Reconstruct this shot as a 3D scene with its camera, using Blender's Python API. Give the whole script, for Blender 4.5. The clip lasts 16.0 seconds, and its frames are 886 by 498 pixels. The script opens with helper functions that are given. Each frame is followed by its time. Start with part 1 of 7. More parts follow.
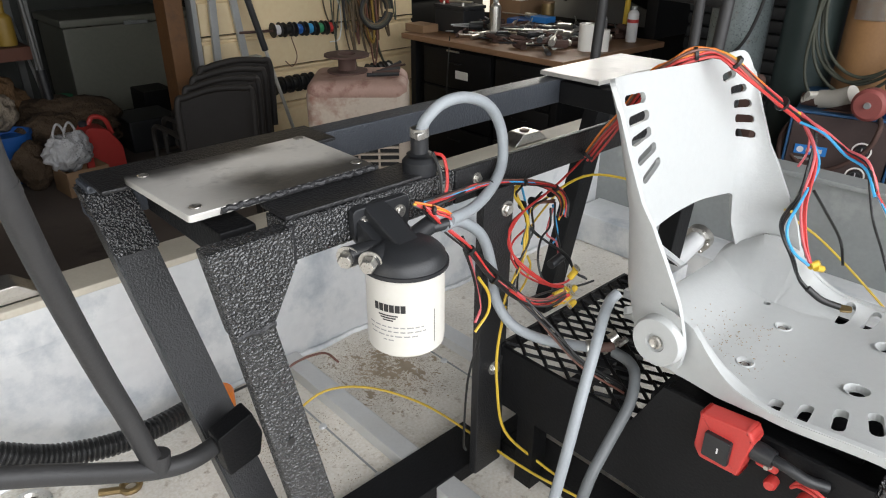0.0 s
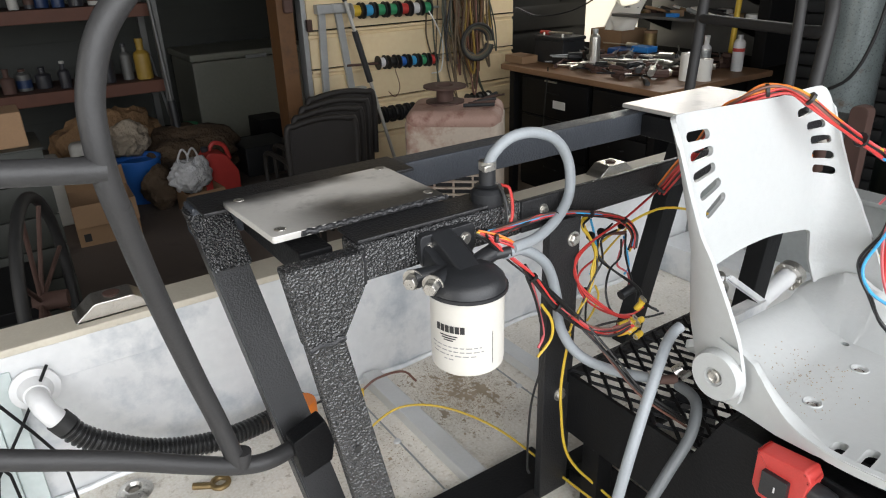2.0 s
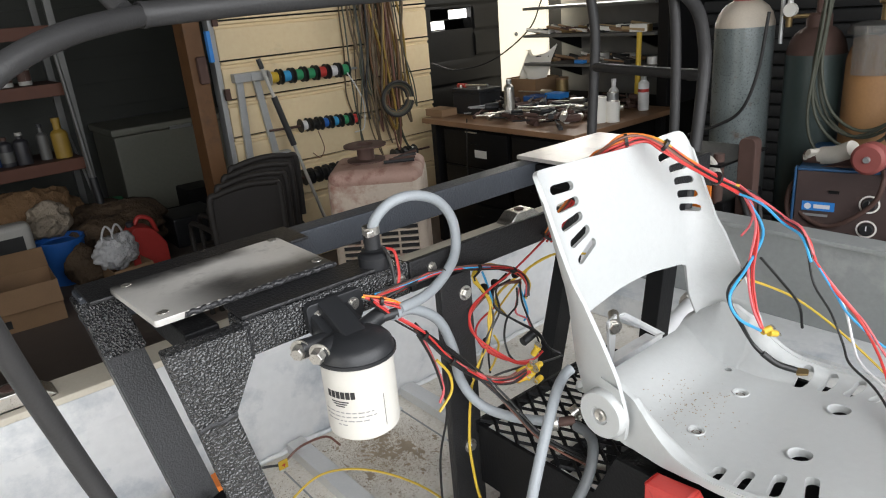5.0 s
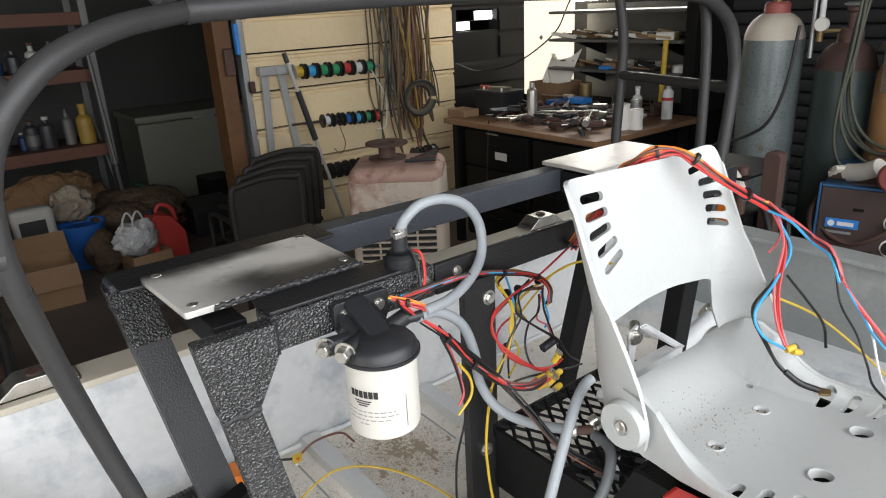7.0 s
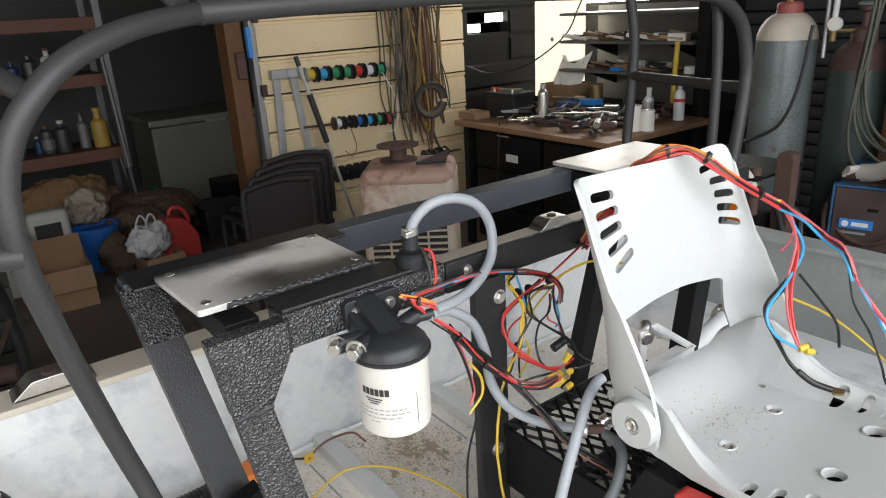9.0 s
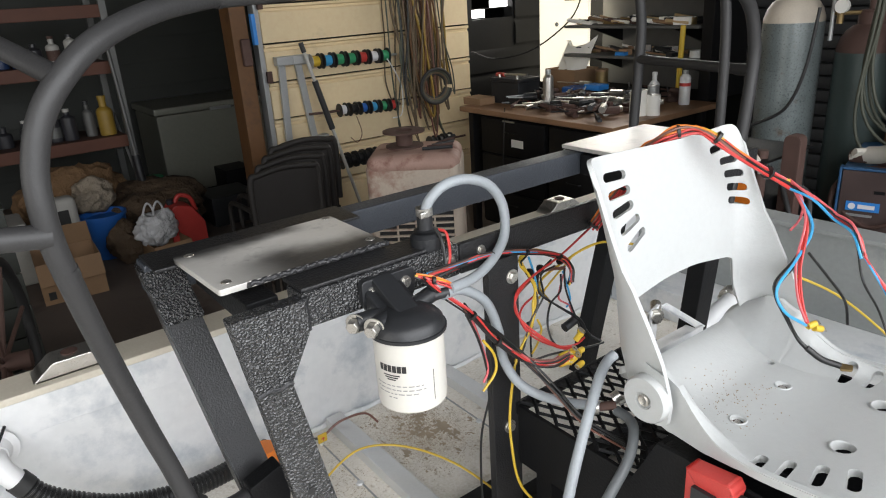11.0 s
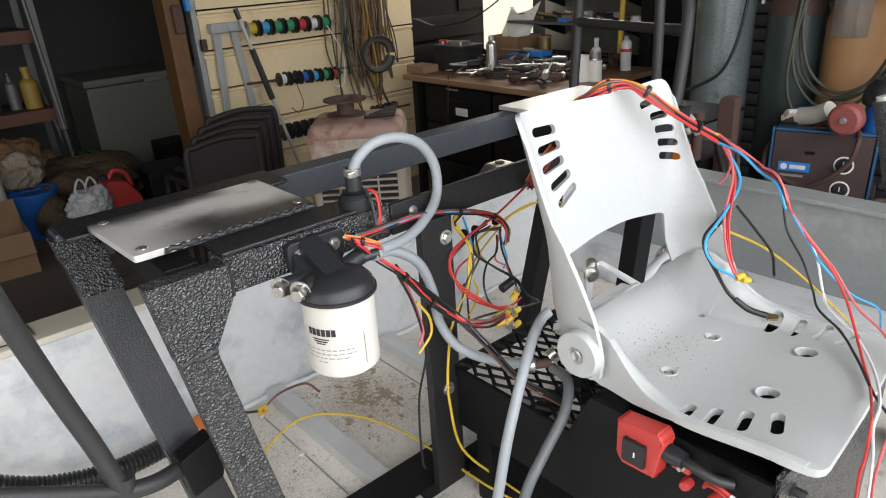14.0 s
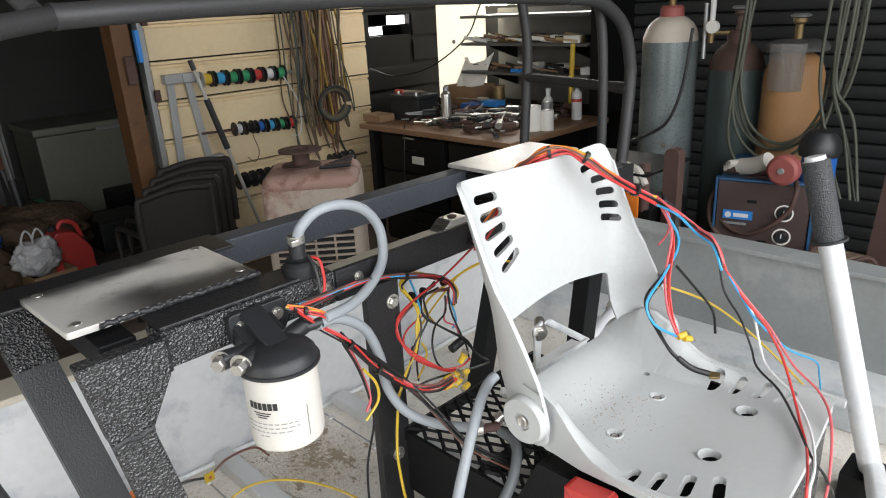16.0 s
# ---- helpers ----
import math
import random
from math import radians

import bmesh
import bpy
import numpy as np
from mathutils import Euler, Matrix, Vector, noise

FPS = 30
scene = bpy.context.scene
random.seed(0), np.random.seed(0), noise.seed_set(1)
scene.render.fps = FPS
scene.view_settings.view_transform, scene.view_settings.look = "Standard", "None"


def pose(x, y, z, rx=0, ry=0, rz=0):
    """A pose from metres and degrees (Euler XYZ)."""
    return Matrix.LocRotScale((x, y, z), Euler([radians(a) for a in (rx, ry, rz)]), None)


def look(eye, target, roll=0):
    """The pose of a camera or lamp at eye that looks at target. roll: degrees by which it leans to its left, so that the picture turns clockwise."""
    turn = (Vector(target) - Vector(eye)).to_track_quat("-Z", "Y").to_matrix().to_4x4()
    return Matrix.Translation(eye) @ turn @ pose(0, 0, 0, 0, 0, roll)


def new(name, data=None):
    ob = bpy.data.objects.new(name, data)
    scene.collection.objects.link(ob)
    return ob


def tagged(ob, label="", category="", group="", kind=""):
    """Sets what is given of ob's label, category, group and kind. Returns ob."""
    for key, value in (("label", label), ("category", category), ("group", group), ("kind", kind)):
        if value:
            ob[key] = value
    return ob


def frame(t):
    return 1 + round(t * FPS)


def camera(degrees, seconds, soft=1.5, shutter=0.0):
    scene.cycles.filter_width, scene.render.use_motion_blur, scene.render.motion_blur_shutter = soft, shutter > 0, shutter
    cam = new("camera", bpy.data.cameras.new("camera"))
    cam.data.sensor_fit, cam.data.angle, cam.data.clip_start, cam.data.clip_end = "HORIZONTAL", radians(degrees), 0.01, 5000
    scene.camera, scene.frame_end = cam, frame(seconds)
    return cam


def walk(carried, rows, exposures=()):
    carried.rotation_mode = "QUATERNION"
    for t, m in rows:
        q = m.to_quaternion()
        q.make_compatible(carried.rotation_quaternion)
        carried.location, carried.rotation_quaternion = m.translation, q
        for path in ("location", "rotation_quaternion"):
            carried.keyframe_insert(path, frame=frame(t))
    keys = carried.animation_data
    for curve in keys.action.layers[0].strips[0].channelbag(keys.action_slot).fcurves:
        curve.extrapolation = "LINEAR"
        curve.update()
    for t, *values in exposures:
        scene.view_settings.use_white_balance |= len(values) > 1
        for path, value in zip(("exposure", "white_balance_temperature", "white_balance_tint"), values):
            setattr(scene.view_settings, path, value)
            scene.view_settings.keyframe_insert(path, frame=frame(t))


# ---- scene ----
cam = camera(66.3, 16.0, soft=1.1)
PATH = [
    (0, (-0.007, -0.082, 1.601), (1.216, 1.232, 0.719), 0.3),
    (0.5, (-0.023, -0.12, 1.618), (1.043, 1.379, 0.833), -0.9),
    (1, (-0.034, -0.116, 1.625), (0.994, 1.431, 0.884), -0.2),
    (1.5, (-0.017, -0.144, 1.632), (0.993, 1.43, 0.924), -2.6),
    (2, (0.001, -0.154, 1.624), (1.014, 1.369, 0.816), -1.7),
    (2.5, (0.046, -0.178, 1.627), (1.132, 1.277, 0.788), -3.7),
    (3, (0.057, -0.21, 1.655), (1.218, 1.266, 0.965), -4.1),
    (3.5, (0.061, -0.24, 1.662), (1.297, 1.209, 1.05), -4.7),
    (4, (0.048, -0.243, 1.664), (1.266, 1.227, 1.065), -4.8),
    (4.5, (0.052, -0.234, 1.654), (1.223, 1.255, 1.011), -4.9),
    (4.7, (0.063, -0.228, 1.648), (1.235, 1.243, 0.967), -4.9),
    (6.8, (0.055, -0.227, 1.66), (1.219, 1.256, 0.992), -3.7),
    (7, (0.045, -0.217, 1.659), (1.186, 1.277, 0.977), -2.8),
    (7.5, (0.029, -0.213, 1.657), (1.136, 1.305, 0.972), -2.5),
    (8, (0.041, -0.218, 1.656), (1.164, 1.285, 0.964), -3.2),
    (8.2, (0.047, -0.222, 1.655), (1.181, 1.277, 0.97), -3.0),
    (10.3, (0.014, -0.221, 1.654), (1.094, 1.326, 0.991), -3.3),
    (10.5, (0.01, -0.217, 1.651), (1.093, 1.318, 0.963), -2.8),
    (11, (0.016, -0.227, 1.65), (1.117, 1.287, 0.944), -3.6),
    (11.5, (0.034, -0.24, 1.637), (1.165, 1.217, 0.864), -4.3),
    (12, (0.053, -0.25, 1.631), (1.23, 1.167, 0.851), -5.2),
    (12.5, (0.062, -0.247, 1.626), (1.258, 1.15, 0.841), -4.9),
    (13, (0.064, -0.245, 1.623), (1.264, 1.149, 0.838), -4.7),
    (13.5, (0.069, -0.242, 1.62), (1.266, 1.151, 0.828), -4.4),
    (14, (0.049, -0.236, 1.621), (1.236, 1.168, 0.834), -3.5),
    (14.5, (0.038, -0.228, 1.615), (1.222, 1.164, 0.802), -2.9),
    (15, (0.027, -0.223, 1.616), (1.227, 1.161, 0.812), -1.8),
    (15.5, (0.031, -0.222, 1.639), (1.242, 1.193, 0.91), -1.4),
    (16, (0.077, -0.247, 1.656), (1.381, 1.109, 0.976), -3.0),
]
walk(cam, [(t, look(eye, target, roll)) for t, eye, target, roll in PATH])

# ---- light ----
world = bpy.data.worlds.new("sky")
scene.world = world
world.use_nodes = True
wn = world.node_tree.nodes
sky = wn.new("ShaderNodeTexSky")
sky.sky_type, sky.sun_disc, sky.sun_elevation, sky.sun_rotation = "NISHITA", False, radians(60), radians(0)
world.node_tree.links.new(sky.outputs[0], wn["Background"].inputs[0])
wn["Background"].inputs[1].default_value = 0.12


def area(name, m, sx, sy, watts, colour):
    d = bpy.data.lights.new(name, "AREA")
    d.shape, d.size, d.size_y, d.energy, d.color = "RECTANGLE", sx, sy, watts, colour
    ob = new(name, d)
    ob.matrix_world = m
    return ob


# daylight of the two open roller doors behind the camera
area("south_daylight", look((0.15, -1.66, 2.0), (0.15, 1.5, -0.3)), 5.2, 2.3, 188, (0.98, 0.985, 1.0))
area("west_daylight", look((-3.98, 0.7, 1.8), (5, 0.7, 1.0)), 3.2, 2.5, 70, (1.0, 0.94, 0.86))
# daylight of the window over the bench
area("window_daylight", look((4.46, 3.15, 1.97), (3.2, 2.75, 0.9)), 1.5, 0.6, 26, (1.0, 0.96, 0.9))
sun = bpy.data.lights.new("sun", "SUN")
sun.energy, sun.angle, sun.color = 2.0, radians(0.6), (1.0, 0.95, 0.88)
new("sun", sun).matrix_world = look((0, 10, 17), (0, 0, 0))


# ---- materials ----
def mat(name, col, rough=0.5, metal=0.0, var=0.18, scale=6.0, bump=0.0, bscale=80.0, stain=None, stain_at=0.6, stain_scale=4.0, cells=False, coat=0.0, rnd=0.0, spec=0.5, fine=0.12, depth=0.004):
    m = bpy.data.materials.new(name)
    m.use_nodes = True
    n, l = m.node_tree.nodes, m.node_tree.links
    b = n["Principled BSDF"]
    b.inputs["Metallic"].default_value = metal
    b.inputs["Specular IOR Level"].default_value = spec
    b.inputs["Coat Weight"].default_value = coat
    co = n.new("ShaderNodeTexCoord")
    big = n.new("ShaderNodeTexNoise")
    big.inputs["Scale"].default_value, big.inputs["Detail"].default_value = scale, 5.0
    l.new(co.outputs["Object"], big.inputs["Vector"])
    small = n.new("ShaderNodeTexNoise")
    small.inputs["Scale"].default_value, small.inputs["Detail"].default_value = scale * 18, 3.0
    l.new(co.outputs["Object"], small.inputs["Vector"])
    mix = n.new("ShaderNodeMix")
    mix.data_type = "RGBA"
    mix.inputs[6].default_value = (*[c * (1 - var) for c in col], 1)
    mix.inputs[7].default_value = (*[min(1, c * (1 + var)) for c in col], 1)
    l.new(big.outputs["Fac"], mix.inputs[0])
    out = mix.outputs[2]
    mul = n.new("ShaderNodeMix")
    mul.data_type, mul.blend_type = "RGBA", "OVERLAY"
    mul.inputs[0].default_value = fine
    l.new(out, mul.inputs[6])
    l.new(small.outputs["Fac"], mul.inputs[7])
    out = mul.outputs[2]
    if stain:
        st = n.new("ShaderNodeTexNoise")
        st.inputs["Scale"].default_value, st.inputs["Detail"].default_value, st.inputs["Roughness"].default_value = stain_scale, 8.0, 0.65
        l.new(co.outputs["Object"], st.inputs["Vector"])
        ramp = n.new("ShaderNodeMapRange")
        ramp.inputs[1].default_value, ramp.inputs[2].default_value = stain_at, stain_at + 0.16
        l.new(st.outputs["Fac"], ramp.inputs[0])
        sm = n.new("ShaderNodeMix")
        sm.data_type = "RGBA"
        l.new(ramp.outputs[0], sm.inputs[0])
        l.new(out, sm.inputs[6])
        sm.inputs[7].default_value = (*stain, 1)
        out = sm.outputs[2]
    if rnd:
        oi = n.new("ShaderNodeObjectInfo")
        hs = n.new("ShaderNodeHueSaturation")
        mr = n.new("ShaderNodeMapRange")
        mr.inputs[3].default_value, mr.inputs[4].default_value = 1 - rnd, 1 + rnd
        l.new(oi.outputs["Random"], mr.inputs[0])
        l.new(mr.outputs[0], hs.inputs["Value"])
        l.new(out, hs.inputs["Color"])
        out = hs.outputs[0]
    l.new(out, b.inputs["Base Color"])
    rr = n.new("ShaderNodeMapRange")
    rr.inputs[3].default_value, rr.inputs[4].default_value = max(0.03, rough - 0.1), min(1, rough + 0.1)
    l.new(small.outputs["Fac"], rr.inputs[0])
    l.new(rr.outputs[0], b.inputs["Roughness"])
    if bump:
        if cells:
            tx = n.new("ShaderNodeTexVoronoi")
            tx.feature = "SMOOTH_F1"
            tx.inputs["Scale"].default_value = bscale
            src = tx.outputs["Distance"]
        else:
            tx = n.new("ShaderNodeTexNoise")
            tx.inputs["Scale"].default_value, tx.inputs["Detail"].default_value = bscale, 4.0
            src = tx.outputs["Fac"]
        l.new(co.outputs["Object"], tx.inputs["Vector"])
        bp = n.new("ShaderNodeBump")
        bp.inputs["Strength"].default_value, bp.inputs["Distance"].default_value = min(1.0, bump), depth
        l.new(src, bp.inputs["Height"])
        l.new(bp.outputs[0], b.inputs["Normal"])
    return m


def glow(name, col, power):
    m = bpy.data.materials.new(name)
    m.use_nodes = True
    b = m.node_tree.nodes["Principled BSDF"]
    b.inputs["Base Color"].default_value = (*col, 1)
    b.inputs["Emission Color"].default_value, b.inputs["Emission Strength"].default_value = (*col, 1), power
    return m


HAMMER = mat("hammered_black_paint", (0.026, 0.0265, 0.028), 0.25, 0, 0.25, 10, 1.0, 330, cells=True, spec=1.0, depth=0.005)
SATIN = mat("satin_black_paint", (0.007, 0.0072, 0.008), 0.5, 0, 0.3, 12, 0.25, 220, spec=0.22)
CHARCOAL = mat("brushed_charcoal_paint", (0.018, 0.018, 0.019), 0.4, 0, 0.3, 12, 0.35, 330, cells=True, spec=0.45)
SATINBAR = mat("dusty_black_bar_paint", (0.022, 0.0225, 0.024), 0.4, 0, 0.3, 12, 0.35, 330, spec=0.5)
GREYBEAM = mat("dusty_blue_black_paint", (0.046, 0.052, 0.063), 0.42, 0, 0.3, 9, 0.4, 300, cells=True)
TUBE = mat("charcoal_tube_paint", (0.034, 0.0335, 0.034), 0.5, 0, 0.2, 8, 0.15, 200, spec=0.45)
PLATE = mat("bare_steel_plate", (0.5, 0.485, 0.45), 0.36, 0.2, 0.25, 7, 0.1, 120, stain=(0.3, 0.29, 0.28), stain_at=0.52, stain_scale=9)
MISTED = mat("oversprayed_steel_plate", (0.66, 0.64, 0.6), 0.36, 0.2, 0.25, 6, 0.1, 120, stain=(0.36, 0.35, 0.33), stain_at=0.56, stain_scale=12)


def overspray(m):
    """Soft black paint mist along the welded edge and part of the back edge of the plate."""
    n, l = m.node_tree.nodes, m.node_tree.links
    b = n["Principled BSDF"]
    src = b.inputs["Base Color"].links[0].from_socket
    co = n.new("ShaderNodeTexCoord")
    xyz = n.new("ShaderNodeSeparateXYZ")
    l.new(co.outputs["Object"], xyz.inputs[0])
    rag = n.new("ShaderNodeTexNoise")
    rag.inputs["Scale"].default_value, rag.inputs["Detail"].default_value = 9.0, 4.0
    l.new(co.outputs["Object"], rag.inputs["Vector"])

    def ramp(sock, a, c):
        r = n.new("ShaderNodeMapRange")
        r.interpolation_type = "SMOOTHSTEP"
        r.inputs[1].default_value, r.inputs[2].default_value = a, c
        l.new(sock, r.inputs[0])
        return r.outputs[0]

    def calc(op, p, q):
        k = n.new("ShaderNodeMath")
        k.operation = op
        for i, v in enumerate((p, q)):
            if isinstance(v, float):
                k.inputs[i].default_value = v
            else:
                l.new(v, k.inputs[i])
        return k.outputs[0]

    y = calc("ADD", xyz.outputs[1], calc("MULTIPLY", calc("SUBTRACT", rag.outputs[0], 0.5), 0.12))
    front = calc("MULTIPLY", calc("SUBTRACT", 1.0, ramp(y, -0.075, 0.02)), ramp(xyz.outputs[0], -0.63, -0.5))
    back = calc("MULTIPLY", ramp(y, 0.03, 0.095), calc("SUBTRACT", 1.0, ramp(xyz.outputs[0], -0.46, -0.4)))
    mask = calc("MULTIPLY", calc("MAXIMUM", front, back), 0.93)
    mix = n.new("ShaderNodeMix")
    mix.data_type = "RGBA"
    l.new(mask, mix.inputs[0])
    l.new(src, mix.inputs[6])
    mix.inputs[7].default_value = (0.014, 0.014, 0.015, 1)
    l.new(mix.outputs[2], b.inputs["Base Color"])
    return m


ALU = mat("scuffed_aluminium", (0.74, 0.75, 0.755), 0.38, 0.15, 0.14, 2.6, 0.2, 45, stain=(0.42, 0.46, 0.5), stain_at=0.5, stain_scale=4.2, fine=0.25)
RIBALU = mat("dull_square_aluminium_tube", (0.6, 0.605, 0.6), 0.4, 0.3, 0.12, 9, 0.1, 90)
ALUDARK = mat("weathered_grey_hull", (0.29, 0.305, 0.3), 0.48, 0.1, 0.25, 4, 0.12, 45, stain=(0.42, 0.43, 0.42), stain_at=0.58, stain_scale=5)
DECK = mat("dirty_hull_floor", (0.74, 0.7, 0.63), 0.7, 0, 0.25, 9, 0.4, 70, stain=(0.4, 0.34, 0.26), stain_at=0.56, stain_scale=42, fine=0.6)
CREAM = mat("chalky_cream_gunwale", (0.62, 0.57, 0.47), 0.6, 0, 0.15, 9, 0.2, 60, stain=(0.3, 0.27, 0.22), stain_at=0.62, stain_scale=14)
SEAT = mat("white_moulded_plastic", (0.475, 0.488, 0.483), 0.4, 0, 0.04, 5, 0.12, 240, stain=(0.52, 0.5, 0.45), stain_at=0.7, stain_scale=9, fine=0.05)
CAN = mat("white_filter_enamel", (0.6, 0.58, 0.53), 0.32, 0, 0.04, 8, fine=0.04)
BLACKPL = mat("black_plastic", (0.018, 0.019, 0.021), 0.42, 0, 0.2, 20, 0.1, 300)
RIBBED = mat("glossy_ribbed_hose", (0.022, 0.022, 0.022), 0.3, 0, 0.2, 20)
RUBBER = mat("black_rubber", (0.02, 0.02, 0.02), 0.6, 0, 0.2, 20)
HOSEDARK = mat("dark_grey_hose", (0.13, 0.14, 0.145), 0.5, 0, 0.12, 20, 0.1, 200)
HOSE = mat("grey_fuel_hose", (0.3, 0.325, 0.345), 0.5, 0, 0.12, 20, 0.1, 200)
STEEL = mat("zinc_steel", (0.6, 0.58, 0.54), 0.3, 0.9, 0.2, 30, 0.1, 150)
BRASS = mat("aged_brass", (0.26, 0.185, 0.085), 0.5, 0.75, 0.3, 40)
WELD = mat("weld_bead_paint", (0.03, 0.03, 0.032), 0.3, 0.2, 0.4, 60, 0.8, 220)
RED = mat("red_plastic", (0.52, 0.05, 0.042), 0.4, 0, 0.12, 20, 0.05, 200)
DOORCREAM = mat("cream_sectional_door", (0.73, 0.585, 0.36), 0.6, 0, 0.1, 2, 0.1, 40, stain=(0.48, 0.38, 0.24), stain_at=0.6, stain_scale=3)
GALV = mat("galvanised_steel", (0.42, 0.43, 0.43), 0.45, 0.6, 0.2, 6)
BLACKWALL = mat("black_corrugated_cladding", (0.008, 0.008, 0.008), 0.55, 0, 0.3, 3, 0.1, 30, spec=0.25)
DARKWALL = mat("dark_green_grey_siding", (0.034, 0.037, 0.031), 0.6, 0, 0.3, 2, 0.1, 30)
SHUTTER = mat("dark_shutter_slat", (0.028, 0.029, 0.03), 0.5, 0.1, 0.3, 5, rnd=0.25)
CONCRETE = mat("oily_concrete", (0.125, 0.1, 0.085), 0.75, 0, 0.3, 1.5, 0.3, 40, stain=(0.05, 0.04, 0.035), stain_at=0.55, stain_scale=2)
CEIL = mat("dark_ceiling_sheet", (0.05, 0.05, 0.048), 0.7, 0, 0.2, 2)
TIMBER = mat("raw_timber_post", (0.125, 0.057, 0.019), 0.6, 0, 0.35, 7, 0.3, 50, stain=(0.06, 0.03, 0.015), stain_at=0.56, stain_scale=5)
WOODTOP = mat("worn_wood_top", (0.25, 0.14, 0.075), 0.5, 0, 0.35, 6, 0.15, 60, stain=(0.08, 0.05, 0.03), stain_at=0.58, stain_scale=6)
DESK = mat("black_desk_steel", (0.006, 0.006, 0.0065), 0.5, 0, 0.2, 6, spec=0.25)
ORANGEBEAM = mat("orange_rack_beam", (0.1, 0.032, 0.015), 0.6, 0, 0.25, 8)
FREEZER = mat("grey_green_enamel", (0.21, 0.21, 0.172), 0.4, 0, 0.08, 2, stain=(0.25, 0.25, 0.2), stain_at=0.66, stain_scale=5)
CARD = mat("cardboard", (0.27, 0.165, 0.09), 0.8, 0, 0.15, 8, 0.1, 80)
GASGREY = mat("aged_grey_cylinder", (0.16, 0.185, 0.185), 0.3, 0.15, 0.35, 7, 0.2, 40, stain=(0.12, 0.08, 0.055), stain_at=0.6, stain_scale=13, fine=0.35)
GASGREEN = mat("dark_green_cylinder", (0.05, 0.07, 0.066), 0.36, 0.1, 0.3, 5, 0.15, 40)
GASORANGE = mat("orange_cylinder", (0.36, 0.19, 0.08), 0.55, 0, 0.25, 5, 0.15, 40, stain=(0.2, 0.1, 0.04), stain_at=0.62, stain_scale=8)
GASTOP = mat("pale_cylinder_shoulder", (0.52, 0.46, 0.38), 0.55, 0, 0.2, 8, stain=(0.3, 0.2, 0.13), stain_at=0.58, stain_scale=9)
RUST = mat("rusty_brown_steel", (0.09, 0.05, 0.04), 0.75, 0.1, 0.35, 10, 0.2, 60)
REDNECK = mat("faded_red_paint", (0.3, 0.08, 0.07), 0.6, 0, 0.25, 10)
WELDER = mat("dusty_welder_front", (0.06, 0.038, 0.034), 0.6, 0, 0.4, 6, 0.1, 60, stain=(0.12, 0.075, 0.065), stain_at=0.56, stain_scale=9)
WELDBLUE = mat("blue_welder_case", (0.022, 0.085, 0.19), 0.5, 0, 0.2, 5)
COOLER = mat("dusty_beige_plastic", (0.52, 0.44, 0.36), 0.6, 0, 0.15, 4, stain=(0.3, 0.15, 0.11), stain_at=0.52, stain_scale=5)
COOLERTOP = mat("reddish_dusty_plastic", (0.42, 0.27, 0.22), 0.65, 0, 0.2, 6, stain=(0.2, 0.08, 0.06), stain_at=0.52, stain_scale=8)
DIRT = mat("dried_brown_dirt", (0.37, 0.3, 0.215), 0.9, 0, 0.4, 25, 0.5, 200)
WICKER = mat("dark_brown_wicker", (0.013, 0.0105, 0.009), 0.65, 0, 0.3, 12, 0.35, 190, cells=True)
WHITEPL = mat("white_plastic_bag", (0.72, 0.72, 0.72), 0.5, 0, 0.08, 8, 0.6, 22)
BLUEPL = mat("blue_plastic", (0.02, 0.12, 0.42), 0.45, 0, 0.15, 8)
BLUETAPE = mat("bright_blue_plastic", (0.03, 0.22, 0.62), 0.45, 0, 0.1, 8)
TEAL = mat("pale_painted_hull", (0.52, 0.58, 0.57), 0.55, 0, 0.12, 5, 0.1, 40)
PAPER = mat("white_paper", (0.84, 0.82, 0.76), 0.8, 0, 0.06, 8, 0.3, 30)
WHITEBOARD = mat("off_white_board", (0.7, 0.67, 0.58), 0.6, 0, 0.06, 3)
CORD = mat("dusty_tan_cord", (0.12, 0.085, 0.05), 0.7, 0, 0.3, 20)
OLIVE = mat("olive_hose", (0.065, 0.07, 0.05), 0.6, 0, 0.25, 20)
W_RED = mat("red_wire", (0.52, 0.04, 0.035), 0.4, 0, 0.1, 30)
W_PINK = mat("pinkish_red_wire", (0.6, 0.12, 0.13), 0.4, 0, 0.1, 30)
W_BLACK = mat("black_wire", (0.012, 0.012, 0.012), 0.4, 0, 0.1, 30)
W_YEL = mat("yellow_wire", (0.62, 0.42, 0.04), 0.42, 0, 0.1, 30)
W_ORANGE = mat("orange_wire", (0.75, 0.2, 0.02), 0.4, 0, 0.1, 30)
W_BLUE = mat("light_blue_wire", (0.05, 0.35, 0.65), 0.4, 0, 0.1, 30)
W_WHITE = mat("white_wire", (0.7, 0.7, 0.7), 0.4, 0, 0.1, 30)
W_BROWN = mat("brown_wire", (0.16, 0.07, 0.05), 0.45, 0, 0.1, 30)
GREEN = mat("green_plastic", (0.04, 0.3, 0.13), 0.45, 0, 0.1, 30)
INK = mat("black_ink", (0.02, 0.02, 0.02), 0.5, 0, 0.05, 30)
FOAM = mat("brown_cloth", (0.085, 0.055, 0.032), 0.85, 0, 0.5, 6, 1.0, 16, stain=(0.03, 0.02, 0.014), stain_at=0.55, stain_scale=6, depth=0.05)
SACKING = mat("crumpled_brown_paper", (0.2, 0.115, 0.055), 0.85, 0, 0.35, 5, 1.0, 11, stain=(0.07, 0.04, 0.02), stain_at=0.58, stain_scale=5, depth=0.06)
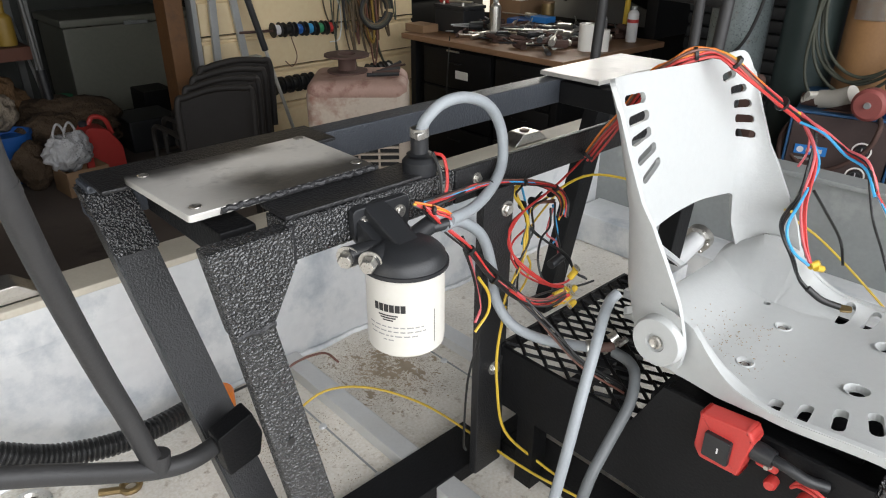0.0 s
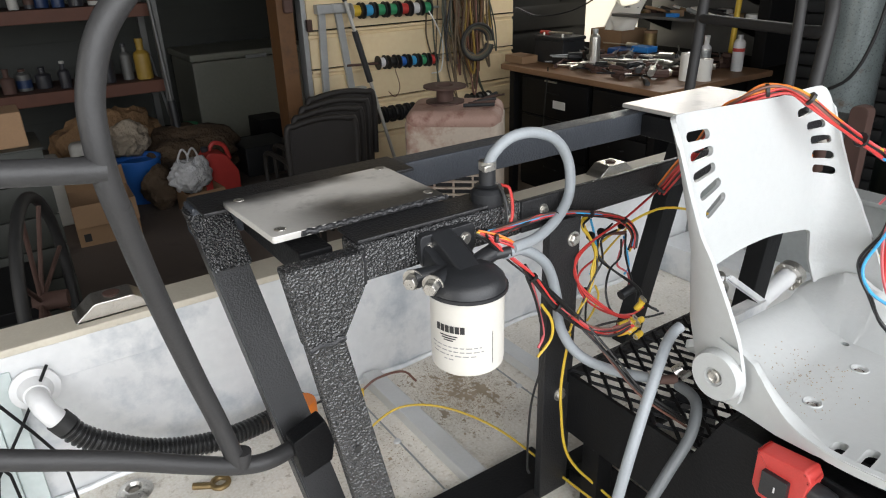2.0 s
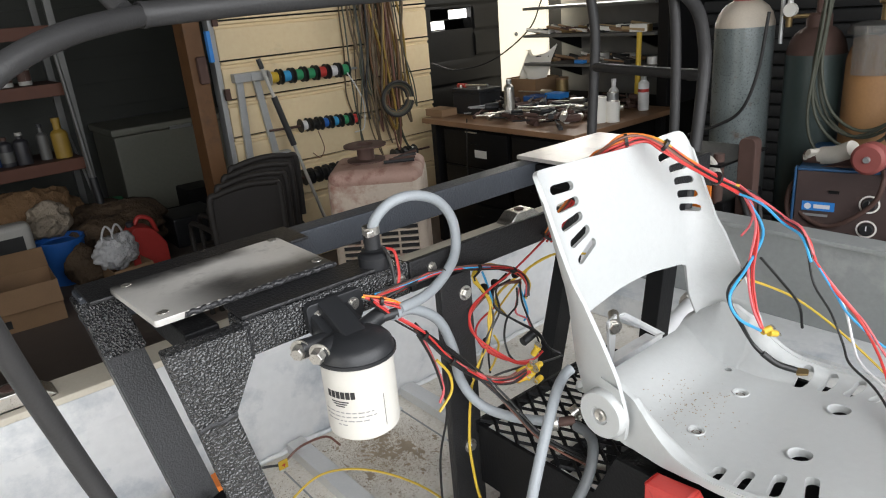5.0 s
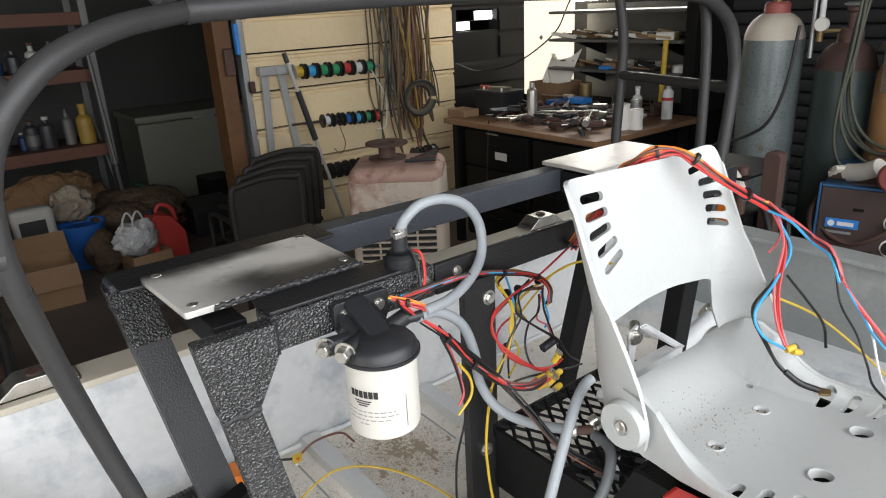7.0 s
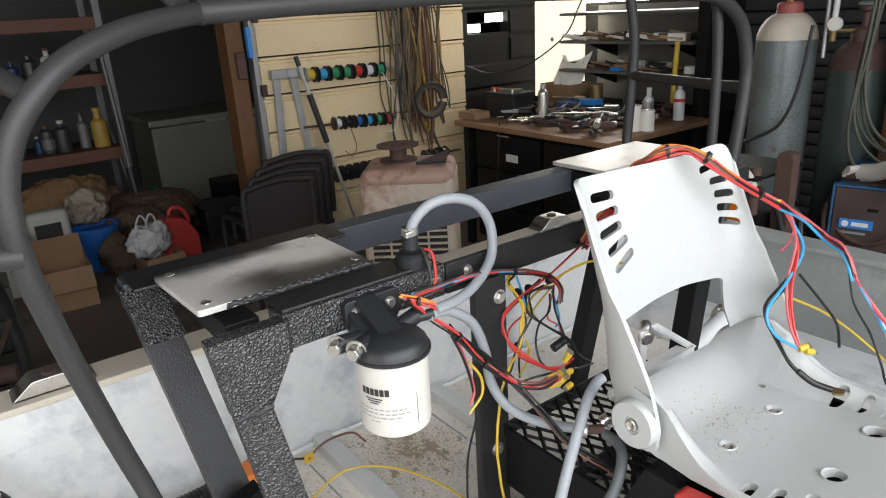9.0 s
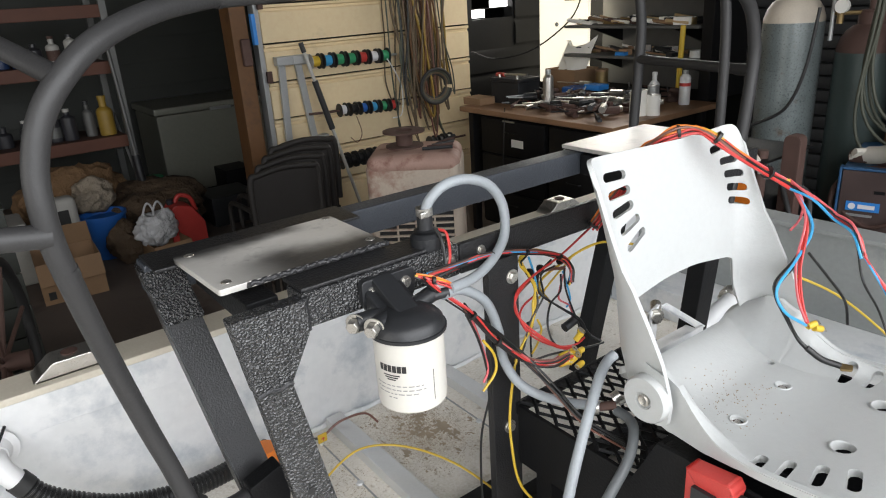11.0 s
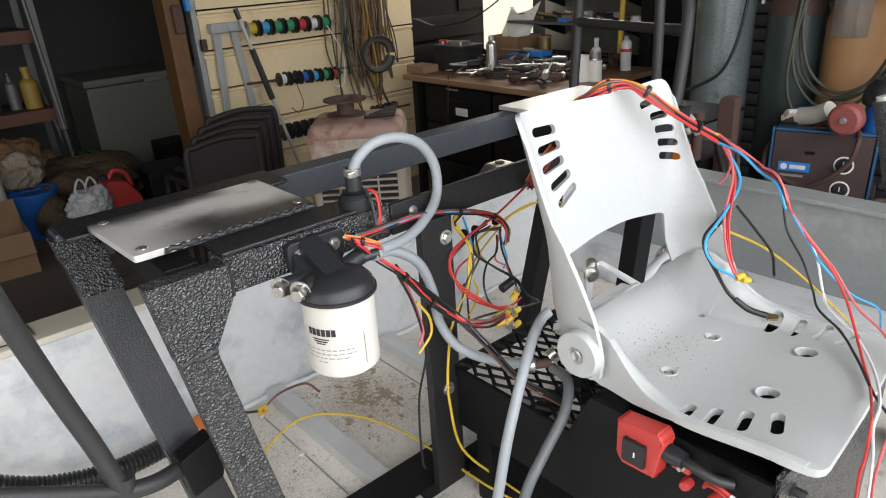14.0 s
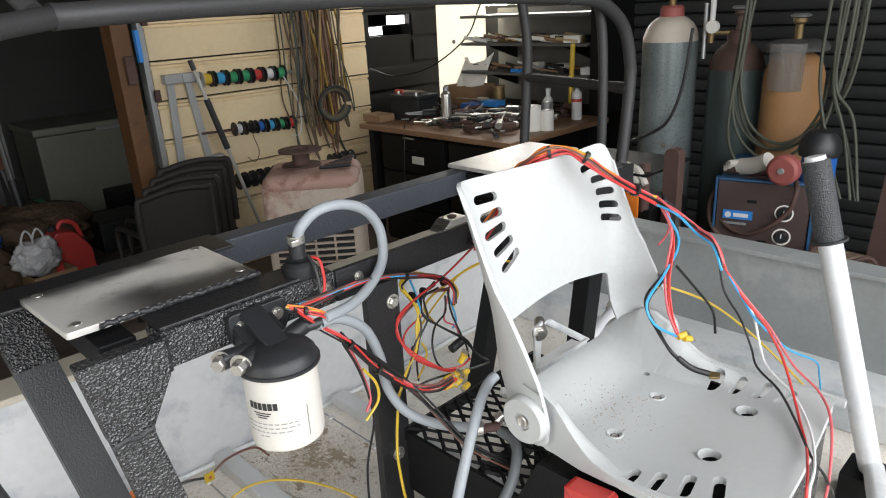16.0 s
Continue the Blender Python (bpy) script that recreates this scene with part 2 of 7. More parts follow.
LEATHER = mat("pale_work_glove", (0.55, 0.52, 0.46), 0.8, 0, 0.15, 20, 0.4, 60)
DARKBOTTLE = mat("dark_bottle_plastic", (0.03, 0.03, 0.035), 0.35, 0, 0.3, 20)
PACKING = mat("kraft_packing_paper", (0.3, 0.25, 0.19), 0.8, 0, 0.3, 8, 1.0, 13, stain=(0.13, 0.1, 0.07), stain_at=0.56, stain_scale=8, depth=0.06)
DULLWHITE = mat("dusty_white_plastic", (0.42, 0.41, 0.38), 0.5, 0, 0.15, 8)
DULLSTEEL = mat("dull_grey_steel", (0.14, 0.14, 0.135), 0.5, 0.4, 0.2, 8)
INKGREY = mat("grey_print", (0.25, 0.25, 0.25), 0.5, 0, 0.05, 30)
# pale sheet whose daylight is put in as emission; no lamp stands there
GLOWPANEL = glow("pale_sheet_added_glow", (1.0, 0.92, 0.74), 0.95)
DAY = glow("daylight_pane", (1.0, 0.98, 0.95), 5.5)


# ---- building helpers ----
HOME = {}


def thing(name, x, y, z, label, category, group="", kind=""):
    ob = new(name)
    ob.empty_display_size = 0.05
    ob.location = (x, y, z)
    HOME[ob.name] = Vector((x, y, z))
    return tagged(ob, label, category, group, kind)


def finish(bm, angle=38):
    bmesh.ops.recalc_face_normals(bm, faces=bm.faces)
    for f in bm.faces:
        f.smooth = True
    for e in bm.edges:
        if len(e.link_faces) != 2 or e.calc_face_angle(0) > radians(angle):
            e.smooth = False


def even(ob, name):
    """Flat faces keep flat shading beside their rounded edges."""
    if name not in ("panel", "slat", "louvre", "wire", "drawer") and len(ob.data.polygons) < 600:
        w = ob.modifiers.new("even_normals", "WEIGHTED_NORMAL")
        w.keep_sharp = True


def part(name, bm, material, parent, label="", angle=38):
    home = HOME[parent.name]
    finish(bm, angle)
    bmesh.ops.translate(bm, vec=-home, verts=bm.verts)
    me = bpy.data.meshes.new(name)
    bm.to_mesh(me)
    bm.free()
    me.materials.append(material)
    ob = new(name, me)
    ob.parent = parent
    even(ob, name)
    HOME[ob.name] = home
    return tagged(ob, label)


def solo(name, bm, material, label, category, group="", kind="", angle=38):
    """A thing of one mesh, with its origin at its base."""
    lo = Vector([min(v.co[i] for v in bm.verts) for i in range(3)])
    hi = Vector([max(v.co[i] for v in bm.verts) for i in range(3)])
    base = Vector(((lo.x + hi.x) / 2, (lo.y + hi.y) / 2, lo.z))
    finish(bm, angle)
    bmesh.ops.translate(bm, vec=-base, verts=bm.verts)
    me = bpy.data.meshes.new(name)
    bm.to_mesh(me)
    bm.free()
    me.materials.append(material)
    ob = new(name, me)
    even(ob, name)
    ob.location = base
    HOME[ob.name] = base
    return tagged(ob, label, category, group, kind)


def box(x0, x1, y0, y1, z0, z1, bevel=0.0, m=None, bm=None, seg=2):
    own = bmesh.new()
    r = bmesh.ops.create_cube(own, size=1.0)
    bmesh.ops.transform(own, matrix=Matrix.Translation(((x0 + x1) / 2, (y0 + y1) / 2, (z0 + z1) / 2)) @ Matrix.Diagonal((abs(x1 - x0), abs(y1 - y0), abs(z1 - z0), 1)), verts=own.verts)
    if bevel:
        bmesh.ops.bevel(own, geom=own.edges[:], offset=bevel, segments=seg, affect="EDGES", profile=0.5)
    return merge(own, m, bm)


def merge(own, m=None, bm=None):
    if m is not None:
        bmesh.ops.transform(own, matrix=m, verts=own.verts)
    if bm is None:
        return own
    me = bpy.data.meshes.new("tmp")
    own.to_mesh(me)
    own.free()
    bm.from_mesh(me)
    bpy.data.meshes.remove(me)
    return bm


def lathe(profile, x=0, y=0, z=0, seg=28, m=None, bm=None):
    """A turned body about the z axis: profile of (radius, height)."""
    own = bmesh.new()
    rings = []
    for r, h in profile:
        if r < 1e-5:
            rings.append([own.verts.new((0, 0, h))])
        else:
            rings.append([own.verts.new((r * math.cos(2 * math.pi * i / seg), r * math.sin(2 * math.pi * i / seg), h)) for i in range(seg)])
    for a, b in zip(rings, rings[1:]):
        for i in range(seg):
            j = (i + 1) % seg
            if len(a) == 1 and len(b) > 1:
                own.faces.new((a[0], b[i], b[j]))
            elif len(b) == 1 and len(a) > 1:
                own.faces.new((a[i], a[j], b[0]))
            elif len(a) > 1:
                own.faces.new((a[i], a[j], b[j], b[i]))
    mm = Matrix.Translation((x, y, z))
    return merge(own, mm @ m if m is not None else mm, bm)


def smooth_path(pts, steps=8):
    p = [Vector(q) for q in pts]
    if len(p) < 3:
        return p
    p = [2 * p[0] - p[1]] + p + [2 * p[-1] - p[-2]]
    out = []
    for i in range(1, len(p) - 2):
        for s in range(steps):
            t = s / steps
            a, b, c, d = p[i - 1], p[i], p[i + 1], p[i + 2]
            out.append(0.5 * (2 * b + (c - a) * t + (2 * a - 5 * b + 4 * c - d) * t * t + (3 * b - a - 3 * c + d) * t ** 3))
    out.append(p[-2])
    return out


def sweep(pts, r, seg=10, smooth=True, bm=None, ridge=0.0, every=2, steps=8):
    """A round tube along a line; ridge makes the rings of a corrugated hose."""
    p = smooth_path(pts, steps) if smooth else [Vector(q) for q in pts]
    if ridge:
        fine = []
        for a, b in zip(p, p[1:]):
            k = max(1, int((b - a).length / (r * 0.11)))
            fine += [a.lerp(b, i / k) for i in range(k)]
        p = fine + [p[-1]]
    own = bmesh.new()
    up = Vector((0, 0, 1))
    rings, side = [], None
    for i, q in enumerate(p):
        d = (p[min(i + 1, len(p) - 1)] - p[max(i - 1, 0)]).normalized()
        if side is None:
            side = d.cross(up if abs(d.z) < 0.9 else Vector((1, 0, 0))).normalized()
        side = (side - d * side.dot(d)).normalized()
        o = d.cross(side)
        rr = r * (1 + ridge * (1 if (i // every) % 2 else -1)) if ridge else r
        rings.append([own.verts.new(q + rr * (side * math.cos(2 * math.pi * k / seg) + o * math.sin(2 * math.pi * k / seg))) for k in range(seg)])
    for a, b in zip(rings, rings[1:]):
        for k in range(seg):
            own.faces.new((a[k], a[(k + 1) % seg], b[(k + 1) % seg], b[k]))
    own.faces.new(rings[0][::-1])
    own.faces.new(rings[-1])
    return merge(own, None, bm)


def prism(pts, a, b, axis="y", bevel=0.0):
    """A flat outline pushed from a to b along an axis."""
    bm = bmesh.new()
    put = {"y": lambda u, v, w: (u, w, v), "x": lambda u, v, w: (w, u, v), "z": lambda u, v, w: (u, v, w)}[axis]
    lo = [bm.verts.new(put(u, v, a)) for u, v in pts]
    hi = [bm.verts.new(put(u, v, b)) for u, v in pts]
    bm.faces.new(lo)
    bm.faces.new(hi[::-1])
    for i in range(len(pts)):
        j = (i + 1) % len(pts)
        bm.faces.new((lo[i], lo[j], hi[j], hi[i]))
    if bevel:
        bmesh.ops.recalc_face_normals(bm, faces=bm.faces)
        bmesh.ops.bevel(bm, geom=bm.edges[:], offset=bevel, segments=2, affect="EDGES", profile=0.5)
    return bm


def rounded(pts, r, n=5):
    """An outline with its corners rounded; r may be one number or one for each corner."""
    out = []
    for i, q in enumerate(pts):
        rad = r[i] if isinstance(r, (list, tuple)) else r
        a, b, c = Vector(pts[i - 1]), Vector(q), Vector(pts[(i + 1) % len(pts)])
        u, v = (a - b).normalized(), (c - b).normalized()
        if rad <= 0:
            out.append(tuple(b))
            continue
        k = min(rad, 0.45 * (a - b).length, 0.45 * (c - b).length)
        s, e = b + u * k, b + v * k
        for j in range(n + 1):
            t = j / n
            out.append(tuple((1 - t) ** 2 * s + 2 * t * (1 - t) * b + t * t * e))
    return out


def slot(cx, cy, w, h, turn, n=5):
    """The outline of a slot with round ends, w long and h wide."""
    out = []
    for s in (1, -1):
        for j in range(n + 1):
            a = math.pi * j / n - math.pi / 2
            out.append((s * (w / 2 - h / 2) + s * h / 2 * math.cos(a), s * h / 2 * math.sin(a)))
    c, q = math.cos(radians(turn)), math.sin(radians(turn))
    return [(cx + x * c - y * q, cy + x * q + y * c) for x, y in out]


def sheet(outline, holes, thick, shape, cuts_x, cuts_y, away):
    """A moulded sheet with holes: a flat outline, cut into strips and bent by shape(u, v)."""
    bm = bmesh.new()
    for loop in [outline] + holes:
        vs = [bm.verts.new((x, y, 0)) for x, y in loop]
        for i in range(len(vs)):
            bm.edges.new((vs[i], vs[(i + 1) % len(vs)]))
    bmesh.ops.triangle_fill(bm, use_beauty=True, use_dissolve=False, edges=bm.edges[:], normal=(0, 0, 1))
    for c in cuts_x:
        bmesh.ops.bisect_plane(bm, geom=bm.verts[:] + bm.edges[:] + bm.faces[:], plane_co=(c, 0, 0), plane_no=(1, 0, 0))
    for c in cuts_y:
        bmesh.ops.bisect_plane(bm, geom=bm.verts[:] + bm.edges[:] + bm.faces[:], plane_co=(0, c, 0), plane_no=(0, 1, 0))
    for v in bm.verts:
        v.co = Vector(shape(v.co.x, v.co.y))
    bmesh.ops.remove_doubles(bm, verts=bm.verts, dist=1e-5)
    bmesh.ops.recalc_face_normals(bm, faces=bm.faces)
    return thicken(bm, thick, away)


def thicken(bm, thick, away):
    """Gives a sheet its thickness on the side that faces along away."""
    bm.normal_update()
    sign = 1.0 if sum(f.normal.dot(away) * f.calc_area() for f in bm.faces) > 0 else -1.0
    twin = {v: v.co + v.normal * thick * sign for v in bm.verts}
    twin = {v: bm.verts.new(co) for v, co in twin.items()}
    skin = bm.faces[:]
    rim = [e for e in bm.edges if len(e.link_faces) == 1]
    for fc in skin:
        bm.faces.new([twin[v] for v in reversed(fc.verts)])
    for e in rim:
        a, b = e.verts
        bm.faces.new((a, b, twin[b], twin[a]))
    return bm


def bolt(parent, x, y, z, d, r=0.009, h=0.008, material=None, name="bolt"):
    """A hexagon-headed bolt with a washer, facing along d."""
    m = Vector(d).to_track_quat("Z", "Y").to_matrix().to_4x4()
    bm = lathe([(0, 0), (r * 1.45, 0), (r * 1.45, 0.0018), (r * 1.0, 0.002)], x, y, z, 18, m)
    lathe([(r, 0.002), (r, h * 0.8), (r * 0.85, h), (0, h)], x, y, z, 6, m, bm)
    return part(name, bm, material or STEEL, parent, angle=25)


# ---- setting ----
floor = solo("floor", box(-4.2, 4.6, -3.6, 7.3, -0.1, 0.0), CONCRETE, "dark oil-stained concrete workshop floor", "floor", kind="structure")
ground = solo("ground", box(-60, 60, -60, 60, -0.3, -0.104), CONCRETE, "bare grey ground outside the workshop", "ground", kind="structure")
ceiling = solo("ceiling", box(-4.2, 4.6, -3.6, 7.3, 3.3, 3.4), CEIL, "dark sheet-metal workshop ceiling", "ceiling", kind="structure")


def wall_piece(name, spans, material, label):
    bm = bmesh.new()
    for s in spans:
        box(*s, bm=bm)
    return solo(name, bm, material, label, "wall", kind="structure")


wall_piece("wall_south", [(-4.2, -2.6, -1.75, -1.6, 0, 3.3), (2.9, 4.6, -1.75, -1.6, 0, 3.3), (-2.6, 2.9, -1.75, -1.6, 3.1, 3.3)], DARKWALL, "dark wall with a wide open roller door")
wall_piece("wall_west", [(-4.2, -4.05, -1.6, -1.0, 0, 3.3), (-4.2, -4.05, 2.4, 7.15, 0, 3.3), (-4.2, -4.05, -1.0, 2.4, 3.1, 3.3)], DARKWALL, "dark wall with an open side door")
wall_piece("wall_north", [(-4.05, 4.6, 7.15, 7.3, 0, 3.3)], DARKWALL, "dark green-grey clad wall behind the freezer")
wall_east = wall_piece("wall_east", [(4.45, 4.6, -3.45, 7.15, 0, 1.62), (4.45, 4.6, -3.45, 2.3, 1.62, 3.3), (4.45, 4.6, 4.0, 7.15, 1.62, 3.3), (4.45, 4.6, 2.3, 4.0, 2.3, 3.3)], BLACKWALL, "dark wall with a bright window over the bench")
wall_inner = wall_piece("wall_inner", [(3.43, 4.45, 4.0, 4.1, 0, 1.44), (3.43, 4.45, 4.0, 4.1, 1.6, 3.3), (3.43, 3.5, 4.0, 4.1, 1.44, 1.6), (3.92, 4.45, 4.0, 4.1, 1.44, 1.6), (1.6, 3.43, 4.0, 4.1, 2.6, 3.3)], BLACKWALL, "dark partition beside the cream door")
window_1 = thing("window_1", 4.5, 3.15, 1.62, "bright daylit window above the workbench shelves", "window", kind="structure")
part("pane", box(4.53, 4.55, 2.3, 4.0, 1.62, 2.3), DAY, window_1)
for a in (2.3, 2.85, 3.4, 3.95):
    part("mullion", box(4.47, 4.53, a, a + 0.05, 1.62, 2.3, 0.004), GALV, window_1)
window_2 = thing("window_2", 3.7, 4.06, 1.44, "narrow bright slot of daylight in the partition", "window", kind="structure")
for a, b, c, d in ((3.52, 3.68, 1.45, 1.51), (3.74, 3.92, 1.52, 1.585)):
    part("pane", box(a, b, 4.06, 4.07, c, d), DAY, window_2)
part("frame", box(3.5, 3.92, 4.03, 4.05, 1.512, 1.52), DESK, window_2)

# lapped siding boards of the far wall
siding = bmesh.new()
for i in range(14):
    z = i * 0.235
    own = prism([(7.15, z), (7.118, z), (7.118, z + 0.012), (7.145, z + 0.235), (7.15, z + 0.235)], -4.0, 4.4, "x")
    merge(own, None, siding)
me = bpy.data.meshes.new("siding_board")
siding.to_mesh(me)
siding.free()
me.materials.append(DARKWALL)
ob = new("siding_board", me)
ob.parent = bpy.data.objects["wall_north"]
ob.matrix_parent_inverse = Matrix.Translation(-bpy.data.objects["wall_north"].location)
tagged(ob, kind="stuff")

# horizontal cladding boards behind the bench
for i in range(16):
    z = 0.02 + i * 0.2
    for x0, x1 in (((3.43, 4.44),) if not 1.3 < z + 0.1 < 1.62 else ((3.935, 4.44),)):
        o = part("cladding_board", prism([(3.998, z), (3.982, z + 0.02), (3.982, z + 0.15), (3.998, z + 0.19)], x0, x1, "x"), BLACKWALL, wall_inner)

# sectional garage door with four panels, rails and the track at its side
garage_door = thing("door_1", 2.6, 3.97, 0, "cream sectional garage door with ribbed panels", "door", kind="structure")
for i in range(11):
    z = i * 0.236
    prof = [(3.99, z + 0.004), (3.955, z + 0.004), (3.955, z + 0.185), (3.967, z + 0.193), (3.967, z + 0.206), (3.949, z + 0.213), (3.949, z + 0.229), (3.99, z + 0.229)]
    part("panel", prism(prof, 1.78, 3.42, "x"), DOORCREAM, garage_door)
part("track", prism([(1.72, 3.9), (1.72, 3.98), (1.78, 3.98), (1.78, 3.97), (1.73, 3.97), (1.73, 3.9)], 0, 2.6, "z"), GALV, garage_door)
for z in (0.5, 1.18, 1.62, 2.1):
    part("hinge", box(1.765, 1.80, 3.93, 3.953, z, z + 0.07, 0.003), RUST, garage_door)
timber = solo("post", box(1.575, 1.68, 3.92, 4.08, 0, 3.3, 0.006), TIMBER, "raw orange-brown timber post beside the garage door", "post", kind="structure")

# dark shutter behind the gas bottles
shutter = thing("shutter", 4.4, 0, 0, "dark horizontal slatted roller shutter", "shutter", kind="structure")
slat_bm = prism([(4.44, 0.0), (4.405, 0.006), (4.395, 0.04), (4.405, 0.072), (4.44, 0.08)], -1.55, 2.28, "y")
first = part("slat", slat_bm, SHUTTER, shutter)
for i in range(1, 40):
    o = first.copy()
    scene.collection.objects.link(o)
    o.location = (0, 0, 0.08 * i)


# ---- boat ----
boat = thing("boat", 0.9, 0.2, 0.63, "bare aluminium flat-bottomed boat hull under restoration", "boat")
FZ, GZ = 0.63, 0.98
part("floor", box(-0.9, 1.9, -0.78, 1.17, FZ - 0.03, FZ), DECK, boat, "stained pale boat floor")
part("port_side", prism([(1.168, FZ - 0.03), (1.21, FZ - 0.03), (1.235, GZ), (1.15, GZ), (1.156, GZ - 0.05)], -0.9, 1.9, "x"), ALU, boat)
part("starboard_side", prism([(-0.78, FZ - 0.03), (-0.82, FZ - 0.03), (-0.84, GZ), (-0.77, GZ)], -0.9, 1.9, "x"), ALU, boat)
part("side_flange", box(-0.9, 1.9, 1.147, 1.1545, GZ - 0.075, GZ - 0.002, 0.002), ALU, boat)
part("gunwale", box(-0.9, 1.9, 1.14, 1.235, GZ, GZ + 0.016, 0.004), CREAM, boat, "chalky cream painted gunwale")
part("gunwale", box(-0.9, 1.9, -0.85, -0.76, GZ, GZ + 0.016, 0.004), CREAM, boat)
part("end_wall", prism([(1.86, GZ), (1.92, GZ), (1.98, FZ - 0.03), (1.88, FZ - 0.03)], -0.78, 1.17, "y"), ALUDARK, boat, "weathered grey end wall")
part("end_cap", box(1.845, 1.925, -0.8, 1.139, GZ, GZ + 0.014, 0.003), ALUDARK, boat)
part("end_ledge", box(1.72, 1.879, -0.77, 1.15, FZ, FZ + 0.1, 0.006), ALU, boat)
part("bow_wall", box(-0.93, -0.9, -0.8, 1.2, FZ - 0.03, GZ), ALU, boat)
part("chine_weld", sweep([(x, 1.158 + 0.004 * math.sin(x * 40), FZ + 0.004) for x in np.linspace(-0.9, 1.86, 60)], 0.007, 6, False), ALU, boat)
for x in (0.615, 0.965):
    part("floor_rib", box(x, x + 0.045, -0.75, 1.15, FZ, FZ + 0.03, 0.003), RIBALU, boat, "square aluminium floor rib")
    part("floor_seam", box(x - 0.042, x - 0.038, -0.7, 1.13, FZ, FZ + 0.0015), ALUDARK, boat)
    for k in range(9):
        part("seam_weld", lathe([(0.009, 0), (0.007, 0.004), (0, 0.005)], x - 0.04 + 0.003 * math.sin(k * 5), 1.1 - 0.19 * k, FZ, 10), RIBALU, boat)
part("side_patch", box(-0.12, -0.08, 1.142, 1.156, FZ + 0.02, GZ - 0.03, 0.003), TEAL, boat)
part("side_panel", box(-0.88, -0.12, 1.135, 1.15, FZ + 0.01, GZ - 0.02, 0.003), TEAL, boat, "pale painted liner panel")


def cleat(x, y, z):
    c = thing("cleat", x, y, z, "cast aluminium cleat bolted on the gunwale", "cleat", "gunwale cleats")
    part("body", prism(rounded([(x - 0.075, z), (x + 0.075, z), (x + 0.06, z + 0.012), (x + 0.035, z + 0.032), (x - 0.035, z + 0.032), (x - 0.06, z + 0.012)], 0.006), y - 0.03, y + 0.03, "y", 0.003), STEEL, c)
    part("hole", lathe([(0, 0), (0.014, 0), (0.016, 0.003), (0.01, 0.004), (0, 0.002)], x, y, z + 0.032, 16), RUST, c)
    return c


cleat(0.115, 1.19, GZ + 0.016)
cleat(1.51, 1.195, GZ + 0.016)

# bilge outlet with its corrugated hose
outlet = thing("hose_outlet", -0.05, 1.14, 0.87, "white plastic through-hull elbow on the boat side", "elbow")
R_Y = Matrix.Rotation(radians(90), 4, "X")
part("flange", lathe([(0, 0), (0.042, 0), (0.042, 0.006), (0.03, 0.01), (0.022, 0.03), (0, 0.03)], -0.05, 1.14, 0.905, 24, R_Y), WHITEPL, outlet)
part("pipe", sweep([(-0.05, 1.115, 0.905), (-0.048, 1.09, 0.903), (-0.04, 1.075, 0.885), (-0.02, 1.07, 0.85)], 0.019, 16), WHITEPL, outlet)
corr = thing("corrugated_hose", 0.1, 1.07, 0.65, "black corrugated bilge hose on the boat floor", "hose")
part("hose", sweep([(-0.024, 1.071, 0.857), (0.0, 1.065, 0.82), (0.05, 1.06, 0.778), (0.12, 1.06, 0.733), (0.22, 1.06, 0.702), (0.33, 1.08, 0.685), (0.45, 1.12, 0.672)], 0.0195, 16, ridge=0.13), RIBBED, corr)
part("cuff", sweep([(-0.03, 1.072, 0.868), (-0.018, 1.069, 0.847)], 0.0225, 16, False), RUBBER, corr)

drain = thing("drain_fitting", 0.054, 1.1, FZ, "bright round drain fitting on the hull floor", "fitting")
part("ring", lathe([(0.012, 0.004), (0.02, 0.002), (0.033, 0.0), (0.036, 0.004), (0.03, 0.012), (0.016, 0.016), (0.012, 0.01)], 0.06, 1.09, FZ, 28), STEEL, drain)
plug = thing("brass_plug", 0.2, 1.01, FZ, "loose brass eye fitting on the hull floor", "fitting")
part("eye", sweep([(0.21 + 0.016 * math.cos(t), 1.01 + 0.016 * math.sin(t), FZ + 0.006) for t in np.linspace(0, 6.2, 20)], 0.006, 8, False), BRASS, plug)
part("shank", sweep([(0.193, 1.012, FZ + 0.006), (0.16, 1.03, FZ + 0.008)], 0.007, 8, False), BRASS, plug)
grille = thing("wire_grille", -0.3, 1.1, 0.64, "black wire lattice leaning on the boat side", "grille")
for i in range(9):
    s = -0.052 - 0.085 * i
    part("wire", sweep([(s - 0.1, 1.112, 1.0), (s - 0.02, 1.112, 0.83), (s + 0.01, 1.112, 0.76), (s + 0.015, 1.112, 0.65)], 0.003, 6, False), SATIN, grille)
    part("wire", sweep([(s - 0.12, 1.119, 0.65), (s - 0.094, 1.119, 0.758), (s - 0.031, 1.119, 0.853), (s + 0.03, 1.119, 0.955)], 0.003, 6, False), SATIN, grille)
jar = thing("bottle", 0.408, 1.02, FZ, "white bottle with an orange cap in the hull", "bottle")
part("body", lathe([(0, 0), (0.028, 0), (0.03, 0.004), (0.03, 0.06), (0.027, 0.066), (0, 0.066)], 0.408, 1.02, FZ, 24), WHITEPL, jar)
part("cap", lathe([(0.027, 0.066), (0.0295, 0.068), (0.0295, 0.112), (0.027, 0.118), (0, 0.118)], 0.408, 1.02, FZ, 24), W_ORANGE, jar, "orange screw cap")
part("mark", box(0.393, 0.408, 0.988, 0.992, FZ + 0.02, FZ + 0.04), INK, jar)

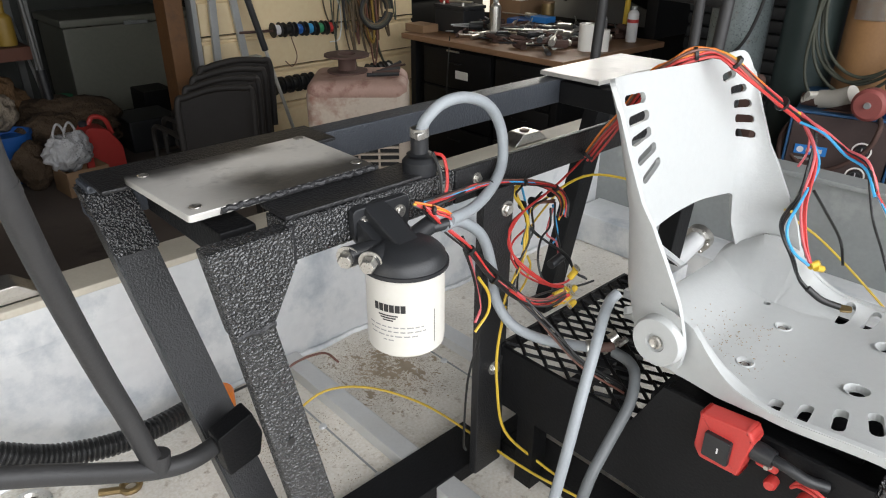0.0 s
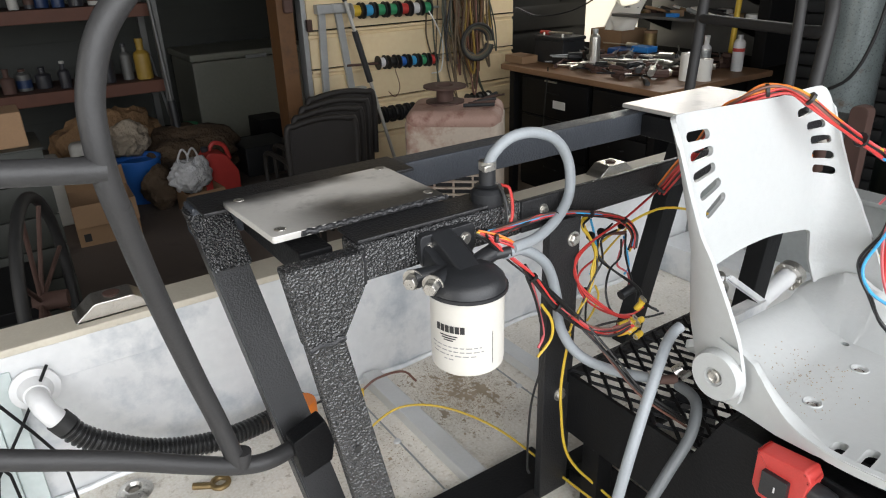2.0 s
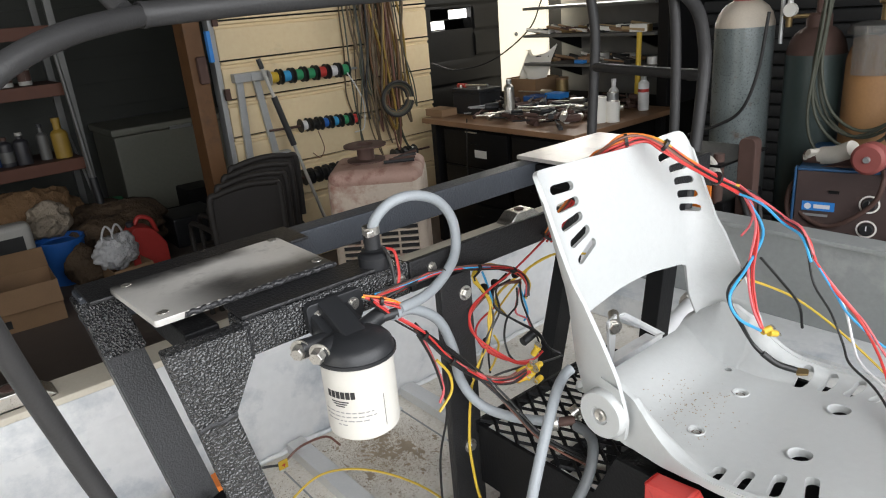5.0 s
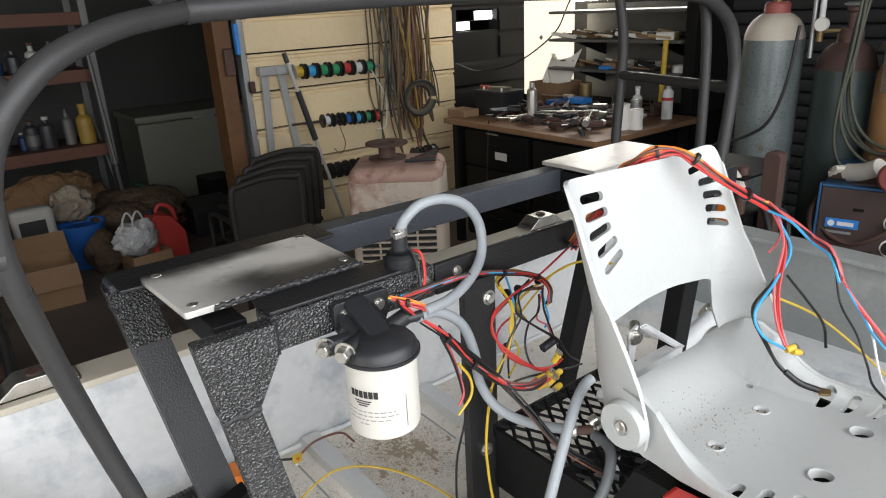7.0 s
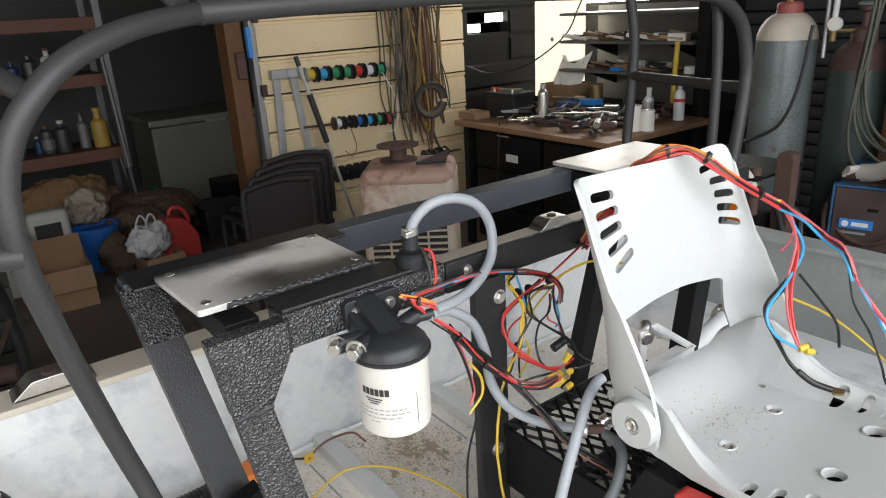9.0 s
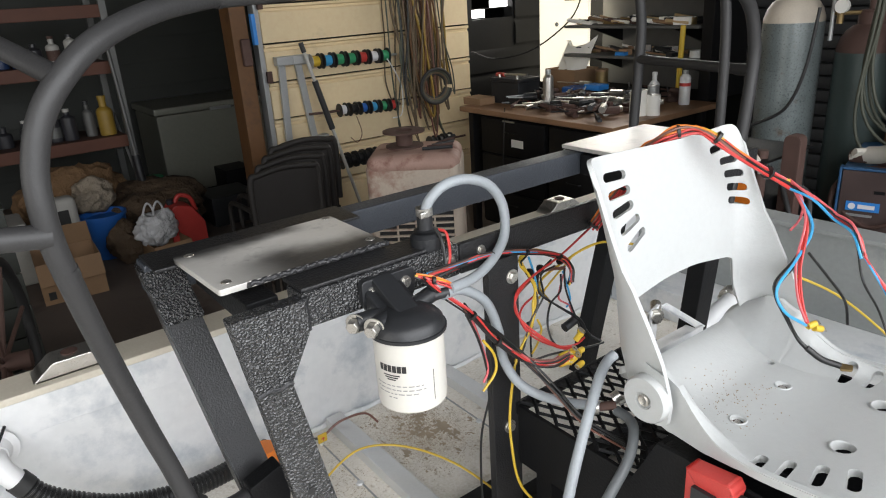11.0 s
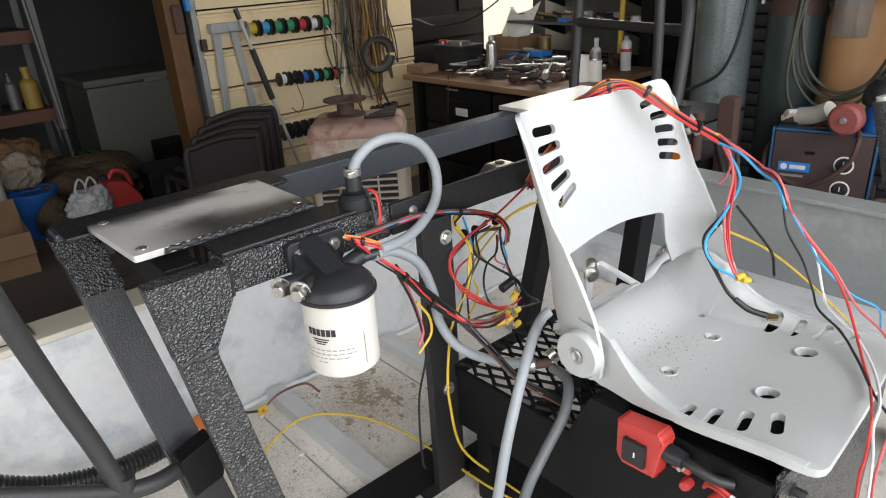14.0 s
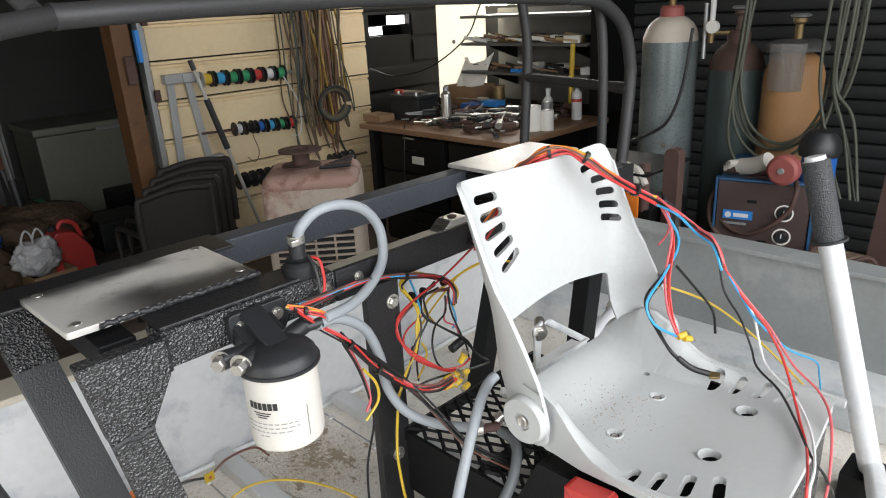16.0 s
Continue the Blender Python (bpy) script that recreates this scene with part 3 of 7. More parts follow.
# ---- black steel frame ----
def slanted(p, q, hx, hy):
    """A flat bar from p down to q with level ends."""
    bm = bmesh.new()
    rows = [[bm.verts.new((e[0] + sx * hx, e[1] + sy * hy, e[2])) for sx, sy in ((-1, -1), (1, -1), (1, 1), (-1, 1))] for e in (p, q)]
    for i in range(4):
        k = (i + 1) % 4
        bm.faces.new((rows[0][i], rows[0][k], rows[1][k], rows[1][i]))
    bm.faces.new(rows[0])
    bm.faces.new(rows[1][::-1])
    bmesh.ops.recalc_face_normals(bm, faces=bm.faces[:])
    bmesh.ops.bevel(bm, geom=bm.edges[:], offset=0.003, segments=2, affect="EDGES")
    return bm


stand = thing("engine_stand", 0.9, 0.75, FZ, "welded steel engine stand in hammered black paint", "frame")
BT, BB, FY = 1.268, 1.213, 0.593
part("front_beam", box(0.362, 0.645, FY, FY + 0.05, BB, BT, 0.004), HAMMER, stand, "hammered black square tube")
part("front_rail", box(0.646, 1.55, FY, FY + 0.012, BB, BT - 0.002, 0.003), CHARCOAL, stand, "flat dusty black steel rail")
part("front_gusset", prism(rounded([(0.254, BT - 0.004), (0.364, BT - 0.004), (0.364, BB), (0.328, 1.147), (0.274, 1.143)], 0.004, 2), FY - 0.012, FY + 0.016, "y", 0.002), HAMMER, stand)
part("front_leg", prism([(0.275, 1.143), (0.328, 1.147), (0.424, FZ), (0.357, FZ)], FY - 0.01, FY + 0.014, "y", 0.003), HAMMER, stand)
part("rear_beam", box(0.225, 1.56, 0.88, 0.93, BB, BT, 0.004), GREYBEAM, stand, "dusty blue-black square tube")
part("rear_leg", slanted((0.25, 0.905, BT - 0.01), (0.338, 0.668, FZ), 0.03, 0.022), SATINBAR, stand, "smooth dusty black leg")
part("rear_leg_head", slanted((0.25, 0.9045, BT - 0.008), (0.265, 0.8645, 1.17), 0.0315, 0.0235), HAMMER, stand)
part("front_leg", prism([(1.40, BB), (1.46, BB), (1.36, FZ), (1.30, FZ)], FY, FY + 0.045, "y", 0.003), SATIN, stand)
part("rear_leg", prism([(1.44, BB), (1.50, BB), (1.33, FZ), (1.27, FZ)], 0.885, 0.93, "y", 0.003), SATIN, stand)
part("cross_beam", box(0.3, 0.35, FY + 0.05, 0.88, BB, BT - 0.012, 0.004), SATIN, stand)
part("cross_beam", box(0.5, 0.55, FY + 0.05, 0.88, BB, BT - 0.012, 0.004), SATIN, stand)
part("cross_beam", box(1.25, 1.30, FY + 0.012, 0.88, BB, BT - 0.004, 0.004), SATIN, stand)
part("cross_beam", box(1.50, 1.55, FY + 0.012, 0.88, BB, BT - 0.004, 0.004), SATIN, stand)
part("deck_flange", box(0.365, 0.6, FY + 0.004, 0.66, BT, BT + 0.006, 0.002), CHARCOAL, stand)
part("deck_flange", box(0.23, 0.6, 0.83, 0.925, BT, BT + 0.006, 0.002), CHARCOAL, stand)
plate = part("mount_plate", prism(rounded([(0.27, 0.652), (0.545, 0.655), (0.545, 0.842), (0.262, 0.838)], 0.006), BT + 0.007, BT + 0.017, "z", 0.0015), overspray(MISTED), stand, "bare steel plate dusted with black overspray")
for x, y in ((0.288, 0.672), (0.283, 0.822), (0.53, 0.83), (0.528, 0.675)):
    part("plate_hole", lathe([(0, 0), (0.005, 0), (0.008, 0.0012), (0.0075, 0.002), (0.004, 0.0005), (0, 0.0003)], x, y, BT + 0.017, 16), STEEL, stand)
part("weld_seam", sweep([(x, 0.653 + 0.0012 * math.sin(x * 300), BT + 0.0125 + 0.0008 * math.cos(x * 410)) for x in np.linspace(0.31, 0.548, 130)], 0.0042, 8, False), WELD, stand, "rippled weld bead")
part("gusset_weld", sweep([(0.366, FY - 0.003, z) for z in np.linspace(BB, BT - 0.004, 8)], 0.0045, 6, False), WELD, stand)
part("gusset_weld", sweep([(x, FY - 0.01, 1.145 + 0.002 * math.sin(x * 200)) for x in np.linspace(0.275, 0.328, 10)], 0.0045, 6, False), WELD, stand)
part("leg_hole", lathe([(0, 0), (0.006, 0), (0.006, 0.001), (0, 0.001)], 0.33, FY - 0.0105, 0.955, 12, R_Y), INK, stand)
part("far_plate", box(1.245, 1.57, 0.77, 0.935, BT + 0.003, BT + 0.013, 0.002), PLATE, stand, "bare steel plate with black edges")
part("post", box(0.69, 0.758, 0.575, 0.592, FZ + 0.03, 1.225, 0.002), CHARCOAL, stand, "flat black upright bolted to the beam")
part("post_side", box(0.757, 0.765, 0.593, 0.64, FZ + 0.03, BB - 0.003, 0.001), SATIN, stand)
bolt(stand, 0.742, 0.575, 1.186, (0, -1, 0))
bolt(stand, 0.728, 0.575, 0.886, (0, -1, 0))
bolt(stand, 0.625, FY, 1.243, (0, -1, 0), 0.007)
bolt(stand, 0.69, FY, 1.245, (0, -1, 0), 0.006)
part("base_rail", box(0.42, 0.775, 0.6, 0.695, FZ, FZ + 0.035, 0.003), SATIN, stand)
part("base_rail", box(0.79, 0.865, -0.35, 0.6, FZ, FZ + 0.035, 0.003), SATIN, stand)
part("base_rail", box(0.776, 1.31, 0.604, 0.64, FZ, FZ + 0.03, 0.003), SATIN, stand)

# ---- roll cage ----
cage = thing("roll_cage", 1.0, 0.85, FZ, "charcoal painted bent-tube propeller cage", "cage")
TR = 0.0139
part("hoop_leg", sweep([(0.186, 0.70, 0.91), (0.167, 0.7, 1.01), (0.149, 0.69, 1.09), (0.129, 0.67, 1.185), (0.109, 0.64, 1.285), (0.095, 0.615, 1.365), (0.088, 0.605, 1.41), (0.086, 0.6, 1.455), (0.09, 0.6, 1.5), (0.107, 0.6, 1.55), (0.137, 0.602, 1.59), (0.183, 0.62, 1.624), (0.262, 0.665, 1.65), (0.365, 0.73, 1.664)], TR, 18), TUBE, cage)
part("hoop_top", sweep([(0.362, 0.73, 1.664), (0.533, 0.745, 1.669), (0.88, 0.80, 1.673), (1.25, 0.83, 1.667), (1.636, 0.86, 1.655)], 0.0165, 18), TUBE, cage)
part("hoop_leg", sweep([(1.63, 0.86, 1.655), (1.76, 0.86, 1.645), (1.855, 0.86, 1.613), (1.925, 0.86, 1.56), (1.96, 0.86, 1.48), (1.969, 0.86, 1.402), (1.946, 0.86, 1.216), (1.9, 0.86, 0.99)], 0.0185, 18), TUBE, cage)
for a, b, r in (((0.0925, 0.611, 1.382), (0.0945, 0.6145, 1.37), TR), ((0.36, 0.7295, 1.664), (0.367, 0.7305, 1.6642), 0.0165), ((1.63, 0.8597, 1.6555), (1.636, 0.86, 1.655), 0.0185)):
    part("weld_ring", sweep([a, b], r * 1.045, 18, False), TUBE, cage)
part("lower_tube", sweep([(-0.2, 0.70, 1.13), (-0.091, 0.70, 1.068), (0.035, 0.70, 1.002), (0.12, 0.70, 0.951), (0.185, 0.70, 0.915), (0.235, 0.70, 0.902), (0.30, 0.72, 0.895)], TR, 16), TUBE, cage)
part("weld_collar", sweep([(0.192, 0.70, 0.94), (0.188, 0.70, 0.915)], TR * 1.12, 16, False), TUBE, cage)
part("clamp_bracket", prism(rounded([(0.268, 0.925), (0.325, 0.945), (0.338, 0.90), (0.33, 0.862), (0.278, 0.85)], 0.004, 2), 0.685, 0.72, "y", 0.003), SATIN, cage)
part("side_tube", sweep([(0.088, 0.6, 1.426), (0.005, 0.6, 1.438), (-0.6, 0.61, 1.53)], 0.0139, 16, False), TUBE, cage)
part("side_bar", sweep([(0.134, 0.602, 1.59), (0.06, 0.84, 1.655), (-0.2, 1.15, 1.77)], 0.0125, 14, False), TUBE, cage)
for a, b in (((0.342, 0.728, 1.67), (0.25, 1.1, 1.95)), ((0.562, 0.755, 1.676), (0.5, 1.08, 1.97)), ((0.925, 0.81, 1.677), (0.88, 1.06, 1.98)), ((1.28, 0.835, 1.672), (1.22, 1.06, 1.98)), ((1.622, 0.86, 1.662), (1.56, 1.06, 1.97))):
    part("strut", sweep([a, b], 0.0135, 12, False), TUBE, cage)
part("inner_leg", sweep([(1.62, 0.9, 1.98), (1.75, 0.9, 1.8), (1.86, 0.9, 1.6), (1.885, 0.9, 1.3), (1.87, 0.9, 0.99)], 0.0145, 12), TUBE, cage)
part("rear_leg", sweep([(2.05, 1.42, 1.9), (2.12, 1.41, 1.68), (2.15, 1.4, 1.5), (2.14, 1.4, 1.3), (2.12, 1.39, 1.05), (2.1, 1.3, 0.995), (1.95, 1.2, 0.99)], 0.0185, 12), TUBE, cage)
part("tie_bar", sweep([(2.145, 1.4, 1.379), (1.967, 0.865, 1.384)], 0.0165, 12, False), TUBE, cage)
part("tie_socket", sweep([(1.985, 0.92, 1.383), (1.966, 0.862, 1.385)], 0.018, 12, False), TUBE, cage)

# trailer bunks under the hull
trailer = thing("boat_trailer", 0.5, 0.2, 0, "plain galvanised boat trailer under the hull", "trailer")
for y in (-0.3, 0.7):
    part("bunk", box(-0.8, 1.8, y - 0.05, y + 0.05, 0.5, 0.6, 0.006), TIMBER, trailer)
    for x in (-0.6, 1.5):
        part("leg", box(x, x + 0.06, y - 0.03, y + 0.03, 0, 0.5, 0.004), GALV, trailer)

# ---- seat ----
SX = 0.932


def smooth01(t):
    t = max(0.0, min(1.0, t))
    return t * t * (3 - 2 * t)


def pan_shape(x, y):
    u = abs(x - SX)
    z = 1.028 + 0.032 * smooth01((0.2 - y) / 0.25) + 0.034 * smooth01((y - 0.26) / 0.11)
    lift = float(np.interp(y, [-0.05, 0.05, 0.13, 0.18, 0.205, 0.225, 0.25, 0.28, 0.305, 0.335, 0.37], [0.0, 0.01, 0.018, 0.027, 0.04, 0.056, 0.08, 0.092, 0.084, 0.05, 0.02]))
    start = 0.158 - 0.033 * smooth01((y - 0.12) / 0.08)
    z += lift * smooth01((u - start) / (0.03 + 0.2 * (0.158 - start)))
    return x, y, z


def back_shape(s, z):
    """The dished backrest: a recessed face whose sides sweep forward to the rim."""
    face = float(np.interp(z, [1.04, 1.09, 1.13, 1.2, 1.25, 1.3, 1.36, 1.42], [0.335, 0.35, 0.363, 0.37, 0.374, 0.383, 0.398, 0.417]))
    rim = float(np.interp(z, [1.04, 1.08, 1.11, 1.145, 1.184, 1.24, 1.265, 1.32, 1.378, 1.42], [0.245, 0.248, 0.256, 0.268, 0.289, 0.322, 0.34, 0.365, 0.389, 0.408]))
    wide = 0.184 + 0.002 * smooth01((z - 1.2) / 0.1)
    flat, a = wide - 0.04, abs(s)
    if a <= flat:
        return SX + s, face, z
    t = min(1.0, (a - flat) / 0.055) * math.pi / 2
    return SX + math.copysign(flat + 0.04 * math.sin(t), s), rim + (face - rim) * math.cos(t), z


chair = thing("folding_seat", SX, 0.2, 0.985, "white moulded plastic folding boat seat with slots", "seat")
pan_outline = rounded([(SX - 0.184, -0.05), (SX, -0.038), (SX + 0.19, -0.014), (SX + 0.196, 0.12), (SX + 0.172, 0.25), (SX + 0.17, 0.33), (SX + 0.16, 0.37), (SX - 0.16, 0.37), (SX - 0.17, 0.33), (SX - 0.172, 0.25), (SX - 0.196, 0.12)], [0.025, 0.08, 0.03, 0.05, 0.03, 0.03, 0.03, 0.03, 0.03, 0.03, 0.05])
pan_holes = []
for i, (x, y, turn) in enumerate(((0.777, 0.136, 6), (0.787, 0.103, 6), (0.800, 0.066, 12), (0.815, 0.031, 20))):
    pan_holes += [slot(x, y, 0.052, 0.0165, turn), slot((1.083, 1.088, 1.088, 1.084)[i], (0.156, 0.121, 0.083, 0.046)[i], 0.044, 0.0155, 180 - turn)]
for x, y, r in ((0.858, 0.21, 0.009), (0.993, 0.213, 0.009), (0.88, 0.072, 0.015), (1.02, 0.078, 0.015), (1.046, 0.262, 0.006)):
    pan_holes.append([(x + r * math.cos(a * math.pi / 7), y + r * math.sin(a * math.pi / 7)) for a in range(14)])
part("seat", sheet(pan_outline, pan_holes, 0.011, pan_shape, [SX + 0.0125 * i for i in range(-16, 17)], [-0.04 + 0.0145 * i for i in range(29)], Vector((0, 0, -1))), SEAT, chair, angle=50)
for x, y in ((0.858, 0.21), (0.993, 0.213)):
    z = pan_shape(x, y)[2]
    part("bolt_cup", lathe([(0, -0.006), (0.0075, -0.006), (0.0085, -0.001), (0.012, 0.001), (0.014, -0.001), (0.0145, -0.004)], x, y, z + 0.0005, 20), SEAT, chair)
    part("washer", lathe([(0.0045, -0.0052), (0.0085, -0.0048), (0.0085, -0.006)], x, y, z + 0.0005, 16), RUST, chair)
    part("bolt", lathe([(0, -0.001), (0.005, -0.002), (0.0052, -0.008)], x, y, z - 0.001, 6), STEEL, chair, "steel bolt in its cup")
for x, y in ((0.88, 0.072), (1.02, 0.078)):
    z = pan_shape(x, y)[2]
    part("hole_lip", lathe([(0.0145, -0.011), (0.0149, -0.002), (0.016, 0.0004), (0.0175, 0.0002)], x, y, z, 22), SEAT, chair)
back_outline = rounded([(-0.199, 1.416), (0.08, 1.406), (0.2, 1.412), (0.201, 1.28), (0.2, 1.1), (0.196, 1.04), (0.162, 1.04), (0.152, 1.09), (0.148, 1.145), (0.147, 1.182), (0.13, 1.188), (0.035, 1.202), (-0.042, 1.201), (-0.13, 1.187), (-0.147, 1.182), (-0.148, 1.145), (-0.152, 1.09), (-0.162, 1.04), (-0.196, 1.04), (-0.2, 1.1), (-0.201, 1.28)], [0.026, 0.05, 0.035, 0.04, 0.03, 0.02, 0.02, 0.02, 0.02, 0.006, 0.01, 0.03, 0.03, 0.01, 0.006, 0.02, 0.02, 0.02, 0.02, 0.03, 0.04])
back_holes = []
for i in range(5):
    back_holes += [slot((-0.135, -0.132, -0.13, -0.12, -0.11)[i], 1.382 - 0.025 * i, 0.05, 0.0135, (-2, 4, 11, 19, 28)[i]), slot((0.128, 0.15, 0.158, 0.16, 0.16)[i], 1.377 - 0.0235 * i, 0.044, 0.0125, (6, 0, -4, -8, -12)[i])]
part("backrest", sheet(back_outline, back_holes, 0.007, back_shape, [0.0105 * i for i in range(-21, 22)], [1.05 + 0.0155 * i for i in range(24)], Vector((0, 1, 0))), SEAT, chair, angle=50)
R_X = Matrix.Rotation(radians(-90), 4, "Y")
for x, m in ((SX - 0.187, R_X), (SX + 0.187, Matrix.Rotation(radians(90), 4, "Y"))):
    boss = part("pivot_boss", lathe([(0, 0), (0.037, 0), (0.037, 0.012), (0.034, 0.016), (0.014, 0.0165), (0.012, 0.012), (0, 0.012)], x, 0.286, 1.082, 36, m), SEAT, chair)
    part("pivot_bolt", lathe([(0.0, 0.012), (0.0095, 0.013), (0.0095, 0.016), (0.007, 0.0175), (0.005, 0.0165), (0, 0.0155)], x, 0.286, 1.082, 16, m), STEEL, boss, "dull steel pivot bolt")
part("ear_washer", lathe([(0.004, 0.001), (0.009, 0.0015), (0.0095, 0), (0.004, 0)], SX + 0.164, 0.3, 1.1, 18, Matrix.Rotation(radians(-75), 4, "Y")), STEEL, chair)
part("underframe", box(SX - 0.12, SX + 0.12, 0.03, 0.25, 0.985, 1.014, 0.004), SATIN, chair)
for side in (-1, 1):
    skirt = bmesh.new()
    rows = []
    for y in np.linspace(0.315, -0.03, 28):
        x = SX + side * float(np.interp(y, [-0.03, 0.03, 0.1, 0.12, 0.15, 0.25, 0.32], [0.184, 0.1885, 0.191, 0.191, 0.189, 0.173, 0.17]))
        top = pan_shape(x, y)[2] + 0.0012
        low = min(top - 0.011, float(np.interp(y, [-0.03, 0.03, 0.08, 0.13, 0.2, 0.266, 0.3, 0.32], [1.06, 1.05, 1.046, 1.041, 1.029, 1.027, 1.038, 1.05])))
        inner = x - side * 0.009
        top = min(top, 1.1)
        rows.append([skirt.verts.new(p) for p in ((x, y, top), (x + side * 0.002, y, (top + low) / 2), (x, y, low), (inner, y, low), (inner, y, top))])
    for p, q in zip(rows, rows[1:]):
        for k in range(5):
            skirt.faces.new((p[k], p[(k + 1) % 5], q[(k + 1) % 5], q[k]))
    skirt.faces.new(rows[0])
    skirt.faces.new(rows[-1][::-1])
    bmesh.ops.recalc_face_normals(skirt, faces=skirt.faces[:])
    part("side_skirt", skirt, SEAT, chair, angle=50)

# ---- seat box with expanded-metal tray ----
sbox = thing("seat_box", 0.95, 0.25, 0.68, "black steel seat box with an expanded-metal tray", "box")
part("side_plate", prism([(0.57, 0.925), (0.57, 0.80), (0.30, 0.80), (-0.0, 0.77), (-0.0, 1.012), (0.27, 1.008), (0.31, 0.925)], 0.745, 0.753, "x", 0.001), SATIN, sbox)
part("side_plate", prism([(0.30, 0.925), (0.30, 0.80), (-0.0, 0.77), (-0.0, 1.012), (0.27, 1.008)], 1.12, 1.128, "x", 0.001), SATIN, sbox)
part("front_plate", prism([(0.752, 0.0), (1.12, 0.0), (1.12, -0.008), (0.748, -0.008)], 0.70, 1.025, "z", 0.0), HAMMER, sbox)
part("top_plate", box(0.753, 1.12, 0.001, 0.28, 0.972, 0.984), SATIN, sbox)
part("inner_wall", box(0.753, 1.12, 0.282, 0.29, 0.80, 0.984), SATIN, sbox)
part("rim", box(0.745, 1.128, 0.571, 0.579, 0.905, 0.93, 0.001), SATIN, sbox)
part("rim", box(1.12, 1.128, 0.30, 0.57, 0.905, 0.93, 0.001), SATIN, sbox)
for x in (0.76, 1.08):
    part("box_leg", box(x, x + 0.04, 0.5, 0.54, FZ + 0.0, 0.8, 0.002), SATIN, sbox)
    part("box_leg", box(x + 0.03, x + 0.07, 0.02, 0.06, FZ, 0.775, 0.002), SATIN, sbox)
mesh_bm = bmesh.new()
for i in range(-3, 12):
    for j in range(0, 13):
        cx, cy = 0.753 + 0.031 * i + (0.0155 if j % 2 else 0), 0.29 + 0.0235 * j
        for dx in (0.0155, -0.0155):
            a, b = Vector((cx, cy, 0.925)), Vector((cx + dx, cy + 0.0235, 0.929))
            if all(0.752 <= q.x <= 1.122 and 0.289 <= q.y <= 0.573 for q in (a, b)):
                sweep([a, b], 0.0036, 4, False, mesh_bm)
part("tray_mesh", mesh_bm, SATIN, sbox, "black expanded metal mesh")
for z in (0.985, 0.945):
    bolt(sbox, 0.79, -0.008, z, (0, -1, 0), 0.0065, 0.018, BLACKPL)

# red battery switch on the side of the box
sw = thing("battery_switch", 0.72, 0.18, 0.905, "red battery isolator box with a black rocker", "switch")
part("housing", prism(rounded([(0.2, 1.025), (0.2, 0.97), (0.19, 0.956), (0.138, 0.958), (0.128, 1.02), (0.136, 1.032)], 0.0035), 0.712, 0.744, "x", 0.004), RED, sw)
rock = part("rocker", prism(rounded([(0.186, 1.006), (0.186, 0.969), (0.151, 0.969), (0.151, 1.006)], 0.003), 0.705, 0.716, "x", 0.0015), BLACKPL, sw, "black rocker")
part("rocker_line", box(0.7042, 0.7052, 0.165, 0.167, 0.983, 0.991), WHITEPL, rock)
part("gland", lathe([(0, 0), (0.013, 0), (0.013, 0.012), (0.011, 0.026), (0, 0.026)], 0.728, 0.131, 1.0, 14, Matrix.Rotation(radians(90), 4, "X")), BLACKPL, sw)
part("tab", box(0.735, 0.744, 0.1, 0.128, 0.972, 0.992, 0.003), RED, sw)
bolt(sw, 0.735, 0.112, 0.982, (-1, 0, 0), 0.004)
part("lead", sweep([(0.728, 0.108, 1.0), (0.727, 0.09, 0.999), (0.732, 0.065, 0.992), (0.744, 0.045, 0.988)], 0.0072, 10), BLACKPL, sw)
for y, z in ((0.104, 0.956), (0.064, 0.956)):
    part("terminal_cap", lathe([(0, 0), (0.008, 0), (0.0083, 0.012), (0.006, 0.016), (0, 0.017)], 0.745, y, z, 18, R_X), RED, sbox, "small round red terminal cap")
for dz in (0.0, 0.006):
    lead = solo("terminal_lead", sweep([(0.742, 0.082, 0.962), (0.736, 0.074, 0.974 + dz), (0.732, 0.058, 0.978 + dz), (0.732, 0.04, 0.972 + dz), (0.735, 0.02, 0.966), (0.738, 0.0, 0.952), (0.742, -0.02, 0.93)], 0.0025, 8), RED, "short red lead beside the terminal caps", "wire", "terminal leads")
crimp = solo("crimp_sleeve", sweep([(0.7315, 0.043, 0.9765), (0.7325, 0.03, 0.9725)], 0.0055, 10, False), W_WHITE, "white crimp sleeve on the red lead", "crimp")

# ---- fuel filter ----
FX, FYc = 0.489, 0.523
filt = thing("fuel_filter", FX, FYc, 1.08, "white spin-on fuel filter under a black cast head", "filter")
can = part("canister", lathe([(0, 0.004), (0.045, 0.001), (0.051, 0.006), (0.052, 0.014), (0.052, 0.112), (0.0505, 0.116), (0, 0.116)], FX, FYc, 1.08, 48), CAN, filt, "white enamel filter canister")
part("head", lathe([(0, 0), (0.053, 0), (0.0555, 0.003), (0.0555, 0.008), (0.0535, 0.011), (0.0525, 0.018), (0.046, 0.025), (0.034, 0.032), (0.026, 0.036), (0, 0.037)], FX, FYc, 1.196, 40), BLACKPL, filt, "black cast filter head")
part("arm_rib", prism([(0.585, 1.264), (0.585, 1.225), (FYc + 0.012, 1.206), (FYc - 0.034, 1.212), (FYc - 0.03, 1.224)], FX - 0.019, FX + 0.017, "x", 0.004), BLACKPL, filt)
part("arm_cheek", prism([(0.585, 1.25), (0.585, 1.21), (FYc - 0.01, 1.206), (FYc + 0.01, 1.226)], FX - 0.033, FX + 0.033, "x", 0.006), BLACKPL, filt)
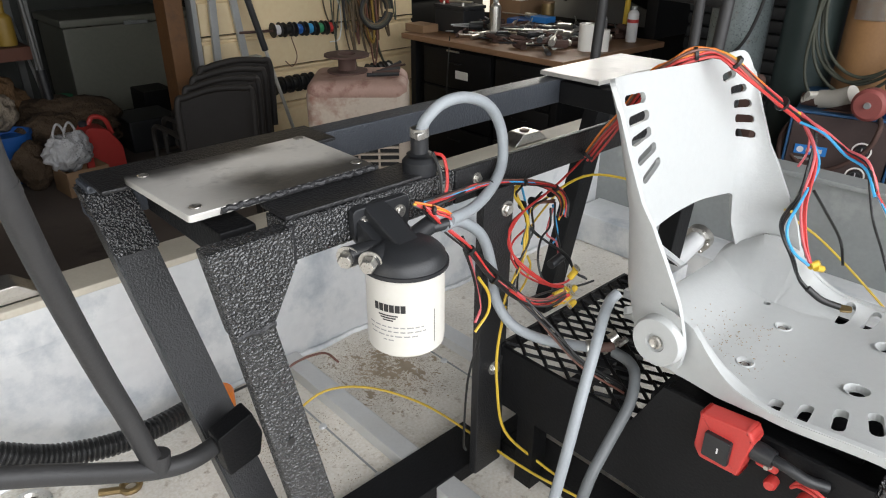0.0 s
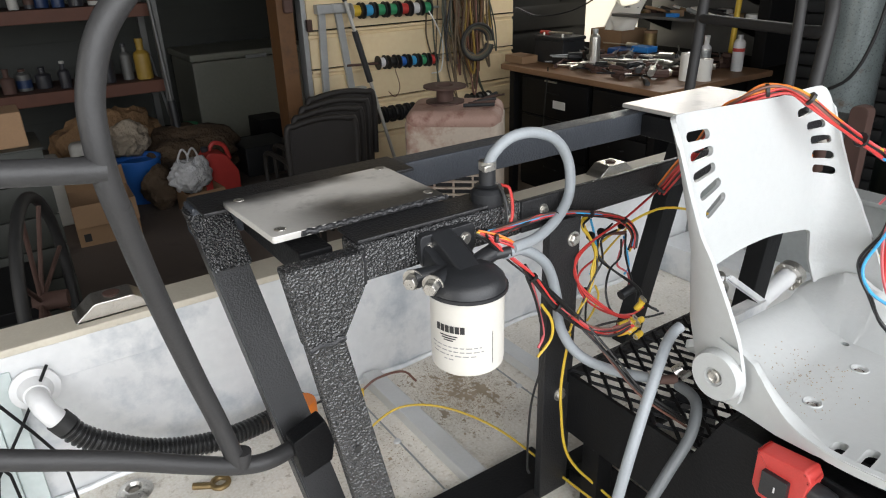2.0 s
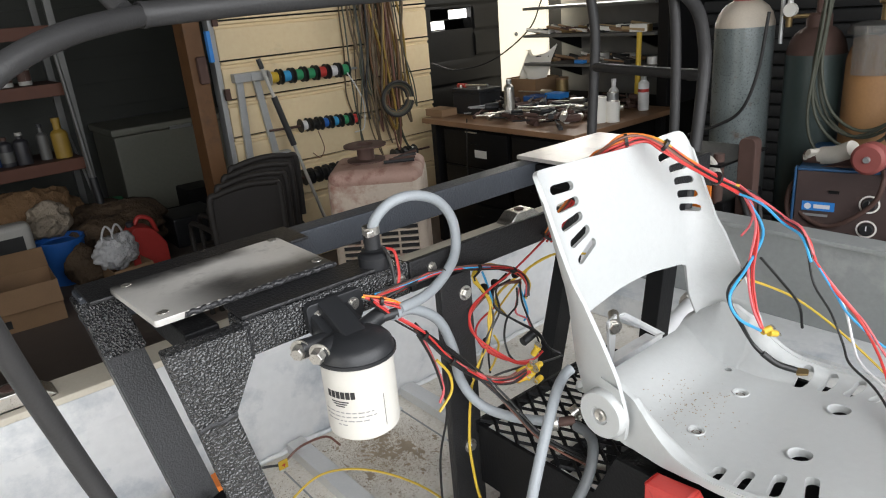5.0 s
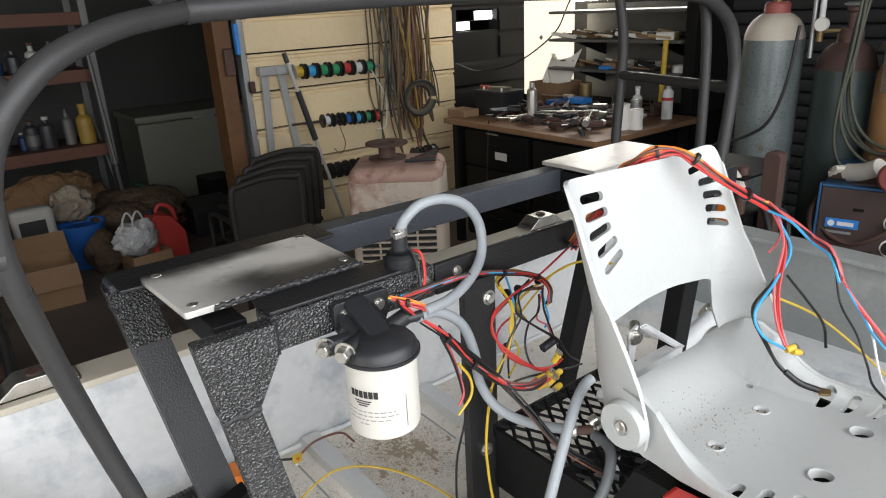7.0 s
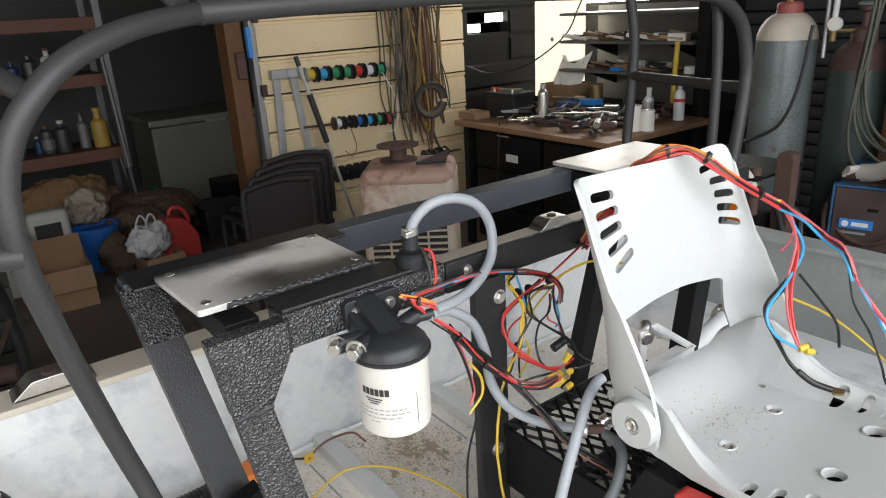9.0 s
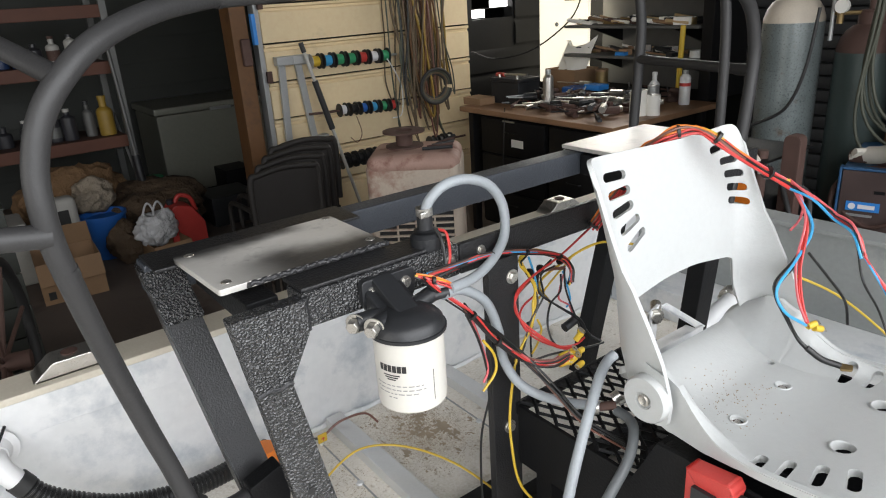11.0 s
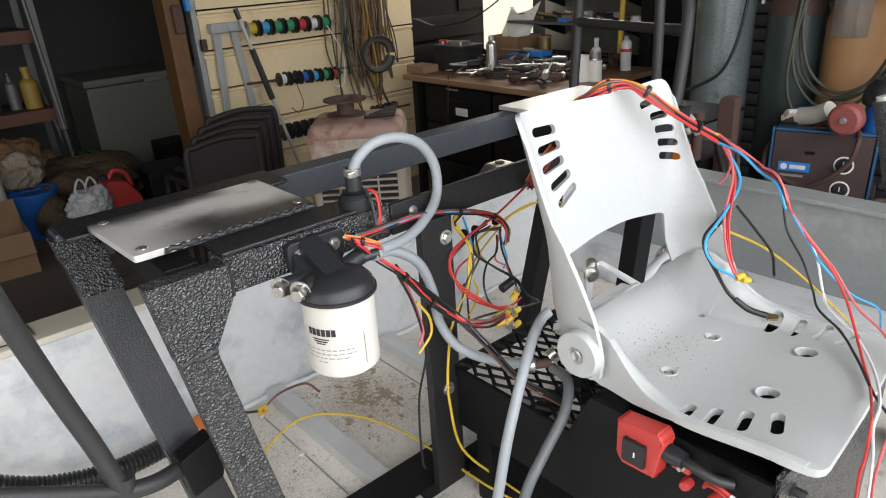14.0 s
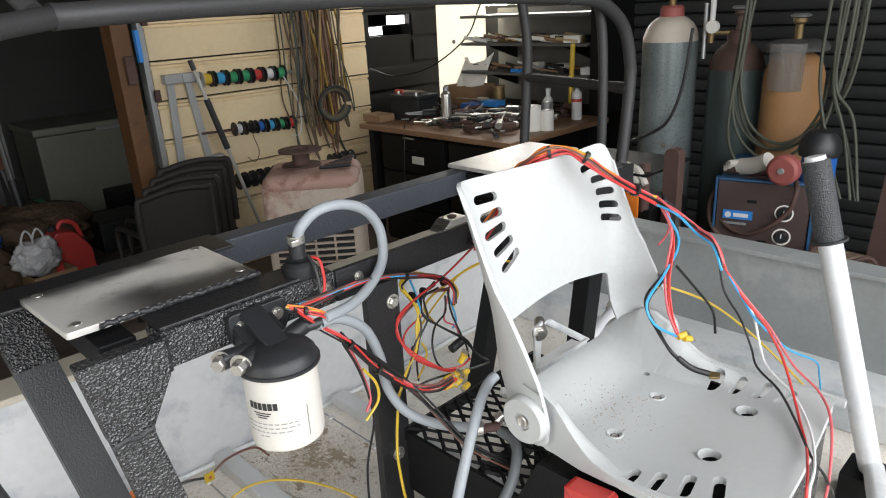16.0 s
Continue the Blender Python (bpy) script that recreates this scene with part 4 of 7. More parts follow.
part("head_flange", lathe([(0.05, 0), (0.0575, 0), (0.0575, 0.005), (0.05, 0.006)], FX, FYc, 1.1985, 40), BLACKPL, filt)
part("bracket", prism(rounded([(0.452, 1.262), (0.546, 1.262), (0.546, 1.222), (0.53, 1.20), (0.468, 1.20), (0.452, 1.222)], 0.009), 0.58, 0.5925, "y", 0.002), BLACKPL, filt)
bolt(filt, 0.47, 0.58, 1.241, (0, -1, 0), 0.0068, 0.006)
bolt(filt, 0.528, 0.58, 1.241, (0, -1, 0), 0.0068, 0.006)
for dx, dy in ((-0.064, 0.032), (-0.052, 0.002)):
    p = Vector((FX + dx, FYc + dy, 1.218))
    d = Vector((-0.75, -0.55, -0.05)).normalized()
    part("port", sweep([p - d * -0.004, Vector((FX, FYc + 0.02, 1.218))], 0.0135, 14, False), BLACKPL, filt)
    bolt(filt, *(p + d * 0.004), d, 0.0105, 0.016)
for dx in (0.052,):
    part("port", sweep([(FX + 0.02, FYc + 0.01, 1.222), (FX + 0.062, FYc + 0.018, 1.228)], 0.013, 12, False), BLACKPL, filt)
    part("barb", sweep([(FX + 0.055, FYc + 0.012, 1.226), (FX + 0.08, FYc + 0.004, 1.228)], 0.008, 10, False), BLACKPL, filt)


def label_bar(a0, a1, z0, z1, name="print_bar", n=6, r=0.0523):
    """A printed bar that follows the round of the canister; angles in degrees from the front."""
    bm = bmesh.new()
    rows = []
    for i in range(n + 1):
        a = radians(-90 + a0 + (a1 - a0) * i / n)
        rows.append((bm.verts.new((FX + r * math.cos(a), FYc + r * math.sin(a), z0)), bm.verts.new((FX + r * math.cos(a), FYc + r * math.sin(a), z1))))
    for p, q in zip(rows, rows[1:]):
        bm.faces.new((p[0], q[0], q[1], p[1]))
    return part(name, bm, INK if z1 - z0 > 0.005 or r > 0.0524 else INKGREY, can)


for i in range(6):
    a = -88 + i * 8.2
    label_bar(a, a + 7.0, 1.152, 1.163, n=2)
for k, (z, w) in enumerate(((1.146, 30), (1.1425, 24), (1.139, 16))):
    label_bar(-66 - w / 2, -66 + w / 2, z, z + 0.002, r=0.0525)
for k, (a0, a1) in enumerate(((-100, -14), (-98, -10), (-96, -22), (-74, -56))):
    a = a0
    random.seed(k)
    while a < a1:
        w = random.uniform(4, 11)
        label_bar(a, min(a + w, a1), 1.129 - 0.0065 * k, 1.1308 - 0.0065 * k, n=2)
        a += w + 2.5
label_bar(4, 5, 1.10, 1.15, n=2)

# ---- small electric fuel pump with its hose ----
pump = thing("fuel_pump", 0.6, 0.62, BT, "black cylindrical fuel pump standing on the beam", "pump")
part("body", lathe([(0, 0), (0.024, 0), (0.0255, 0.004), (0.0255, 0.02), (0.021, 0.025), (0.017, 0.027), (0, 0.027)], 0.598, 0.618, BT, 28), BLACKPL, pump)
part("neck", lathe([(0.019, 0.03), (0.013, 0.032), (0.0125, 0.055), (0.009, 0.057), (0, 0.057)], 0.598, 0.618, BT, 20), BLACKPL, pump)
part("hose_clip", lathe([(0.0115, 0.055), (0.0135, 0.055), (0.0135, 0.067), (0.0115, 0.067)], 0.598, 0.618, BT, 20), STEEL, pump, "bright hose clip")
part("clip_screw", box(0.578, 0.592, 0.598, 0.606, BT + 0.056, BT + 0.066, 0.002), STEEL, pump)


def hose(label, pts, r, material, name="fuel_hose", category="hose", group=""):
    o = thing(name, *pts[0], label, category, group)
    part("hose", sweep(pts, r, 14), material, o)
    return o


h1 = hose("looped grey rubber fuel hose above the beam", [(0.598, 0.618, 1.325), (0.607, 0.612, 1.348), (0.634, 0.606, 1.367), (0.676, 0.602, 1.368), (0.72, 0.6, 1.348), (0.746, 0.598, 1.308), (0.734, 0.582, 1.264), (0.695, 0.565, 1.238), (0.64, 0.548, 1.225), (0.575, 0.53, 1.23)], 0.0084, HOSE)
h2 = hose("grey rubber fuel hose hanging from the filter", [(0.56, 0.528, 1.226), (0.609, 0.545, 1.213), (0.663, 0.553, 1.171), (0.688, 0.553, 1.11), (0.692, 0.545, 1.053), (0.71, 0.52, 1.007), (0.738, 0.47, 0.99), (0.774, 0.4, 0.995)], 0.0084, HOSE)
part("brass_tee", sweep([(0.772, 0.402, 0.995), (0.792, 0.383, 0.998)], 0.008, 10, False), RUST, h2)
part("hose_clip", sweep([(0.795, 0.392, 1.004), (0.805, 0.386, 1.012)], 0.01, 12, False), STEEL, h2)
part("clip_screw", sweep([(0.785, 0.372, 1.01), (0.8, 0.368, 1.016)], 0.005, 6, False), STEEL, h2)
part("hose_clip", sweep([(0.762, 0.413, 0.994), (0.772, 0.403, 0.995)], 0.0135, 14, False), STEEL, h2)
hose("grey rubber hose dropping beside the seat box", [(0.792, 0.39, 1.09), (0.776, 0.39, 1.085), (0.745, 0.379, 1.075), (0.705, 0.362, 1.045), (0.67, 0.35, 1.0), (0.638, 0.34, 0.946), (0.617, 0.34, 0.862), (0.60, 0.345, 0.76), (0.6, 0.35, 0.645)], 0.0084, HOSE)
hose("darker grey rubber hose below the brass tee", [(0.79, 0.38, 0.99), (0.785, 0.35, 0.99), (0.768, 0.328, 0.984), (0.735, 0.312, 0.958), (0.686, 0.31, 0.912), (0.645, 0.31, 0.86), (0.61, 0.31, 0.75), (0.6, 0.31, 0.645)], 0.0085, HOSEDARK)

# ---- wiring ----
random.seed(4)


def wire(material, pts, r=0.0024, label="", name="wire", steps=6):
    o = solo(name, sweep(pts, r, 6, True, None, steps=steps), material, label, "wire", "loose wiring")
    return o


def bundle(label, pts, mats, spread=0.006, r=0.002, ties=()):
    """A harness of wires that run side by side, with cable ties."""
    o = thing("wire_harness", *pts[0], label, "harness")
    for k, m in enumerate(mats):
        a = 2.4 * k
        off = Vector((math.cos(a), math.sin(a) * 0.6, math.sin(a))) * spread * (0.35 + 0.65 * (k / max(1, len(mats) - 1)))
        line = [Vector(p) + off + Vector((random.uniform(-1, 1), random.uniform(-1, 1), random.uniform(-1, 1))) * spread * 0.3 for p in pts]
        part("wire", sweep(line, r, 6, steps=6), m, o)
    for i in ties:
        p, q = Vector(pts[i]), Vector(pts[min(i + 1, len(pts) - 1)])
        d = (q - p).normalized()
        part("cable_tie", sweep([p, p + d * 0.005], spread * 1.05 + r, 10, False), W_BLACK, o)
    return o


bundle("red and black battery harness below the beam", [(0.531, 0.53, 1.258), (0.567, 0.53, 1.219), (0.614, 0.53, 1.173), (0.656, 0.52, 1.114), (0.707, 0.5, 1.064), (0.746, 0.48, 1.052), (0.777, 0.47, 1.061)], [W_RED, W_BLACK, W_BLACK, W_PINK, W_BLACK, W_RED, W_BROWN], 0.006, 0.0017, (2, 3))
bundle("black wires running down to the tray", [(0.6, 0.533, 1.19), (0.621, 0.535, 1.166), (0.676, 0.525, 1.105), (0.707, 0.497, 1.06), (0.72, 0.45, 1.021), (0.732, 0.4, 0.985), (0.78, 0.35, 0.94)], [W_BLACK, W_BLACK, W_BROWN, W_BLACK], 0.006, 0.0019)
bundle("orange and red leads wrapped at the beam", [(0.525, 0.545, 1.262), (0.545, 0.535, 1.252), (0.567, 0.53, 1.242), (0.586, 0.532, 1.226)], [W_RED, W_YEL, W_RED, W_ORANGE, W_BLACK], 0.005, 0.0017, (1,))
bundle("red and blue harness tied along the beam", [(0.557, 0.56, 1.249), (0.624, 0.567, 1.244), (0.692, 0.566, 1.242), (0.765, 0.564, 1.227), (0.842, 0.56, 1.2), (0.87, 0.555, 1.172), (0.864, 0.55, 1.146)], [W_RED, W_BLUE, W_BLACK, W_BROWN, W_RED, W_BLACK, W_BLACK], 0.0042, 0.0015, (2, 3, 4))
bundle("red, orange and black harness rising to the seat back", [(0.96, 0.585, 1.221), (0.978, 0.565, 1.261), (0.989, 0.54, 1.302), (0.963, 0.48, 1.374), (0.956, 0.445, 1.402), (0.97, 0.422, 1.417), (0.991, 0.4, 1.421), (1.002, 0.372, 1.41), (1.029, 0.345, 1.38), (1.084, 0.325, 1.344), (1.139, 0.31, 1.313)], [W_RED, W_ORANGE, W_BLACK, W_YEL, W_RED, W_BROWN, W_ORANGE, W_RED, W_PINK, W_BROWN, W_RED], 0.0088, 0.0023, (0, 2, 5, 7, 9))
L0 = (1.139, 0.31, 1.313)
bundle("black leads with a taped end on the seat", [(1.139, 0.31, 1.313), (1.168, 0.3, 1.303), (1.181, 0.295, 1.279), (1.172, 0.29, 1.229), (1.134, 0.28, 1.191), (1.052, 0.27, 1.174), (1.022, 0.255, 1.161), (1.022, 0.235, 1.132), (1.049, 0.223, 1.085), (1.061, 0.189, 1.06), (1.076, 0.167, 1.052)], [W_BLACK, W_BLACK, W_BLACK], 0.0042, 0.0023)
bundle("red leads hanging over the seat", [L0, (1.121, 0.27, 1.266), (1.093, 0.26, 1.196), (1.07, 0.24, 1.147), (1.062, 0.22, 1.112)], [W_RED, W_PINK, W_RED], 0.006, 0.0022)
bundle("pink, white and blue wires trailing off the seat", [(1.139, 0.31, 1.313), (1.132, 0.27, 1.299), (1.133, 0.23, 1.277), (1.11, 0.19, 1.268), (1.095, 0.165, 1.236)], [W_RED, W_BLACK, W_RED, W_PINK, W_BLUE, W_WHITE, W_PINK], 0.0085, 0.0022)
wire(W_PINK, [(1.095, 0.165, 1.236), (1.111, 0.14, 1.195), (1.123, 0.11, 1.157), (1.117, 0.09, 1.142), (1.103, 0.047, 1.1), (1.084, 0.0, 1.078), (1.025, -0.035, 1.07), (0.951, -0.06, 1.032), (0.913, -0.065, 0.996), (0.914, -0.065, 0.938), (0.934, -0.075, 0.78), (0.964, -0.065, 0.634)], 0.002, label='pinkish red wire falling over the seat edge')
wire(W_RED, [(1.095, 0.165, 1.236), (1.093, 0.13, 1.195), (1.102, 0.095, 1.154), (1.09, 0.06, 1.113), (1.052, 0.026, 1.078), (0.998, -0.003, 1.07), (0.951, -0.027, 1.068), (0.847, -0.06, 1.091), (0.838, -0.065, 1.038), (0.834, -0.065, 0.998), (0.854, -0.075, 0.78), (0.884, -0.065, 0.634)], 0.002, label='red wire falling over the seat edge')
wire(W_WHITE, [(1.095, 0.165, 1.236), (1.122, 0.135, 1.175), (1.137, 0.125, 1.143), (1.126, 0.106, 1.1), (1.098, 0.083, 1.085), (1.062, 0.029, 1.072), (0.995, -0.017, 1.068), (0.869, -0.06, 1.102), (0.843, -0.065, 1.079), (0.881, -0.065, 0.997), (0.901, -0.075, 0.78), (0.931, -0.065, 0.634)], 0.002, label='white wire lying on the seat')
wire(W_BLACK, [(1.11, 0.19, 1.268), (1.11, 0.18, 1.235), (1.092, 0.16, 1.197), (1.131, 0.145, 1.139), (1.127, 0.121, 1.095), (1.097, 0.098, 1.08), (1.062, 0.051, 1.073), (1.008, 0.009, 1.069), (0.937, -0.037, 1.067), (0.936, -0.06, 1.041), (0.99, -0.065, 0.957), (1.01, -0.075, 0.78), (1.04, -0.065, 0.634)], 0.002, label='black wire lying across the seat')
wire(W_BLUE, [(1.095, 0.165, 1.236), (1.095, 0.13, 1.19), (1.137, 0.12, 1.14), (1.248, 0.1, 1.049), (1.347, 0.08, 0.989), (1.39, 0.08, 0.937), (1.445, 0.08, 0.837)], 0.002, label='light blue wire beside the seat')
wire(W_PINK, [(1.139, 0.31, 1.313), (1.161, 0.3, 1.287), (1.159, 0.295, 1.267), (1.14, 0.29, 1.254), (1.104, 0.285, 1.247)], 0.002, label='short pink wire stub by the seat back')
wire(W_BLUE, [L0, (1.147, 0.27, 1.249), (1.086, 0.26, 1.208), (1.0, 0.245, 1.187), (1.001, 0.23, 1.152), (1.06, 0.22, 1.11)], label="light blue wire looping to the lugs")
wire(W_BLACK, [(1.125, 0.26, 1.207), (1.164, 0.24, 1.157), (1.196, 0.22, 1.108), (1.17, 0.2, 1.079)], label="short black wire with a plug end")
wire(W_YEL, [(1.08, 0.27, 1.18), (1.2, 0.33, 1.13), (1.43, 0.33, 1.011), (1.536, 0.28, 0.918), (1.575, 0.2, 0.836), (1.6, 0.1, 0.74)], 0.0026, label="yellow wire crossing the hull")
wire(W_YEL, [(0.86, 0.6, 1.09), (0.882, 0.65, 1.105), (0.948, 0.65, 1.131), (1.03, 0.62, 1.16), (1.12, 0.55, 1.14)], 0.0026, label="yellow wire behind the seat")
wire(W_YEL, [(0.48, 0.924, 0.636), (0.505, 0.922, 0.68), (0.582, 0.907, 0.72), (0.667, 0.861, 0.71), (0.73, 0.762, 0.69), (0.747, 0.62, 0.682), (0.755, 0.497, 0.68), (0.78, 0.4, 0.67)], 0.0026, label="yellow wire arched over the boat floor")
wire(W_YEL, [(0.716, 0.545, 1.03), (0.708, 0.55, 0.95), (0.699, 0.54, 0.887), (0.714, 0.53, 0.781), (0.777, 0.50, 0.69), (0.8, 0.45, 0.66)], 0.0026, label="yellow wire hanging down the post")
wire(W_BLACK, [(0.603, 0.53, 1.177), (0.628, 0.535, 1.125), (0.648, 0.54, 1.062), (0.657, 0.545, 1.001), (0.638, 0.55, 0.916), (0.642, 0.56, 0.783), (0.648, 0.56, 0.757)], 0.0022, label="black wire with a spade end")
wire(W_PINK, [(0.613, 0.53, 1.168), (0.638, 0.54, 1.109), (0.651, 0.54, 1.056), (0.641, 0.54, 1.033)], label="short red wire by the filter")
wire(W_YEL, [(0.635, 0.53, 1.119), (0.658, 0.53, 1.083), (0.659, 0.53, 1.05), (0.631, 0.53, 1.025)], label="short yellow wire by the post")
wire(W_RED, [(0.61, 0.6, 1.3), (0.615, 0.585, 1.295), (0.612, 0.575, 1.26), (0.598, 0.57, 1.235)], label="thin red lead on the pump")
wire(W_BLACK, [(0.607, 0.6, 1.302), (0.605, 0.583, 1.28), (0.602, 0.575, 1.25), (0.595, 0.57, 1.235)], label="thin black lead on the pump")


def strand(material, count, pts):
    """One or more wires that follow the same loop with a little play."""
    for k in range(count):
        g = 0.0045 if k else 0.0
        wire(material if k != 1 or count < 3 else W_BLACK, [(x + random.uniform(-g, g), y + random.uniform(-g, g), z + random.uniform(-g, g)) for x, y, z in pts], 0.002, label="tangled wire looping behind the post")


strand(W_RED, 3, [(0.559, 0.562, 1.242), (0.613, 0.566, 1.24), (0.673, 0.57, 1.245), (0.728, 0.574, 1.233), (0.801, 0.578, 1.215), (0.871, 0.582, 1.178), (0.9, 0.586, 1.149), (0.906, 0.59, 1.12)])
strand(W_YEL, 4, [(0.913, 0.6, 1.113), (0.914, 0.597, 1.138), (0.884, 0.595, 1.174), (0.813, 0.592, 1.209), (0.784, 0.589, 1.208), (0.772, 0.586, 1.195), (0.789, 0.584, 1.172), (0.801, 0.581, 1.145), (0.799, 0.578, 1.113), (0.782, 0.575, 1.076), (0.759, 0.573, 1.04), (0.736, 0.57, 1.005)])
strand(W_YEL, 1, [(1.065, 0.66, 1.139), (0.988, 0.652, 1.138), (0.95, 0.644, 1.128), (0.906, 0.636, 1.112), (0.869, 0.628, 1.097), (0.846, 0.62, 1.089)])
strand(W_RED, 2, [(0.976, 0.6, 1.214), (0.88, 0.59, 1.183), (0.798, 0.58, 1.169), (0.748, 0.57, 1.155), (0.737, 0.56, 1.13), (0.748, 0.55, 1.095), (0.779, 0.54, 1.064), (0.809, 0.53, 1.04), (0.842, 0.52, 1.026)])
strand(W_BROWN, 2, [(0.917, 0.615, 1.137), (0.858, 0.615, 1.148), (0.807, 0.615, 1.131), (0.781, 0.615, 1.109), (0.787, 0.615, 1.072)])
strand(W_PINK, 1, [(0.912, 0.61, 1.139), (0.898, 0.61, 1.103), (0.896, 0.61, 1.08), (0.926, 0.61, 1.055), (0.937, 0.61, 1.016)])
strand(W_RED, 1, [(0.839, 0.61, 1.112), (0.788, 0.597, 1.106), (0.767, 0.583, 1.09), (0.783, 0.57, 1.057), (0.828, 0.557, 1.025), (0.866, 0.543, 1.018), (0.88, 0.53, 1.034)])
strand(W_BLACK, 3, [(0.882, 0.62, 1.162), (0.842, 0.61, 1.151), (0.834, 0.6, 1.117), (0.873, 0.59, 1.079), (0.914, 0.58, 1.043), (0.942, 0.57, 1.0), (0.963, 0.56, 0.984)])
strand(W_BLACK, 1, [(0.9, 0.61, 1.132), (0.884, 0.596, 1.106), (0.844, 0.582, 1.098), (0.821, 0.568, 1.074), (0.816, 0.554, 1.046), (0.822, 0.54, 1.03)])
strand(W_BLACK, 1, [(0.874, 0.6, 1.16), (0.837, 0.6, 1.152), (0.843, 0.6, 1.108), (0.82, 0.6, 1.076), (0.809, 0.6, 1.033), (0.81, 0.6, 0.991)])
strand(W_BLUE, 1, [(0.806, 0.6, 1.197), (0.817, 0.6, 1.167), (0.825, 0.6, 1.131), (0.814, 0.6, 1.09)])
strand(W_BLUE, 1, [(0.906, 0.61, 1.136), (0.918, 0.61, 1.103), (0.927, 0.61, 1.069), (0.916, 0.61, 1.056)])
strand(W_BLACK, 1, [(0.899, 0.6, 1.146), (0.903, 0.6, 1.104), (0.925, 0.6, 1.049), (0.942, 0.6, 1.011), (0.949, 0.6, 0.977)])
strand(W_YEL, 1, [(0.807, 0.58, 1.078), (0.817, 0.58, 1.055), (0.807, 0.58, 1.029), (0.792, 0.58, 1.012)])
strand(W_PINK, 1, [(0.691, 0.5, 1.084), (0.726, 0.5, 1.052), (0.752, 0.5, 1.044), (0.782, 0.5, 1.045)])
strand(W_RED, 1, [(0.673, 0.5, 1.096), (0.714, 0.5, 1.059), (0.758, 0.5, 1.034), (0.789, 0.5, 1.028)])
strand(W_BLACK, 1, [(0.723, 0.51, 1.054), (0.762, 0.51, 1.05), (0.803, 0.51, 1.042), (0.869, 0.51, 1.026), (0.91, 0.51, 1.02)])
for x, y, z in ((0.9, 0.612, 1.16), (0.838, 0.603, 1.165), (0.803, 0.595, 1.17), (0.806, 0.6, 1.06)):
    solo("cable_tie", sweep([(x - 0.003, y, z), (x + 0.003, y, z - 0.002)], 0.0075, 10, False), W_BLACK, "black cable tie round the wires", "cable tie", "wire ties")
fuse = solo("inline_fuse", sweep([(0.9, 0.6, 1.02), (0.935, 0.6, 1.028)], 0.009, 12, False), BLACKPL, "black inline fuse holder among the wires", "fuse")
for x, y, z, a in ((0.779, 0.497, 1.046, 20), (0.778, 0.497, 1.031, 10), (0.80, 0.497, 1.038, 80), (0.828, 0.497, 1.031, 150), (0.837, 0.497, 1.011, 170), (0.84, 0.5, 1.036, 160), (0.823, 0.5, 1.062, 80), (0.835, 0.5, 1.068, 110), (0.8, 0.495, 1.026, 60), (1.062, 0.218, 1.108, 10), (1.072, 0.212, 1.104, -30)):
    lug = thing("ring_terminal", x, y, z, "yellow insulated crimp ring terminal", "terminal", "crimp terminals")
    d = Vector((math.cos(radians(a)), -0.3, math.sin(radians(a)) * 0.6)).normalized()
    p = Vector((x, y, z))
    part("sleeve", sweep([p, p + d * 0.017], 0.0056, 10, False), W_YEL, lug)
    part("ring", lathe([(0.0025, 0), (0.0055, 0), (0.0055, 0.001), (0.0025, 0.001), (0.0025, 0)], *(p + d * 0.022), 14, Vector((0.2, -0.6, 0.8)).to_track_quat("Z", "Y").to_matrix().to_4x4()), STEEL, lug)
tape = solo("taped_lead_end", sweep([(1.051, 0.21, 1.076), (1.061, 0.189, 1.06), (1.075, 0.165, 1.052)], 0.0052, 10), W_BLACK, "black taped cable end resting on the seat", "cable")
lugend = solo("battery_lug", prism(rounded([(1.083, 0.169), (1.063, 0.16), (1.074, 0.146), (1.09, 0.152)], 0.004), 1.049, 1.053, "z", 0.001), BRASS, "copper battery lug lying on the seat", "terminal")
tag = thing("wire_tag", 0.604, 1.12, 0.66, "small yellow plus-sign tag in the hull", "tag")
part("plate", box(0.566, 0.59, 1.0965, 1.0995, 0.634, 0.658, 0.001), W_YEL, tag)
part("plus", box(0.5735, 0.5825, 1.0945, 1.096, 0.645, 0.647), RED, tag)
part("plus", box(0.577, 0.579, 1.0925, 1.094, 0.6415, 0.6505), RED, tag)
wire(W_BROWN, [(0.585, 1.101, 0.648), (0.63, 1.1, 0.668), (0.68, 1.06, 0.69), (0.7, 1.03, 0.67)], 0.003, label="dark red cable on the floor rib")
wire(W_BLACK, [(0.572, 1.102, 0.645), (0.53, 1.125, 0.645), (0.45, 1.12, 0.65)], 0.003, label="thin black cable along the hull")

# ---- steering stick ----
stick = thing("rudder_stick", 1.48, -0.02, 0.63, "bare metal steering stick with a black grip", "lever")
sa, sb = Vector((1.484, -0.02, 0.70)), Vector((1.478, 0.167, 1.338))
part("tube", sweep([sa, sb], 0.022, 18, False), ALU, stick, "scuffed pale metal tube")
g0 = sa.lerp(sb, 0.755)
KNURL = mat("knurled_grey_rubber", (0.05, 0.052, 0.055), 0.45, 0, 0.15, 20, 1.0, 420, cells=True, depth=0.003)
part("grip", sweep([g0, sb], 0.0255, 24, False), KNURL, stick, "knurled black rubber grip")
part("flange", sweep([g0, g0.lerp(sb, 0.03)], 0.033, 20, False), RUBBER, stick)
part("grip_end", sweep([sb, sb + (sb - sa).normalized() * 0.008], 0.019, 16, False), ALU, stick)
part("cross_tube", sweep([(1.484, -0.02, 0.72), (1.02, -0.16, 0.80)], 0.02, 14, False), ALU, stick)
